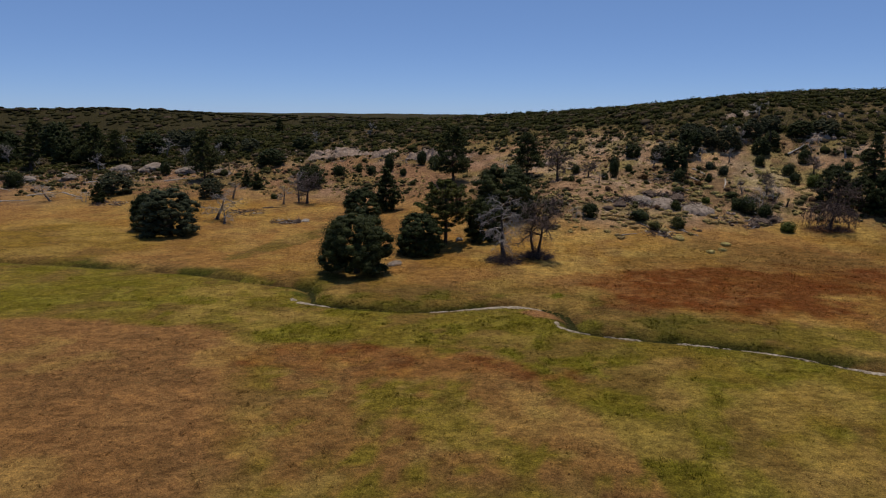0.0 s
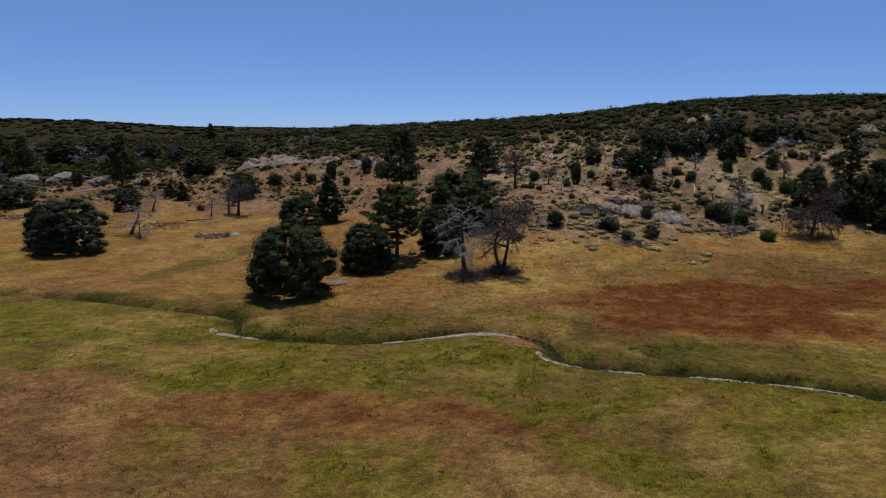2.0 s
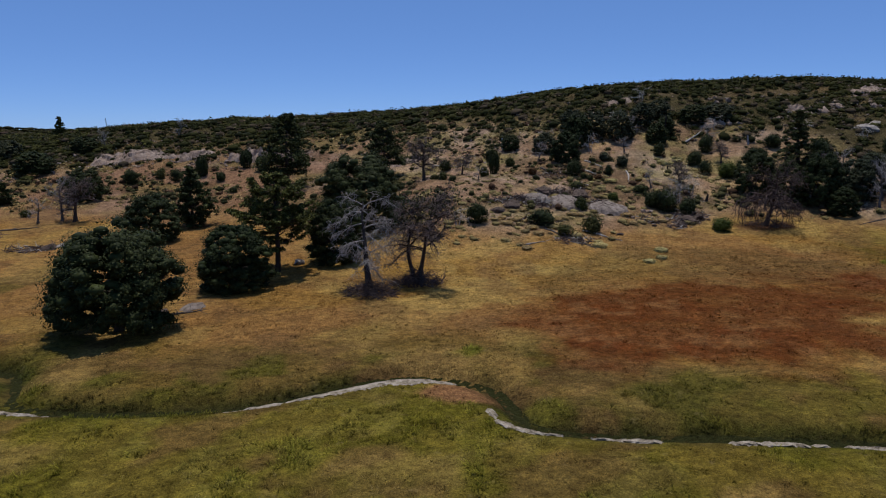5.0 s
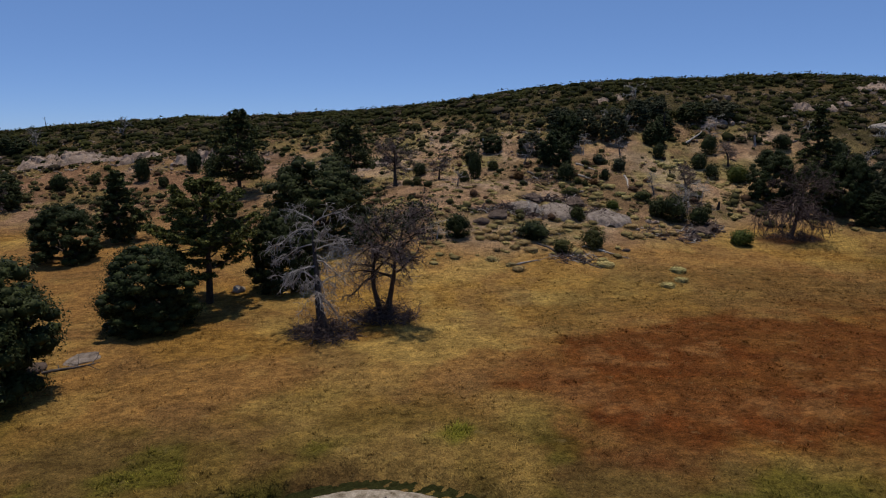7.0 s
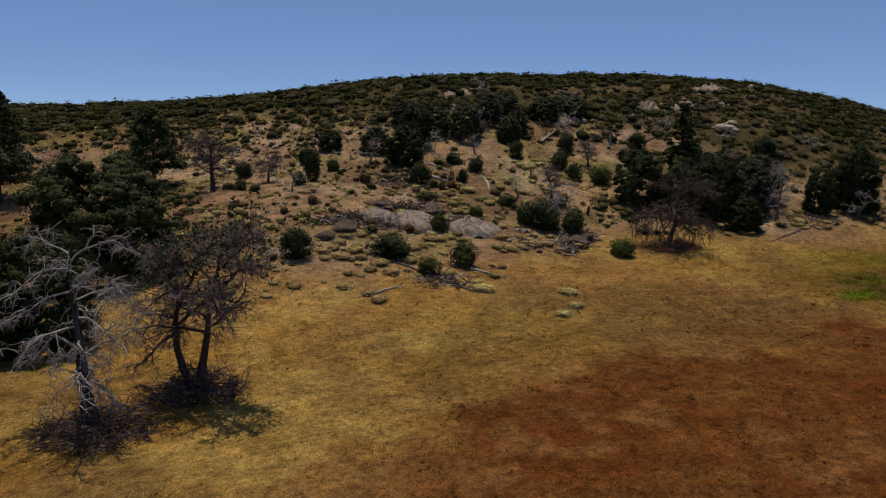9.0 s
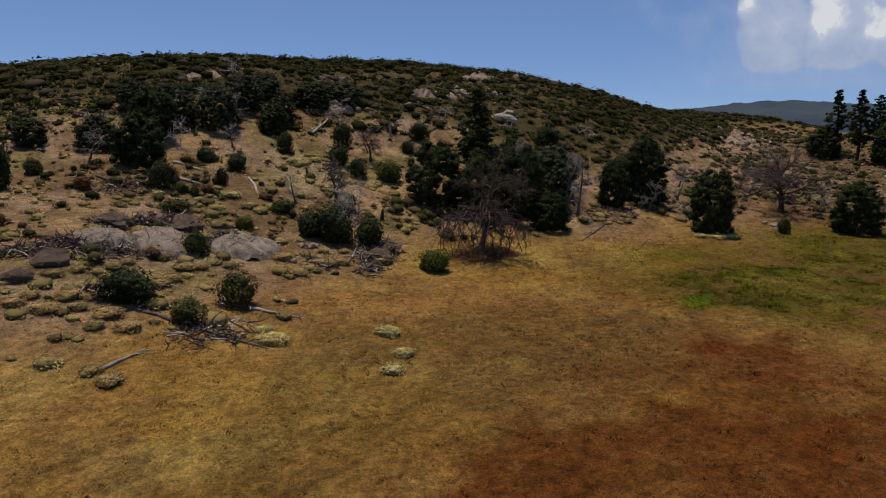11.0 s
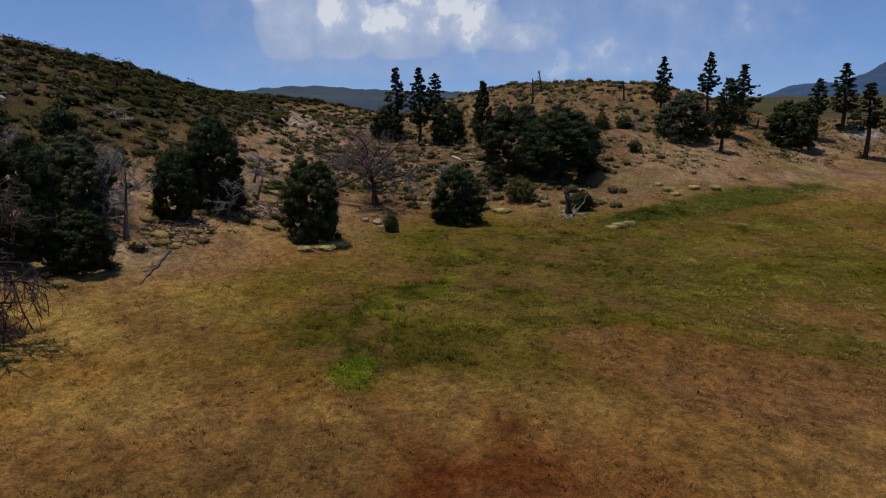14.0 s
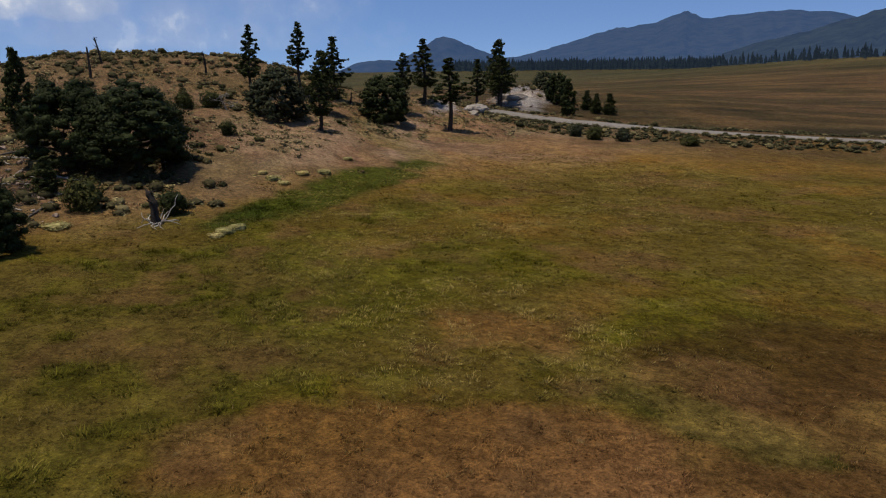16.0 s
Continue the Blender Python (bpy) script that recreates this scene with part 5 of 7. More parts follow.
log(32.0, 97.6, 34.9, 94.0, 0.12, label="long bleached log at the foot of the rocks", branches=3)
log(27.8, 98.6, 31.0, 91.6, 0.11, DEADWOOD, "long grey log bristling with bare branches", 22)
log(33.4, 106.6, 35.8, 105.2, 0.07, label="sprawling bleached branch on the granite slab", branches=14)
log(31.8, 108.0, 34.0, 107.2, 0.06, label="sprawling bleached branch on the granite slab", branches=12)
log(40.8, 102.6, 42.6, 102.0, 0.06, label="short bleached branch beside the slab", branches=3)
log(24.0, 93.4, 26.2, 94.3, 0.10, GREYLIMB, "broken grey branch lying in straw", 2)
log(43.5, 123.6, 44.9, 120.5, 0.15)
log(41.7, 119.7, 42.8, 117.2, 0.16)
log(46.9, 117.2, 45.4, 113.0, 0.14, label="pale barkless log lying down the slope")
log(61.7, 126.9, 65.6, 128.8, 0.17, label="bleached log propped on the hillside", lift=0.5)
log(36.1, 121.7, 37.2, 118.5, 0.14, DEADWOOD)
log(116.6, 81.5, 112.5, 78.5, 0.2, label="bleached log under the great oak", branches=4)
log(115.3, 80.5, 113.5, 75.5, 0.16, label="bleached log under the great oak", branches=3)
log(116.4, 77.2, 113.0, 80.4, 0.15, DEADWOOD, "grey log crossing another on the ground", 3, 0.6)
log(110.5, 76.5, 106.5, 73.0, 0.13, label="bleached log under the great oak", branches=2)
log(101.5, 75.6, 96.5, 77.5, 0.12, DEADWOOD, "grey log in low scrub", 4)
log(-7.2, 78.2, -4.6, 79.2, 0.09, DEADWOOD, "grey dead branch beside the lone oak", 4)
log(-30.5, 116.5, -26.5, 117.5, 0.10, DEADWOOD, label="bleached log on the straw slope", branches=5)
log(-33.0, 112.5, -30.5, 115.0, 0.09, DEADWOOD, label="bleached log on the straw slope", branches=4)
log(-70.0, 128.0, -64.0, 124.0, 0.13, branches=4)
log(-74.0, 124.0, -71.0, 128.5, 0.13, branches=3)
log(70.0, 95.6, 64.0, 94.6, 0.09, DEADWOOD, "thin grey log at the meadow's edge", 3)
log(23.0, 132.5, 26.5, 129.5, 0.15, label="grey log on the brown slope", branches=2)
log(75.0, 122.0, 79.0, 123.0, 0.14, DEADWOOD)

# ---- rocks ----
def slab(x, y, w, d, h, turn=0, seed=0, label="smooth grey granite slab in the dry slope"):
    """A bare granite slab: a low worn dome in the slope, split by a few weathered joints."""
    nu, nv = int(w * 9), int(d * 9)
    u, v = np.meshgrid(np.linspace(-1, 1, nu), np.linspace(-1, 1, nv))
    lx, ly = u * w / 2, v * d / 2
    r = np.hypot(u, v) + 0.9 * (fbm(lx, ly, 1.9, seed) - 0.5) + 0.25 * (vnoise(lx, ly, 0.5, seed + 1) - 0.5)
    joints = np.minimum(np.abs(np.sin(lx * 1.35 + ly * 0.75 + 1.5 * fbm(lx, ly, 2.2, seed + 2) + seed)), np.abs(np.sin(ly * 1.5 - lx * 0.35 + 1.8 * fbm(lx, ly, 2.6, seed + 3))) * 1.5)
    rise = h * (1 - smooth(r, 0.25, 1.0)) ** 0.7 - 0.14 * (1 - smooth(joints, 0.0, 0.12)) + 0.10 * (fbm(lx, ly, 0.8, seed + 4) - 0.5) + 0.16 * lattice(np.floor(lx * 0.43 + ly * 0.24 + 0.5 * seed), np.floor(ly * 0.48 - lx * 0.11), seed)
    c, sn = math.cos(radians(turn)), math.sin(radians(turn))
    px, py = x + lx * c - ly * sn, y + lx * sn + ly * c
    z = lie(px, py) + rise - 0.55 * smooth(r, 0.72, 1.05) - 0.05
    base = ground_z(x, y)
    q = (np.arange(nv - 1)[:, None] * nu + np.arange(nu - 1)[None]).ravel()
    ob = new("rock_slab", mesh_of("rock_slab", np.stack([px - x, py - y, z - base], -1).reshape(-1, 3), np.stack([q, q + 1, q + nu + 1, q + nu], 1), ROCK, flat=True))
    ob.location = (x, y, base)
    return tagged(ob, label, "rock", "rocks")


slab(34.5, 106.9, 6.2, 5.0, 0.34, -22, 15)
slab(38.3, 105.0, 4.9, 4.4, 0.34, -15, 16)
slab(30.8, 108.6, 4.2, 4.2, 0.44, 10, 17)
for x, y, w, d, h, k in ((36.6, 109.3, 3.4, 2.0, 1.2, 3), (32.8, 111.4, 2.8, 1.8, 1.0, 0), (26.8, 106.0, 2.4, 1.6, 1.0, 1), (24.6, 104.4, 1.8, 1.5, 0.8, 2),
                         (46.0, 100.4, 2.4, 1.8, 0.9, 3), (47.8, 101.2, 1.8, 1.4, 0.8, 1), (44.4, 99.0, 1.5, 1.1, 0.6, 0), (35.6, 96.2, 0.9, 0.5, 0.32, 2), (41.3, 99.3, 0.8, 0.6, 0.3, 1)):
    rock(x, y, w, d, h, k, DARKROCK, "dark lichened boulders in dry brush")
for x, y, w, d, h, k in ((89.2, 121.3, 3.6, 2.6, 1.2, 0), (91.6, 122.4, 2.2, 1.8, 0.9, 1), (144.5, 13.6, 5.4, 3.2, 1.6, 2), (147.5, 11.2, 4.2, 2.6, 1.2, 3), (141.0, 15.8, 3.0, 2.2, 0.9, 1), (160.5, -5.5, 4.4, 2.4, 1.2, 0), (164.0, -5.0, 5.0, 2.4, 1.3, 1), (168.0, -7.0, 4.0, 2.4, 1.1, 2)):
    rock(x, y, w, d, h, k, PALEROCK, "pale bare granite face on the slope", sink=0.4)
def crag(x, y, w, d, h, turn=0, seed=0, material=None, label="broken tan granite crag in the brushy slope"):
    """A broken rock face: jointed blocks of uneven height, steep in front, sinking into the slope behind."""
    nu, nv = int(w * 4), int(d * 4)
    u, v = np.meshgrid(np.linspace(-1, 1, nu), np.linspace(-1, 1, nv))
    lx, ly = u * w / 2, v * d / 2
    skew = 0.35 * (vnoise(lx, ly, 2.0, seed) - 0.5)
    blocks = 0.55 * lattice(np.floor(lx / 1.5 + ly * 0.25 + skew), np.floor(ly / 1.1 - lx * 0.15 + skew), seed) + 0.3 * lattice(np.floor(lx / 0.6 + skew * 2), np.floor(ly / 0.55 + lx * 0.2), seed + 3) + 0.15 * vnoise(lx, ly, 0.5, seed + 5)
    edge = (1 - smooth(np.abs(u) + 1.1 * (fbm(lx, ly, 2.5, seed + 8) - 0.5), 0.35, 0.95)) * smooth(v + 0.5 * (fbm(lx, ly, 2.0, seed + 9) - 0.5), -0.95, -0.45) * (1 - smooth(v, 0.45, 1.0))
    c, s = math.cos(radians(turn)), math.sin(radians(turn))
    px, py = x + lx * c - ly * s, y + lx * s + ly * c
    lean = 0.25 * (vnoise(lx, ly, 0.7, seed + 11) - 0.5)
    z = land(px, py) - 0.35 + edge * h * (0.15 + 1.0 * blocks) * (0.35 + 1.3 * fbm(lx, ly, 3.2, seed + 12))
    base = ground_z(x, y)
    verts = np.stack([px - x + lean, py - y + lean, z - base], -1).reshape(-1, 3)
    q = (np.arange(nv - 1)[:, None] * nu + np.arange(nu - 1)[None]).ravel()
    faces = np.stack([q, q + 1, q + nu + 1, q + nu], 1)
    ob = new("rock_crag", mesh_of("rock_crag", verts, faces, material or CRAG, flat=True))
    ob.location = (x, y, base)
    return tagged(ob, label, "rock", "rocks")


crag(-24.0, 160.0, 16, 8, 1.4, 5, 1)
crag(-4.5, 152.5, 10, 6, 1.9, -5, 2)
crag(2.5, 149.5, 8, 5, 2.0, -15, 3)
crag(-13.0, 157.0, 8, 4, 1.3, 8, 4)
crag(20.0, 140.0, 9, 4, 0.9, 0, 5, label="low broken granite ledge on the brushy slope")
crag(69.5, 132.0, 7, 4, 1.5, 10, 6, label="low broken granite ledge on the brushy slope")
crag(88.0, 131.5, 12, 5, 1.2, -8, 7, label="broken granite outcrop high on the hillside")
crag(104.0, 137.5, 10, 5, 1.1, 5, 8, label="broken granite outcrop high on the hillside")
crag(129.0, 103.5, 11, 6, 1.3, 15, 9, label="pale broken granite in the side valley")
crag(60.0, 146.0, 10, 4, 0.8, 0, 10, label="broken granite outcrop high on the hillside")
crag(31.5, 107.0, 5, 2.6, 0.8, 0, 11, DARKROCK, "dark broken rocks round the granite slab")
crag(38.0, 106.8, 5.5, 2.6, 0.9, 0, 12, DARKROCK, "dark broken rocks round the granite slab")
crag(-24.5, 106.0, 6.5, 2.4, 0.8, 0, 14, DARKROCK, "dark broken rocks and brush in straw")
rock(-21.2, 106.6, 1.8, 1.0, 0.5, 1, PALEROCK, "pale stone beside dark brush")
crag(46.0, 100.2, 4.4, 2.4, 0.7, 0, 13, DARKROCK, "dark broken rocks at the meadow's edge")
for x, y, w, d, h, k in ((-24, 158.5, 9.5, 4.0, 2.4, 0), (-5.0, 150.6, 6.5, 3.0, 2.6, 1), (2.5, 147.6, 5.0, 2.6, 2.0, 3), (-29.0, 162.0, 5.0, 3.0, 2.0, 1)):
    rng = np.random.default_rng(int(x * 7 + y * 3) + 900)
    for q in range(12):
        s = rng.uniform(0.12, 0.4)
        rock(x + rng.normal() * w * 0.4, y + rng.normal() * d * 0.4, w * 0.5 * s, d * 0.8 * s, h * 0.8 * s, int(rng.integers(4, 12)), CRAG, "tan granite blocks below a crag", sink=0.3)
for x, y, w, d, h, k in ((-62.0, 152.5, 8.0, 4.0, 2.2, 0), (-54.0, 150.0, 7.0, 3.6, 2.0, 2), (-69.0, 151.0, 6.0, 3.4, 1.8, 3), (-75.0, 140.0, 5.0, 3.0, 1.6, 1), (-82.0, 138.0, 4.5, 2.6, 1.4, 2),
                         (-46.0, 146.0, 4.4, 2.4, 1.4, 0)):
    rock(x, y, w, d, h, k, ROCK, "low grey granite ledge in dry grass", sink=0.45, laid=0.8)
for x, y, w, d, h, k in ((69.5, 132.0, 4.4, 2.4, 1.5, 1), (87.5, 131.8, 6.0, 3.0, 1.8, 2), (82.0, 130.0, 3.6, 2.2, 1.3, 0), (92.0, 133.5, 4.6, 2.4, 1.6, 3), (98.0, 130.0, 3.4, 2.0, 1.4, 1),
                         (104.0, 138.0, 4.4, 2.6, 1.6, 2), (110.0, 141.0, 3.4, 2.2, 1.4, 0), (116.0, 136.0, 3.0, 2.0, 1.2, 3), (128.5, 104.1, 5.6, 3.0, 2.0, 1), (133.0, 102.0, 4.0, 2.6, 1.6, 2),
                         (124.0, 100.5, 3.4, 2.2, 1.2, 3), (100.8, 98.9, 2.8, 2.0, 1.3, 0), (140.0, 108.0, 5.0, 3.0, 2.0, 1), (76.0, 141.0, 3.6, 2.0, 1.4, 3), (41.0, 113.5, 2.2, 1.4, 0.7, 2)):
    rng = np.random.default_rng(int(x * 7 + y))
    for q in range(9):
        s = rng.uniform(0.25, 0.6) * (1.3 if q == 0 else 1)
        rock(x + rng.normal() * w * 0.42, y + rng.normal() * d * 0.42, w * 0.55 * s, d * 0.8 * s, h * 0.9 * s, int(rng.integers(4, 12)), CRAG, "grey granite blocks piled among chaparral", sink=0.25)
for x, y, w, d, h, k in ((86.2, 85.6, 1.1, 0.8, 0.5, 5), (87.2, 84.8, 0.9, 0.7, 0.45, 6), (85.0, 84.9, 1.0, 0.7, 0.4, 7), (86.6, 86.6, 0.8, 0.6, 0.4, 8)):
    rock(x, y, w, d, h, k, PALEROCK, "small pale stones before the bare oak", sink=0.2)
rock(-5.6, 79.9, 2.3, 1.0, 0.5, 1, ROCK, "flat pale stone slab beside the lone oak", sink=0.4)
rock(-7.6, 78.9, 2.0, 1.0, 0.45, 2, DARKROCK, "dark flat stone in the oak's shade", sink=0.4)
rock(2.2, 92.4, 1.2, 0.9, 0.6, 2, PALEROCK, "pale boulder behind the open pine")

# ---- cushions of buckwheat that stand out in the grass ----
for x, y, h, w in ((36.8, 89.8, 0.5, 1.7), (35.4, 87.3, 0.42, 1.25), (33.4, 86.1, 0.45, 1.3), (31.5, 92.2, 0.5, 1.9), (31.9, 93.6, 0.4, 1.1), (76.2, 87.6, 0.4, 1.8), (77.6, 86.9, 0.4, 1.6), (75.0, 88.6, 0.4, 1.3), (89.7, 65.3, 0.5, 1.6),
                   (90.6, 64.2, 0.45, 1.5), (88.9, 66.0, 0.4, 1.2), (95.0, 75.4, 0.5, 2.2), (103.7, 58.1, 0.5, 1.6), (105.1, 55.1, 0.4, 1.5), (105.4, 52.8, 0.45, 1.7), (102.4, 57.6, 0.4, 1.4),
                   (105.7, 58.6, 0.35, 1.2), (110.8, 48.5, 0.35, 1.3)):
    mound(x, y, h, w)
# dry ones crowded round the granite spur, and a pale cluster above it
for x, y, w in ((24.3, 100.3, 1.7), (25.8, 101.3, 1.6), (25.7, 99.9, 1.2), (25.5, 97.6, 1.2), (26.5, 98.6, 1.7), (26.7, 96.8, 1.6), (23.7, 92.2, 1.3), (45.9, 99.7, 1.8), (44.7, 102.3, 1.1), (41.8, 100.9, 1.8),
                (43.0, 100.6, 1.4), (39.1, 100.2, 1.5), (39.9, 102.8, 1.8), (23.4, 101.4, 1.3), (24.4, 102.1, 1.2), (26.3, 104.3, 1.2), (27.6, 104.5, 1.0), (39.1, 109.4, 1.7), (37.2, 108.9, 1.0), (33.0, 102.9, 1.6),
                (33.9, 102.7, 1.2), (30.6, 101.2, 1.2), (31.4, 101.6, 1.5), (26.8, 100.8, 1.0), (40.4, 100.1, 1.0), (23.6, 93.4, 1.0), (29.4, 104.2, 1.3), (30.4, 104.6, 1.0), (35.6, 102.4, 1.1), (28.6, 103.0, 1.2)):
    mound(x, y, 0.26 + 0.14 * w, w, 1, "dry tan buckwheat cushion beside the granite spur")
for x, y, w in ((40.8, 112.1, 1.5), (43.0, 113.7, 1.7), (43.4, 111.6, 1.5), (43.4, 110.7, 1.0), (53.7, 120.1, 1.5), (53.9, 119.0, 1.5), (56.1, 119.7, 1.5), (56.7, 121.4, 1.1), (53.7, 121.2, 1.0), (54.6, 119.0, 1.2), (57.6, 121.3, 0.8), (40.3, 113.9, 1.0), (38.4, 116.3, 1.2)):
    mound(x, y, 0.25 + 0.15 * w, w, 0, "pale straw buckwheat cushion high on the slope")


# ---- brush, cushions, rubble and grass that nobody could count ----
def scatter(rng, n, x0, x1, y0, y1):
    return rng.uniform(x0, x1, n), rng.uniform(y0, y1, n)


def brush_field(name, x, y, w, h, per, leaf, colours, material, rng, label, category, core=0.40):
    """Many low shrubs in one mesh: each a dome of leaf sprays in its own shade."""
    z = land(x, y)
    n = len(x)
    p = rng.normal(size=(n, per, 3))
    p /= np.linalg.norm(p, axis=2)[..., None]
    p[..., 2] = np.abs(p[..., 2]) * 0.9 + 0.05
    p *= rng.uniform(0.35, 1.08, (n, per, 1)) ** 0.7
    gx, gy = (lie(x + 0.7, y) - lie(x - 0.7, y)) / 1.4, (lie(x, y + 0.7) - lie(x, y - 0.7)) / 1.4
    off = p * np.stack([w / 2, w / 2, h], 1)[:, None]
    off[..., 2] += off[..., 0] * gx[:, None] + off[..., 1] * gy[:, None]
    c = np.stack([x, y, z], 1)[:, None] + off
    size = np.repeat(leaf * (w / w.mean()) ** 0.6, per)[:, None]
    verts, faces = leaves(c.reshape(-1, 3), size, rng, p.reshape(-1, 3) * 0.55, 1.5, 0.85)
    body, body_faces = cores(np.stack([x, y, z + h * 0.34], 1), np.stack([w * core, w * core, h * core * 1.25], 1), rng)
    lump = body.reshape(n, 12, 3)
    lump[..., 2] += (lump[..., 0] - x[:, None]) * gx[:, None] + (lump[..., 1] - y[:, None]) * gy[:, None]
    pick = rng.random(n)[:, None]
    base = colours[0] * (1 - pick) + colours[1] * pick
    odd = rng.random(n)[:, None] < 0.16
    base = np.where(odd, colours[2], base)
    shade = base[:, None] * rng.uniform(0.45, 1.6, (n, per, 1))
    tint = np.repeat(shade.reshape(-1, 3), 3, axis=0)
    # inner lumps tinted darker: shade within each shrub put into colour
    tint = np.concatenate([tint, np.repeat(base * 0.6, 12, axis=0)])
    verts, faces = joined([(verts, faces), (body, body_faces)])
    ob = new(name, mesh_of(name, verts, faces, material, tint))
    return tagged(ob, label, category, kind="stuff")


def build_brush():
    rng = np.random.default_rng(71)
    x, y = scatter(rng, 60000, -125, 215, 96, 250)
    b = brushiness(x, y)
    open_soil = smooth(0.6 * fbm(x, y, 11, 74) + 0.4 * fbm(x, y, 4.5, 76), 0.40, 0.56)
    keep = rng.random(len(x)) < b * (0.36 + 0.64 * (y < 190)) * (0.34 + 0.66 * open_soil)
    x, y = x[keep], y[keep]
    near = (y < 152) & (x > -30)
    cols = np.array([(0.020, 0.023, 0.007), (0.058, 0.056, 0.014), (0.095, 0.070, 0.042)])
    for sel, per, leaf, lo, hi in ((near, 38, 0.17, 0.7, 2.2), (~near, 20, 0.27, 0.8, 2.8)):
        n = int(sel.sum())
        w = rng.uniform(lo, hi, n) * rng.uniform(0.6, 1.7, n)
        brush_field("chaparral", x[sel], y[sel], w, np.minimum(w * rng.uniform(0.20, 0.46, n), 1.4), per, leaf, cols, SCRUB, rng,
                    "olive and brown chaparral covering the upper slopes", "chaparral", 0.30)
    # the far ridges, in broad lumps
    x, y = scatter(rng, 7000, -430, 240, 245, 560)
    w = rng.uniform(2.5, 8, len(x))
    brush_field("far_chaparral", x, y, w, w * rng.uniform(0.14, 0.26, len(x)), 5, 0.7, cols * np.array([0.95, 0.85, 1.0]), SCRUB, rng, "dark chaparral on the far ridges", "chaparral", 0.46)
    # rough growth on the road's bank and over the knoll
    x, y = scatter(rng, 5000, 85, 190, -35, 110)
    d, side = line_distance(x, y, ROAD)
    bank = (d > 3.6) & (d < 9) & (side * 1.0 < 5) & (y < 30)
    knoll = (lie(x, y) > 8) & (x > 118)
    under = (x > 94) & (x < 122) & (y > 62) & (y < 100) & (lie(x, y) > 1.6)
    keep = (under & (rng.random(len(x)) < 0.55)) | (bank & (rng.random(len(x)) < 0.9)) | (knoll & (rng.random(len(x)) < 0.45 + 0.45 * smooth(lie(x, y), 12, 15)))
    x, y = x[keep], y[keep]
    w = rng.uniform(0.6, 1.8, len(x))
    brush_field("rough_scrub", x, y, w, w * rng.uniform(0.3, 0.55, len(x)), 40, 0.15, np.array([(0.050, 0.048, 0.022), (0.150, 0.122, 0.058), (0.28, 0.225, 0.105)]), SCRUB, rng,
                "rough olive and straw scrub on the knoll and roadside", "scrub")
    x, y = scatter(rng, 22000, 85, 175, -40, 32)
    d, side = line_distance(x, y, ROAD)
    keep = (d > 3.0) & (d < 7.5) & ((y - 4.5) * 0.80 + (x - 120) * -0.6 > -12) & (rng.random(len(x)) < 0.8)
    x, y = x[keep], y[keep]
    w = rng.uniform(0.3, 1.1, len(x))
    brush_field("verge_scrub", x, y, w, w * rng.uniform(0.2, 0.5, len(x)), 14, 0.14, np.array([(0.045, 0.047, 0.022), (0.110, 0.095, 0.046), (0.22, 0.18, 0.085)]), SCRUB, rng,
                "grey-green scrub along the road's verge", "scrub")
    # scattered shrubs lower down, where the soil shows
    x, y = scatter(rng, 44000, -120, 175, 30, 175)
    z = lie(x, y)
    clump = smooth(fbm(x, y, 13, 72), 0.42, 0.68)
    keep = (rng.random(len(x)) < (0.09 + 0.75 * clump + 0.2 * (x > 96)) * smooth(z, 1.8, 4.0) * (1 - 0.6 * patch(x, y, 36, 106, 20, 12, 8, 78, 0.6))) & (brushiness(x, y) < 0.6) & ((x < 112) | (y > 96) | (rng.random(len(x)) < 0.25)) & ((x < 85) | (y > 66) | (z > 4.5))
    x, y = x[keep], y[keep]
    olive = np.array([(0.036, 0.038, 0.014), (0.105, 0.092, 0.036), (0.105, 0.060, 0.034)])
    close = (y < 122) & (x > 15) & (x < 100)
    for sel, per, leaf in ((close, 48, 0.09), (~close, 20, 0.15)):
        w = rng.uniform(0.3, 1.2, int(sel.sum())) * rng.uniform(0.6, 1.9, int(sel.sum()))
        brush_field("low_shrubs", x[sel], y[sel], w, w * rng.uniform(0.22, 0.62, len(w)), per, leaf, olive, SCRUB, rng, "scattered olive and brown shrubs on the dry slope", "shrubs", 0.32)
    # straw-coloured cushions
    x, y = scatter(rng, 52000, -115, 170, 0, 165)
    z = lie(x, y)
    clump = smooth(fbm(x, y, 9, 73), 0.46, 0.68)
    spur = patch(x, y, 32, 103, 17, 11, 10, 75, 0.8) * smooth(z, 0.9, 1.6) + 0.75 * patch(x, y, 37, 115, 20, 9, 5, 77, 0.9)
    keep = (rng.random(len(x)) < np.maximum(0.42 * spur, (0.06 + 0.75 * clump + 0.45 * (x > 112)) * np.where(x > 106, smooth(z, 3.2, 5.5), smooth(z, 2.0, 3.2)))) & (brushiness(x, y) < 0.7)
    x, y = x[keep], y[keep]
    straw = np.array([(0.20, 0.150, 0.058), (0.40, 0.305, 0.120), (0.14, 0.095, 0.045)])
    close = (y < 118) & (x > 15) & (x < 100)
    east = x > 106
    grey = np.array([(0.13, 0.105, 0.052), (0.29, 0.235, 0.115), (0.09, 0.075, 0.040)])
    for sel, per, leaf, straw, core in ((close, 54, 0.080, straw, 0.36), (~close & ~east, 11, 0.17, straw, 0.2), (~close & east, 13, 0.16, grey, 0.18)):
        w = rng.uniform(0.35, 1.0, int(sel.sum())) * rng.uniform(0.7, 2.2, int(sel.sum()))
        brush_field("buckwheat", x[sel], y[sel], w, w * rng.uniform(0.13, 0.33, len(w)), per, leaf, straw, SCRUB, rng, "straw-coloured buckwheat cushions dotting the slopes", "buckwheat", core)


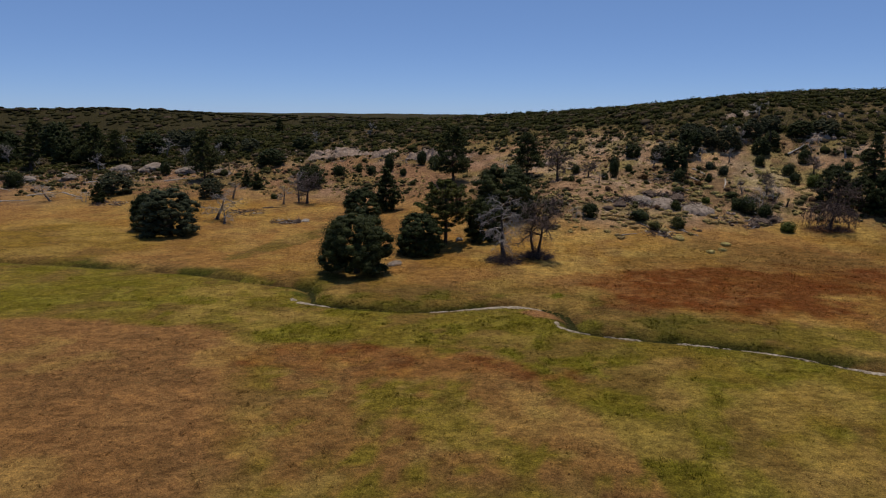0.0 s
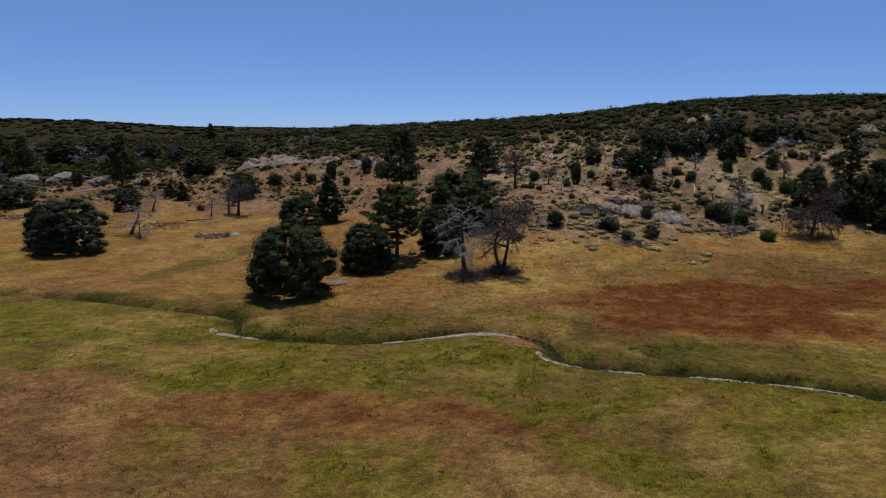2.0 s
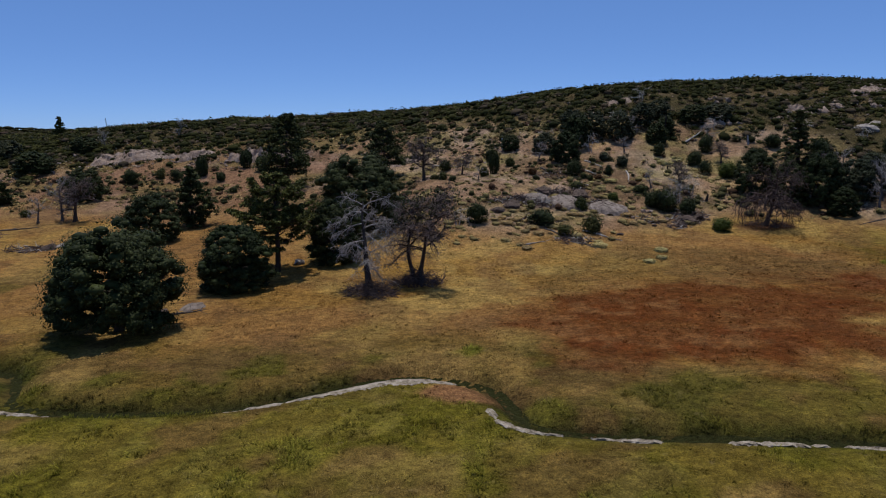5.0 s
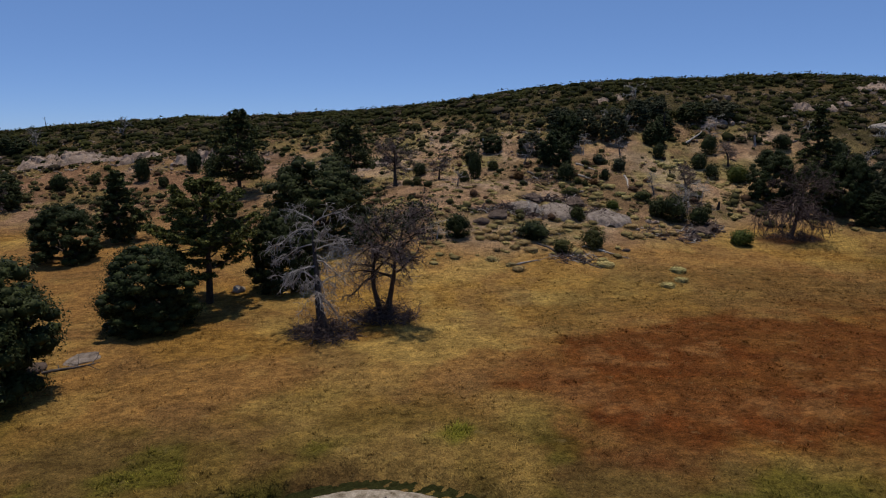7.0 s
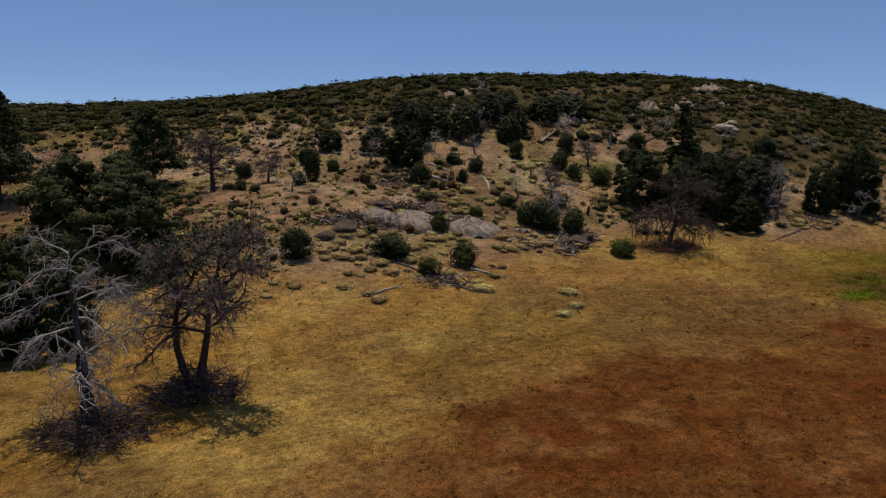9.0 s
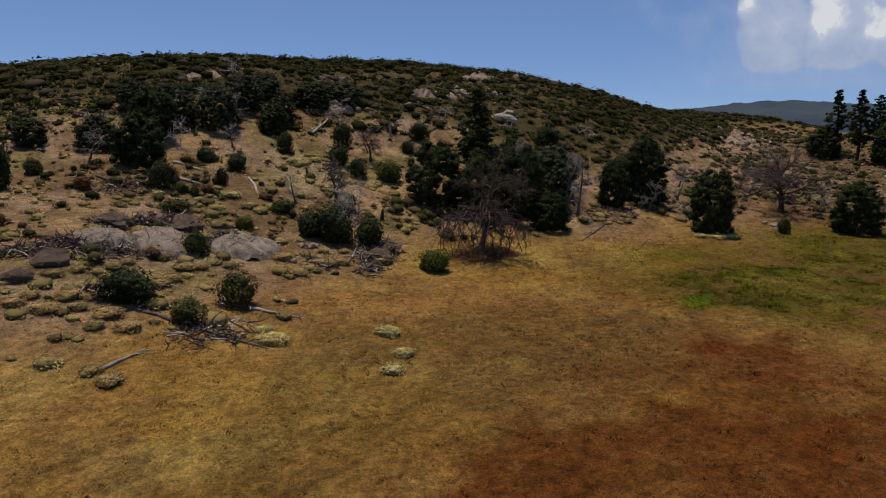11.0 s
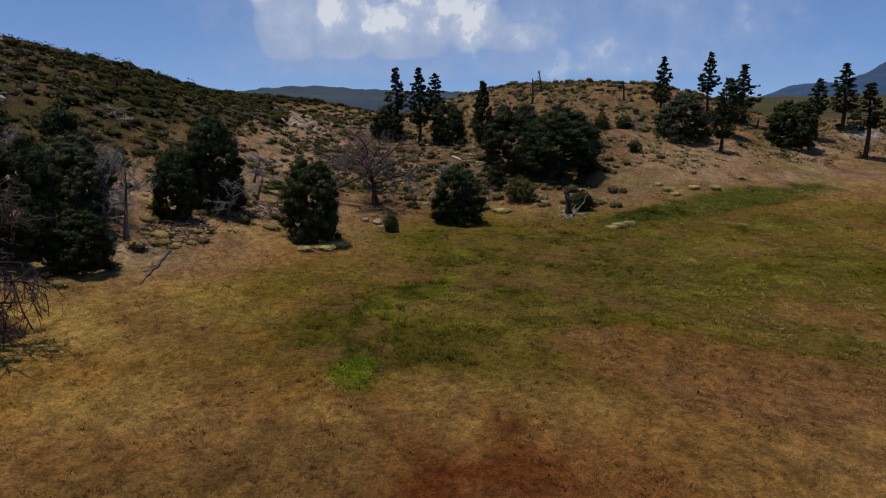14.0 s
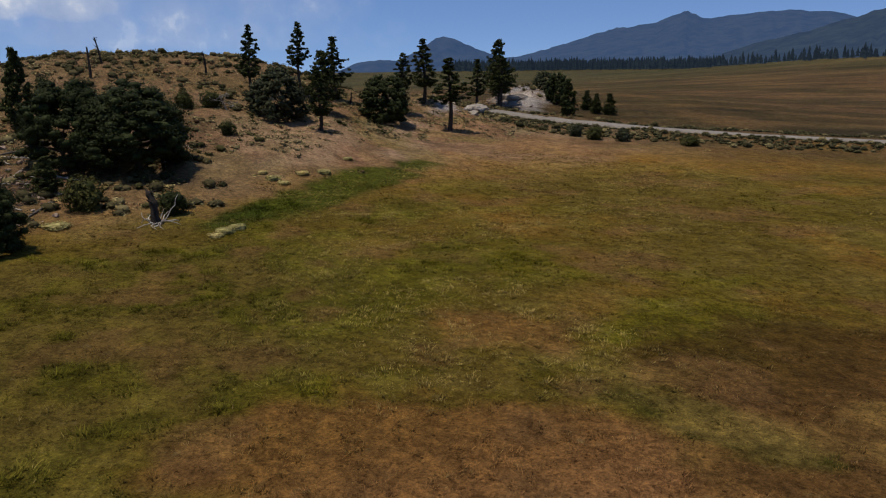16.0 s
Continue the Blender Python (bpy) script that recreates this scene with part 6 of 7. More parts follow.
def build_rubble():
    """Broken stone strewn round the outcrops."""
    rng = np.random.default_rng(81)
    xs, ys = [], []
    for cx, cy, r, n in ((35, 107.5, 5, 60), (46, 100, 2.5, 25), (-23, 162, 11, 260), (-4, 152, 8, 240), (-62, 150, 16, 520), (-78, 140, 13, 420), (-38, 158, 14, 260), (88, 131, 14, 200), (104, 137, 14, 150),
                         (130, 103, 12, 300), (120, 92, 14, 260), (108, 80, 10, 200), (164, -7, 8, 200), (146, 14, 6, 120), (55, 140, 18, 200), (40, 104, 3, 12), (28, 140, 14, 200)):
        a, q = rng.uniform(0, 2 * math.pi, n), r * np.sqrt(rng.random(n))
        xs.append(cx + np.cos(a) * q * 1.3)
        ys.append(cy + np.sin(a) * q * 0.8)
    x, y = np.concatenate(xs), np.concatenate(ys)
    z = land(x, y)
    n = len(x)
    s = rng.uniform(0.08, 0.30, n) * rng.uniform(0.6, 1.6, n)
    unit = np.array([(1, 0, 0), (0.2, 1, 0), (-1, 0.1, 0), (0, -1, 0), (0.6, 0.6, 0.75), (-0.6, 0.5, 0.8), (-0.5, -0.6, 0.7), (0.6, -0.55, 0.75), (0, 0, -0.6)])
    f = np.array([(0, 1, 4, 4), (1, 5, 4, 4), (1, 2, 5, 5), (2, 6, 5, 5), (2, 3, 6, 6), (3, 7, 6, 6), (3, 0, 7, 7), (0, 4, 7, 7)])[:, :3]
    top = np.array([(4, 5, 6), (4, 6, 7)])
    f = np.concatenate([f, top])
    a = rng.uniform(0, 2 * math.pi, n)
    u = unit[None] * (s[:, None, None] * rng.uniform(0.7, 1.3, (n, 9, 3)) * np.array([1, 0.8, 0.7]))
    c, sn = np.cos(a)[:, None], np.sin(a)[:, None]
    v = np.stack([x[:, None] + u[..., 0] * c - u[..., 1] * sn, y[:, None] + u[..., 0] * sn + u[..., 1] * c, z[:, None] + u[..., 2] + 0.02], -1).reshape(-1, 3)
    faces = (f[None] + (np.arange(n) * 9)[:, None, None]).reshape(-1, 3)
    ob = new("rubble", mesh_of("rubble", v, faces, CRAG, flat=True))
    return tagged(ob, "broken grey granite stones strewn round the outcrops", "stones", kind="stuff")


def build_heaps():
    """Heaps of dark fallen brush and broken stone on the spur and under the oaks."""
    rng = np.random.default_rng(83)
    dark, pale = [], []
    for cx, cy, r, n, up in ((30.6, 106.4, 2.0, 150, 0.5), (34.6, 107.4, 1.8, 140, 0.5), (38.2, 106.6, 2.4, 190, 0.6), (32.6, 111.4, 1.3, 130, 0.7), (34.6, 111.2, 1.5, 170, 0.6), (36.7, 110.8, 1.7, 190, 0.7), (32.6, 107.4, 0.9, 60, 0.5), (36.6, 106.0, 0.8, 50, 0.4), (28.5, 108.0, 1.6, 170, 0.7), (26.0, 107.8, 1.6, 150, 0.5), (47.6, 101.8, 2.2, 220, 0.6), (45.8, 100.6, 2.0, 130, 0.4), (43.6, 98.8, 1.2, 70, 0.3), (37.0, 118.5, 3.0, 170, 0.4),
                             (29.8, 94.6, 2.4, 130, 0.25), (28.5, 101.5, 2.4, 130, 0.4), (41.5, 101.0, 1.6, 80, 0.3), (50.5, 107.5, 2.0, 90, 0.3), (67.5, 100.0, 3.0, 160, 0.4), (74.0, 97.0, 3.4, 190, 0.5), (84.0, 94.0, 3.0, 150, 0.4), (88.5, 92.0, 3.4, 170, 0.4), (99.5, 80.0, 4.0, 190, 0.4),
                             (106.0, 77.5, 3.4, 170, 0.4), (-24.0, 106.0, 2.4, 120, 0.4), (-57, 119, 3.4, 150, 0.5), (-32, 113, 3.5, 120, 0.4), (112.5, 66.0, 3.5, 120, 0.4)):
        for q in range(n):
            a, rr = rng.uniform(0, 6.28), r * rng.random() ** 0.6
            x, y = cx + math.cos(a) * rr, cy + math.sin(a) * rr * 0.7
            base = (x, y, ground_z(x, y) + rng.uniform(0, up) * (1 - rr / r))
            line = wander(base, around(rng, rng.uniform(-0.15, 0.5)), rng.uniform(0.4, 1.3), 3, rng, 0.35, 0.12)
            (pale if rng.random() < 0.18 else dark).append(tube(line, np.linspace(rng.uniform(0.03, 0.075), 0.015, 4), 3))
    for name, lines, wood, label in (("brush_heaps", dark, BROWNTWIG, "heaps of dark fallen brush between rocks and shrubs"), ("dead_branches", pale, BLEACHED, "bleached fallen branches strewn over the slope")):
        v, f = joined(lines)
        tagged(new(name, mesh_of(name, v, f, wood)), label, "fallen branches", kind="stuff")


MEADOW_LINE = [(-6, 40), (2, 55), (10, 72), (30, 80), (58, 72), (80, 62), (100, 34)]


def blades(x, y, per, low, high, reach, half, rng):
    """Leaning pointed blades round each foot on the ground."""
    z = land(x, y)
    n = len(x)
    a = rng.uniform(0, 2 * math.pi, (n, per))
    lean = rng.uniform(0.2, 1.3, (n, per))
    wind = vnoise(x, y, 2.3, 93)[:, None] * 2 * math.pi * 1.5
    tall = rng.uniform(0.65, 1.25, (n, per)) * np.asarray(low + (high - low) * smooth(vnoise(x, y, 0.9, 94), 0.3, 0.75))[:, None]
    tip = np.stack([np.cos(a) * lean + 0.45 * np.cos(wind), np.sin(a) * lean + 0.45 * np.sin(wind), np.ones((n, per))], -1) * tall[..., None]
    foot = np.stack([x, y, z - 0.02], 1)[:, None] + np.stack([np.cos(a), np.sin(a), np.zeros((n, per))], -1) * (rng.uniform(0.05, 1.0, (n, per)) * np.asarray(reach).reshape(-1, 1))[..., None]
    thick = np.stack([-np.sin(a), np.cos(a), np.zeros((n, per))], -1) * rng.uniform(0.6, 1.3, (n, per, 1)) * half
    verts = np.stack([foot - thick, foot + thick, foot + tip], 2).reshape(-1, 3)
    faces = np.arange(n * per * 3).reshape(-1, 3)
    down = np.cross(verts[1::3] - verts[0::3], verts[2::3] - verts[0::3])[:, 2] < 0
    faces[down] = faces[down][:, ::-1]
    return verts, faces


def build_grass():
    """Fine grass and coarse tussocks over the meadow, thickest along its middle, coloured by what grows there and
    shaded towards the foot.
    """
    rng = np.random.default_rng(91)
    for name, count, per, label in (("meadow_grass", 150000, 4, "matted straw and green meadow grass"), ("sedge_tussocks", 330000, 11, "coarse green and straw tussocks in the meadow")):
        coarse = per > 6
        x, y = scatter(rng, count, -50, 118, 14, 100)
        off, _ = line_distance(x, y, MEADOW_LINE)
        d, side = line_distance(x, y, CREEK)
        thick = 1 - smooth(off, 8, 42)
        tuft = 0.5 * fbm(x, y, 1.3, 92) + 0.5 * vnoise(x, y, 0.5, 94)
        keep = (lie(x, y) + vnoise(x, y, 3, 98) < 2.9) & (d > 0.45) & ~((side > 0) & (d < 1.9) & ((x > 9) | (np.abs(x + 12) < 3))) & ~((d < 2.0) & (side > 0) & (np.abs(x - 4) < 5)) & (rng.random(len(x)) < 0.03 + 0.97 * thick)
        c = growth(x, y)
        if coarse:
            # sedge grows in drifts where the ground stays green; thin and low among straw
            fresh = smooth(c[:, 1] - 0.80 * c[:, 0], -0.012, 0.012)
            gold = smooth(x, 54, 62) * (1 - smooth(y, 60, 76)) * smooth(fbm(x, y, 7, 100), 0.40, 0.58)
            keep &= rng.random(len(x)) < (0.13 + 0.45 * np.maximum(fresh, 0.85 * gold)) * smooth(0.5 * fbm(x, y, 3.6, 99) + 0.5 * tuft, 0.24, 0.56)
        else:
            keep &= tuft > 0.36 + 0.1 * rng.random(len(x))
        x, y, thick, tuft, c = x[keep], y[keep], thick[keep], tuft[keep], c[keep]
        n = len(x)
        if coarse:
            fresh = fresh[keep]
            c = lay(c, (0.225, 0.165, 0.055), gold[keep] * rng.uniform(0.2, 0.9, n))
            lively = np.maximum(fresh, gold[keep])
            size = rng.uniform(0.6, 1.4, n) * (0.5 + 0.5 * lively) * (1 - 0.35 * gold[keep])
            c = c * (0.60 + 0.40 * lively)[:, None]
            verts, faces = blades(x, y, per, 0.09 * size, 0.21 * size, 0.24 * size, 0.024, rng)
            c = c * rng.uniform(0.65, 1.5, (n, 1)) * (1 + np.stack([0.10 * fresh, 0.14 * fresh, 0 * fresh], 1))
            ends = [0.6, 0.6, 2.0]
        else:
            verts, faces = blades(x, y, per, 0.035 * (0.5 + 0.5 * thick), 0.15 * (0.5 + 0.5 * thick), np.full(n, 0.13), 0.013, rng)
            c = c * (0.55 + 1.05 * smooth(tuft, 0.38, 0.62)[:, None]) * rng.uniform(0.8, 1.3, (n, 1))
            c = lay(c, (0.31, 0.23, 0.09), (rng.random(n) < 0.10) * 0.6)
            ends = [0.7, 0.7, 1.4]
        # feet darker and tips lighter: shade down in the sward, put into the tint
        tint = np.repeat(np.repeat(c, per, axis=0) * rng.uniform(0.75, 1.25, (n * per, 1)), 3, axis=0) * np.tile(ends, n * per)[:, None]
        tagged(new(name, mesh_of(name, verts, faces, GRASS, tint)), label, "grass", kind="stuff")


def strip(name, pts, widths, height, material, label, category, lift=0.015, ragged=0.25, broken=0.0):
    """A low ragged-edged strip laid along a line on the ground, sand or shaded creek bed, that the turf overgrows in
    places.
    """
    rng = np.random.default_rng(len(pts) * 7 + int(abs(pts[0][0]) * 10))
    line = np.array(rolling(pts, 6))
    run = np.concatenate([[0], np.cumsum(np.linalg.norm(np.diff(line, axis=0), axis=1))])
    s = np.linspace(0, run[-1], max(12, int(run[-1] / 0.14)))
    w = np.interp(s / run[-1], np.linspace(0, 1, len(widths)), widths)
    line = np.stack([np.interp(s, run, line[:, 0]), np.interp(s, run, line[:, 1])], 1)
    n = len(line)
    t = np.gradient(line, axis=0)
    t /= np.linalg.norm(t, axis=1)[:, None]
    nrm = np.stack([-t[:, 1], t[:, 0]], 1)
    seed = len(pts) * 3 + len(name)
    gone = broken * (1 - smooth(fbm(s, s * 0 + seed, 1.1, seed), 0.36, 0.50))
    rows = []
    for f, up in ((-1.2, -0.9), (-0.95, 0.1), (-0.6, 0.6), (-0.2, 1.0), (0.2, 0.9), (0.6, 0.6), (0.95, 0.1), (1.2, -0.9)):
        edge = 1 + ragged * (3.2 * (fbm(s + 40 * f, s * 0, 0.9, seed + (f > 0)) - 0.5) + 0.6 * rng.normal(size=n))
        p = line + nrm * (f * w * edge)[:, None] * 0.5
        bed = 0.05 * (fbm(p[:, 0], p[:, 1], 0.45, seed + 5) - 0.5)
        rows.append(np.concatenate([p, (land(p[:, 0], p[:, 1]) + lift + height * up + bed + rng.normal(size=n) * 0.012 - 0.16 * gone)[:, None]], 1))
    k = len(rows)
    verts = np.stack(rows, 1).reshape(-1, 3)
    faces = [(r * k + q, r * k + q + 1, (r + 1) * k + q + 1, (r + 1) * k + q) for r in range(n - 1) for q in range(k - 1)]
    ob = new(name, mesh_of(name, verts, faces, material, flat=True))
    return tagged(ob, label, category, kind="structure")


SANDBAR = grain_material("dry_sand", [(0.28, (0.11, 0.082, 0.050)), (0.48, (0.32, 0.26, 0.19)), (0.75, (0.55, 0.47, 0.38))], 2.6, 0.95, 0.7, 0.05)
# creek bed coloured near black for the shade below its bank
BED_SHADE = grain_material("creek_bed_shade", [(0.3, (0.016, 0.017, 0.004)), (0.7, (0.042, 0.042, 0.011))], 5.0, 1.0, 0.8, 0.06)


def beside(pts, off):
    """The line moved sideways, to its right where off is positive."""
    p = np.array(pts)
    t = np.gradient(p, axis=0)
    t /= np.linalg.norm(t, axis=1)[:, None]
    return [tuple(q) for q in p + np.stack([t[:, 1], -t[:, 0]], 1) * off]


build_brush()
build_rubble()
build_heaps()
build_grass()
strip("creek_bed", beside([p for p in CREEK if -48 < p[0] < 35], -0.1), (0.3, 0.35, 0.3, 0.4, 0.5, 0.35, 0.55, 0.45, 0.55, 0.4), 0.02, BED_SHADE, "bed of the winding creek, coloured dark with its bank's shade", "creek bed", 0.035, 0.1)
strip("sandbar_west", [(-14.3, 64.6), (-13.6, 63.4), (-11.6, 62.5), (-9.7, 61.9)], (0.4, 0.8, 0.6, 0.15), 0.05, SANDBAR, "pale dry sandbar on the creek's bank", "sandbar", 0.03, 0.3, 0.6)
strip("sandbar_middle", [(-2.6, 60.5), (0.5, 61.1), (3.4, 62.1), (5.6, 62.7), (7.3, 62.5), (9.2, 61.8)], (0.15, 0.5, 1.0, 1.5, 1.5, 0.45), 0.05, SANDBAR, "pale dry sandbar on the creek's bank", "sandbar", 0.03, 0.3, 0.6)
strip("sandbar_bend", [(9.8, 58.0), (9.8, 56.4), (10.5, 55.3), (12.0, 54.6)], (0.3, 0.6, 0.5, 0.12), 0.05, SANDBAR, "pale dry sandbar in the creek's bend", "sandbar", 0.03, 0.3, 0.5)
strip("sandbar_east", [(13.0, 54.1), (17.9, 52.4), (20.8, 51.8), (23.5, 50.9), (26.0, 49.5), (30.4, 46.3), (34, 44.6)], (0.10, 0.5, 0.3, 0.7, 0.9, 0.5, 0.9, 1.0, 0.7, 1.0, 0.9, 0.5), 0.07, SANDBAR, "thin pale sandbar on the creek's bank", "sandbar", 0.04, 0.36, 0.9)


# ---- the far valley: woods, mountains, cloud ----
def build_far_woods():
    """Dark belts of conifers across the far valley floor."""
    rng = np.random.default_rng(95)
    spots = []
    for k in range(1500):
        bearing = radians(rng.uniform(118.5, 139))
        d = rng.uniform(1000, 1260)
        spots.append((41 + math.sin(bearing) * d, 74 + math.cos(bearing) * d, rng.uniform(9, 17)))
    for k in range(420):
        bearing = radians(rng.uniform(136, 153))
        d = rng.uniform(560, 980)
        spots.append((41 + math.sin(bearing) * d, 74 + math.cos(bearing) * d, rng.uniform(4, 11)))
    s = np.array(spots)
    z = land(s[:, 0], s[:, 1])
    n, sides = len(s), 5
    ang = np.arange(sides) * 2 * math.pi / sides
    vs, fs = [], []
    for level, (z0, z1, r) in enumerate(((0.08, 0.55, 0.22), (0.34, 0.8, 0.17), (0.6, 1.0, 0.11))):
        ring = np.stack([np.cos(ang) * r, np.sin(ang) * r, np.full(sides, z0)], 1)
        unit = np.concatenate([ring, [(0, 0, z1)]])
        v = unit[None] * s[:, 2][:, None, None] * rng.uniform(0.8, 1.2, (n, sides + 1, 1)) + np.stack([s[:, 0], s[:, 1], z], 1)[:, None]
        f = np.array([(j, (j + 1) % sides, sides) for j in range(sides)])
        fs.append((f[None] + (np.arange(n) * (sides + 1))[:, None, None]).reshape(-1, 3) + level * n * (sides + 1))
        vs.append(v.reshape(-1, 3))
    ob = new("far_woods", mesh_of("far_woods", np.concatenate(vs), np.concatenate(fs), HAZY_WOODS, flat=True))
    return tagged(ob, "dark conifer woods along the far valley edge", "woods", kind="stuff")


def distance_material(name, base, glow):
    """Plain far backdrop: forested slopes, with a blue glow in place of the hazy air between."""
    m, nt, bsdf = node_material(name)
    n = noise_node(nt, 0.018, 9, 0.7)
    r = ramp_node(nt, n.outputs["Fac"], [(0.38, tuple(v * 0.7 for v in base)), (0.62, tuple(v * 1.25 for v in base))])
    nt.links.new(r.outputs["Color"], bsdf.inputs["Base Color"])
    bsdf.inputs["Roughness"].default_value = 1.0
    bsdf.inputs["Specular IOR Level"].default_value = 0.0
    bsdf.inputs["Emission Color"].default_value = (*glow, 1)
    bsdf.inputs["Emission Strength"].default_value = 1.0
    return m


# woods and ranges emit a little blue to stand for haze
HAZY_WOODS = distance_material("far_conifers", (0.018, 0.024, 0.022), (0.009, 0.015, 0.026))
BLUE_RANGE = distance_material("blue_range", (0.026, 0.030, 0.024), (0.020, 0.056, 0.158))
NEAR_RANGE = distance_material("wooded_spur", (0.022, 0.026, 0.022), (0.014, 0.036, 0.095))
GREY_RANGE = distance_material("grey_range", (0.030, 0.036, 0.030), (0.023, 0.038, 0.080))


def build_range(name, cx, cy, half_x, half_y, peaks, floor, material, label, n=110):
    """A far mountain: its own sheet of ridges, sunk into the plain at the edge."""
    x, y = np.meshgrid(np.linspace(cx - half_x, cx + half_x, n), np.linspace(cy - half_y, cy + half_y, n))
    z = np.zeros_like(x)
    for px, py, r, up, sharp in peaks:
        z = z + up * np.exp(-(np.hypot(x - px, y - py) / r) ** sharp)
    z = z * (0.90 + 0.20 * fbm(x, y, half_x * 0.14, 96)) + floor + half_x * 0.02 * (fbm(x, y, half_x * 0.05, 97) - 0.5)
    edge = np.maximum(np.abs(x - cx) / half_x, np.abs(y - cy) / half_y)
    z = z - smooth(edge, 0.8, 1.0) * 200
    i = (np.arange(n - 1)[:, None] * n + np.arange(n - 1)[None]).ravel()
    faces = np.stack([i, i + 1, i + n + 1, i + n], 1)
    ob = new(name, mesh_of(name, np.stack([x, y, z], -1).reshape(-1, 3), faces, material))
    return tagged(ob, label, "mountain", kind="structure")


def build_crest(name, crest, far, depth, material, label, nb=150, ns=26):
    """A long mountain: a crest by bearing and height angle, with gullied slopes falling towards the valley."""
    b = np.linspace(crest[0][0], crest[-1][0], nb)
    s = np.linspace(0, 1, ns)
    up = np.interp(b, [c[0] for c in crest], [c[1] for c in crest])
    bb, ss = np.meshgrid(b, s)
    gully = fbm(bb * 40, ss * 26, 22, 96) - 0.5
    r = far - depth * (1 - ss) + depth * 0.10 * gully * (1 - ss)
    x, y = 41 + r * np.sin(np.radians(bb)), 74 + r * np.cos(np.radians(bb))
    top = far * np.tan(np.radians(up)) + 0.004 * far * (fbm(b, b * 0, 0.6, 97) - 0.5)
    z = 10 + (top[None] - 10) * ss ** 1.15 * (1 - 0.5 * np.abs(gully) * (1 - ss))
    back = np.stack([x[-1] * 1.25, y[-1] * 1.25, np.full(nb, -20.0)], -1)[None]
    verts = np.concatenate([np.stack([x, y, z], -1), back]).reshape(-1, 3)
    i = (np.arange(ns)[:, None] * nb + np.arange(nb - 1)[None]).ravel()
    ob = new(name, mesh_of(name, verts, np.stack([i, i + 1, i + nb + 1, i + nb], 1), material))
    return tagged(ob, label, "mountain", kind="structure")


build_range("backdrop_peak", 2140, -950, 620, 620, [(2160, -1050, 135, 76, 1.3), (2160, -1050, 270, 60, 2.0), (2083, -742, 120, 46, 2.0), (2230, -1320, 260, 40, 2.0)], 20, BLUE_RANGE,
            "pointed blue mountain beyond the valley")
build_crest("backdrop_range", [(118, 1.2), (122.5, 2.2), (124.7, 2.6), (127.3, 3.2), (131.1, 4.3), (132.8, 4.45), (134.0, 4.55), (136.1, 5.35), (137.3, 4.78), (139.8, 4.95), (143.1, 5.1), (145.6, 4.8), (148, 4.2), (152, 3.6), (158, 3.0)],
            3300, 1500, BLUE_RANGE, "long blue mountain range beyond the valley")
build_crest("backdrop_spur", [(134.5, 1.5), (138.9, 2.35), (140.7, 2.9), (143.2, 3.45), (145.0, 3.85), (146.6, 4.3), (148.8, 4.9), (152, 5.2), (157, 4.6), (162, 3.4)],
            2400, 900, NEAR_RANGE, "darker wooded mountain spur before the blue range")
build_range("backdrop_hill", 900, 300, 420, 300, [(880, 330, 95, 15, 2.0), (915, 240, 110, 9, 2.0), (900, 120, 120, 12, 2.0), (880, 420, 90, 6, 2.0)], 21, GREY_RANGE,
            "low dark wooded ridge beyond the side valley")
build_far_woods()


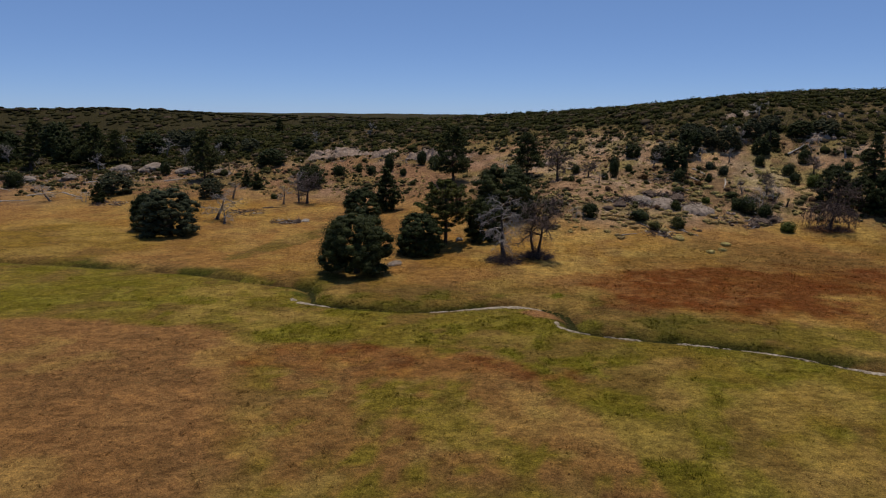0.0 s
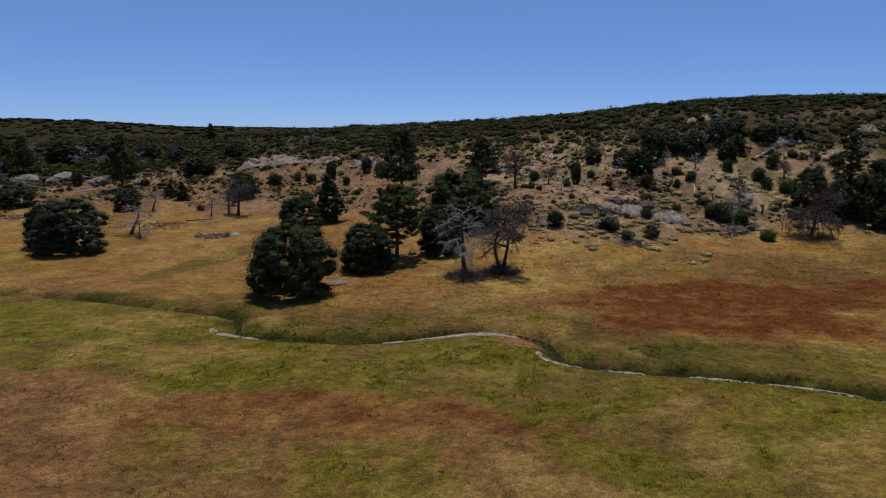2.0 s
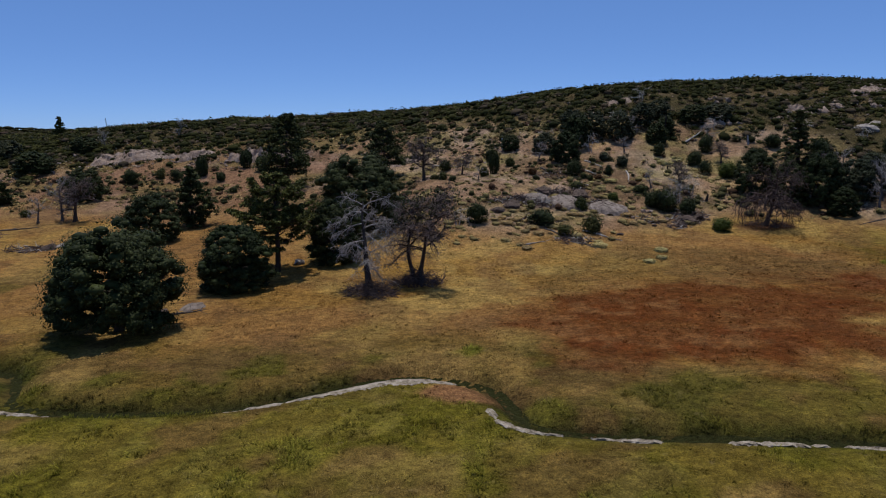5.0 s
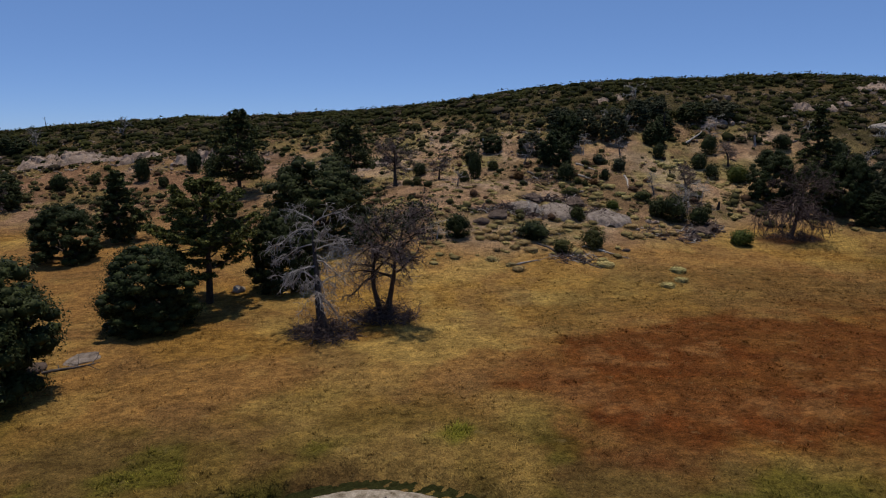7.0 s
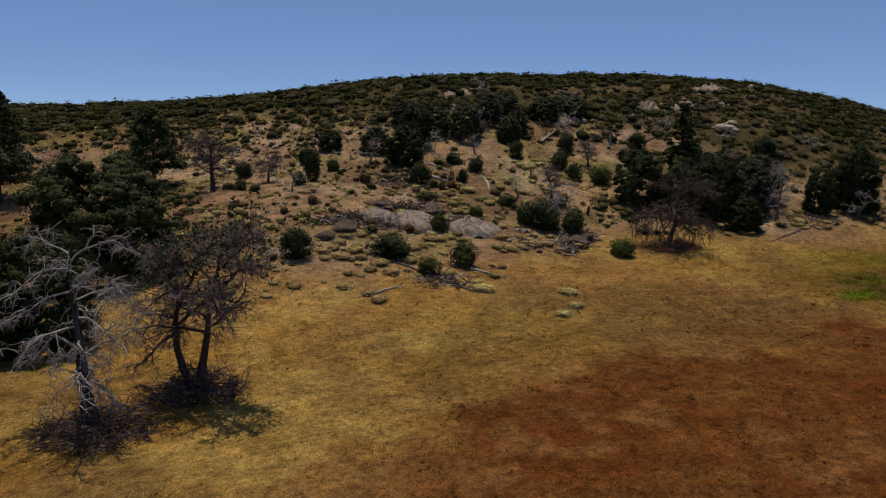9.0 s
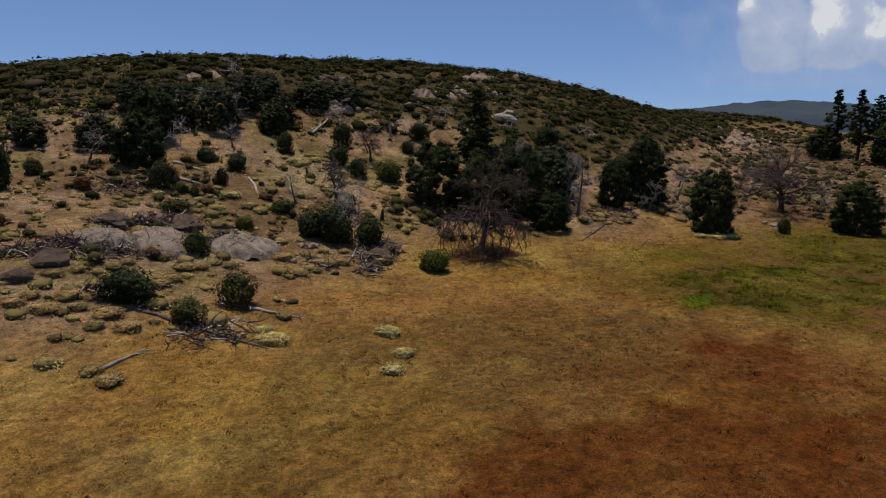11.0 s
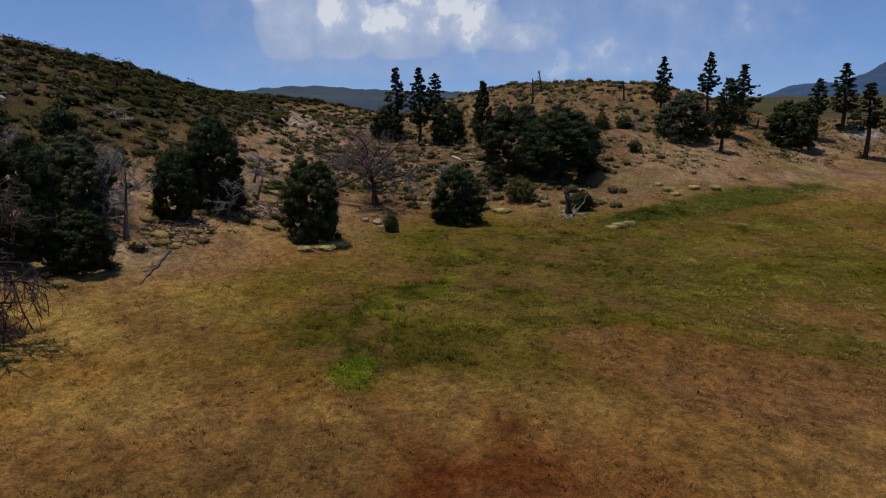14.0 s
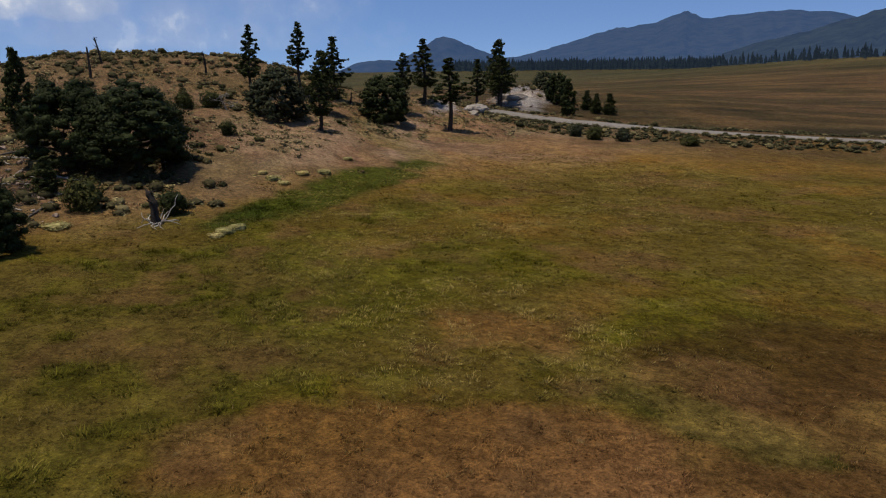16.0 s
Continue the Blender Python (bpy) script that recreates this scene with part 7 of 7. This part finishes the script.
def build_cloud():
    """A far bank of fair-weather cloud, as part of the sky's backdrop."""
    m = bpy.data.materials.new("cloud")
    m.use_nodes = True
    nt = m.node_tree
    nt.nodes.clear()
    out = nt.nodes.new("ShaderNodeOutputMaterial")
    tc = nt.nodes.new("ShaderNodeTexCoord")
    n1, n2 = nt.nodes.new("ShaderNodeTexNoise"), nt.nodes.new("ShaderNodeTexNoise")
    for n, s, d in ((n1, 0.0040, 9), (n2, 0.0060, 9)):
        n.inputs["Scale"].default_value, n.inputs["Detail"].default_value, n.inputs["Roughness"].default_value = s, d, 0.55
        nt.links.new(tc.outputs["Object"], n.inputs["Vector"])
    at = nt.nodes.new("ShaderNodeAttribute")
    at.attribute_name = "tint"
    sep = nt.nodes.new("ShaderNodeSeparateColor")
    nt.links.new(at.outputs["Color"], sep.inputs[0])
    def sums(a, factor, base):
        q = nt.nodes.new("ShaderNodeMath")
        q.operation = "MULTIPLY_ADD"
        nt.links.new(a, q.inputs[0])
        q.inputs[1].default_value = factor
        nt.links.new(base, q.inputs[2])
        return q.outputs[0]

    def window(a, lo, hi, top=1.0):
        q = nt.nodes.new("ShaderNodeMapRange")
        q.interpolation_type = "SMOOTHSTEP"
        q.inputs[1].default_value, q.inputs[2].default_value, q.inputs[4].default_value = lo, hi, top
        nt.links.new(a, q.inputs[0])
        return q.outputs[0]

    solid = window(sums(n1.outputs["Fac"], 0.75, sep.outputs[0]), 0.52, 0.98, 0.95)
    veil = window(sums(n1.outputs["Fac"], 0.7, sep.outputs[2]), 0.50, 1.15, 0.62)
    cover = nt.nodes.new("ShaderNodeMath")
    cover.operation = "MAXIMUM"
    nt.links.new(solid, cover.inputs[0])
    nt.links.new(veil, cover.inputs[1])
    lit = sums(n2.outputs["Fac"], 1.6, sep.outputs[1])
    col = ramp_node(nt, lit, [(0.45, (0.40, 0.50, 0.73)), (0.80, (0.50, 0.59, 0.80)), (0.92, (0.62, 0.69, 0.85)), (1.0, (0.84, 0.88, 0.96))])
    em, tr, mx = nt.nodes.new("ShaderNodeEmission"), nt.nodes.new("ShaderNodeBsdfTransparent"), nt.nodes.new("ShaderNodeMixShader")
    nt.links.new(col.outputs["Color"], em.inputs["Color"])
    em.inputs["Strength"].default_value = 1.0
    nt.links.new(cover.outputs[0], mx.inputs[0])
    nt.links.new(tr.outputs[0], mx.inputs[1])
    nt.links.new(em.outputs[0], mx.inputs[2])
    nt.links.new(mx.outputs[0], out.inputs["Surface"])
    # a curved sheet 4 km off, over bearings from 52 to 126 degrees
    nb, ne = 150, 64
    b, e = np.meshgrid(np.linspace(52, 126, nb), np.linspace(1.6, 16.5, ne))
    br, er = np.radians(b), np.radians(e)
    v = np.stack([30 + 4100 * np.sin(br), 74 + 4100 * np.cos(br), 11 + 4100 * np.tan(er)], -1).reshape(-1, 3)
    i = (np.arange(ne - 1)[:, None] * nb + np.arange(nb - 1)[None]).ravel()
    faces = np.stack([i, i + 1, i + nb + 1, i + nb], 1)
    # a flat-based bank that thins out to the south-east, with sunlit heads and a veil of haze below
    body = np.zeros_like(b)
    for pb, pe, rb, re in ((73.4, 6.6, 2.9, 3.6), (72.0, 8.8, 1.5, 1.7), (77.5, 6.6, 3.2, 3.2), (77.2, 9.4, 2.1, 1.9), (82.5, 6.2, 4.0, 2.9), (83.8, 9.2, 2.7, 2.6), (87.6, 7.0, 3.4, 2.8), (88.5, 10.0, 4.0, 2.0), (91.5, 5.8, 4.2, 1.5)):
        body = np.maximum(body, 1 - ((b - pb) / rb) ** 2 - ((e - pe) / re) ** 2)
    body = np.clip(body, 0, 1) ** 0.6 * smooth(e, 3.4, 4.6) * (1 - 0.45 * smooth(b, 86, 94)) * 0.85
    veil = smooth(b, 54, 78) * (1 - smooth(b, 100, 124)) * (1 - 0.35 * smooth(e, 8, 13)) * smooth(e, 1.7, 3.4) * 0.52
    light = 0.36 * smooth(e, 4.8, 6.8) * smooth(b, 75.0, 76.2) * (1 - smooth(b, 87, 92)) + 0.55 * np.exp(-((b - 71.3) / 0.9) ** 2 - ((e - 8.9) / 1.2) ** 2)
    light = light * (0.75 + 0.25 * smooth(e, 6, 8.5)) + 0.16 * smooth(b, 86, 95) + 0.06 * smooth(e, 4.5, 7) - 0.24
    tint = np.stack([body, light, veil], -1).reshape(-1, 3)
    ob = new("backdrop_cloud", mesh_of("backdrop_cloud", v, faces, m, tint))
    return tagged(ob, "bank of white and grey fair-weather cloud", "cloud", kind="structure")


build_cloud()
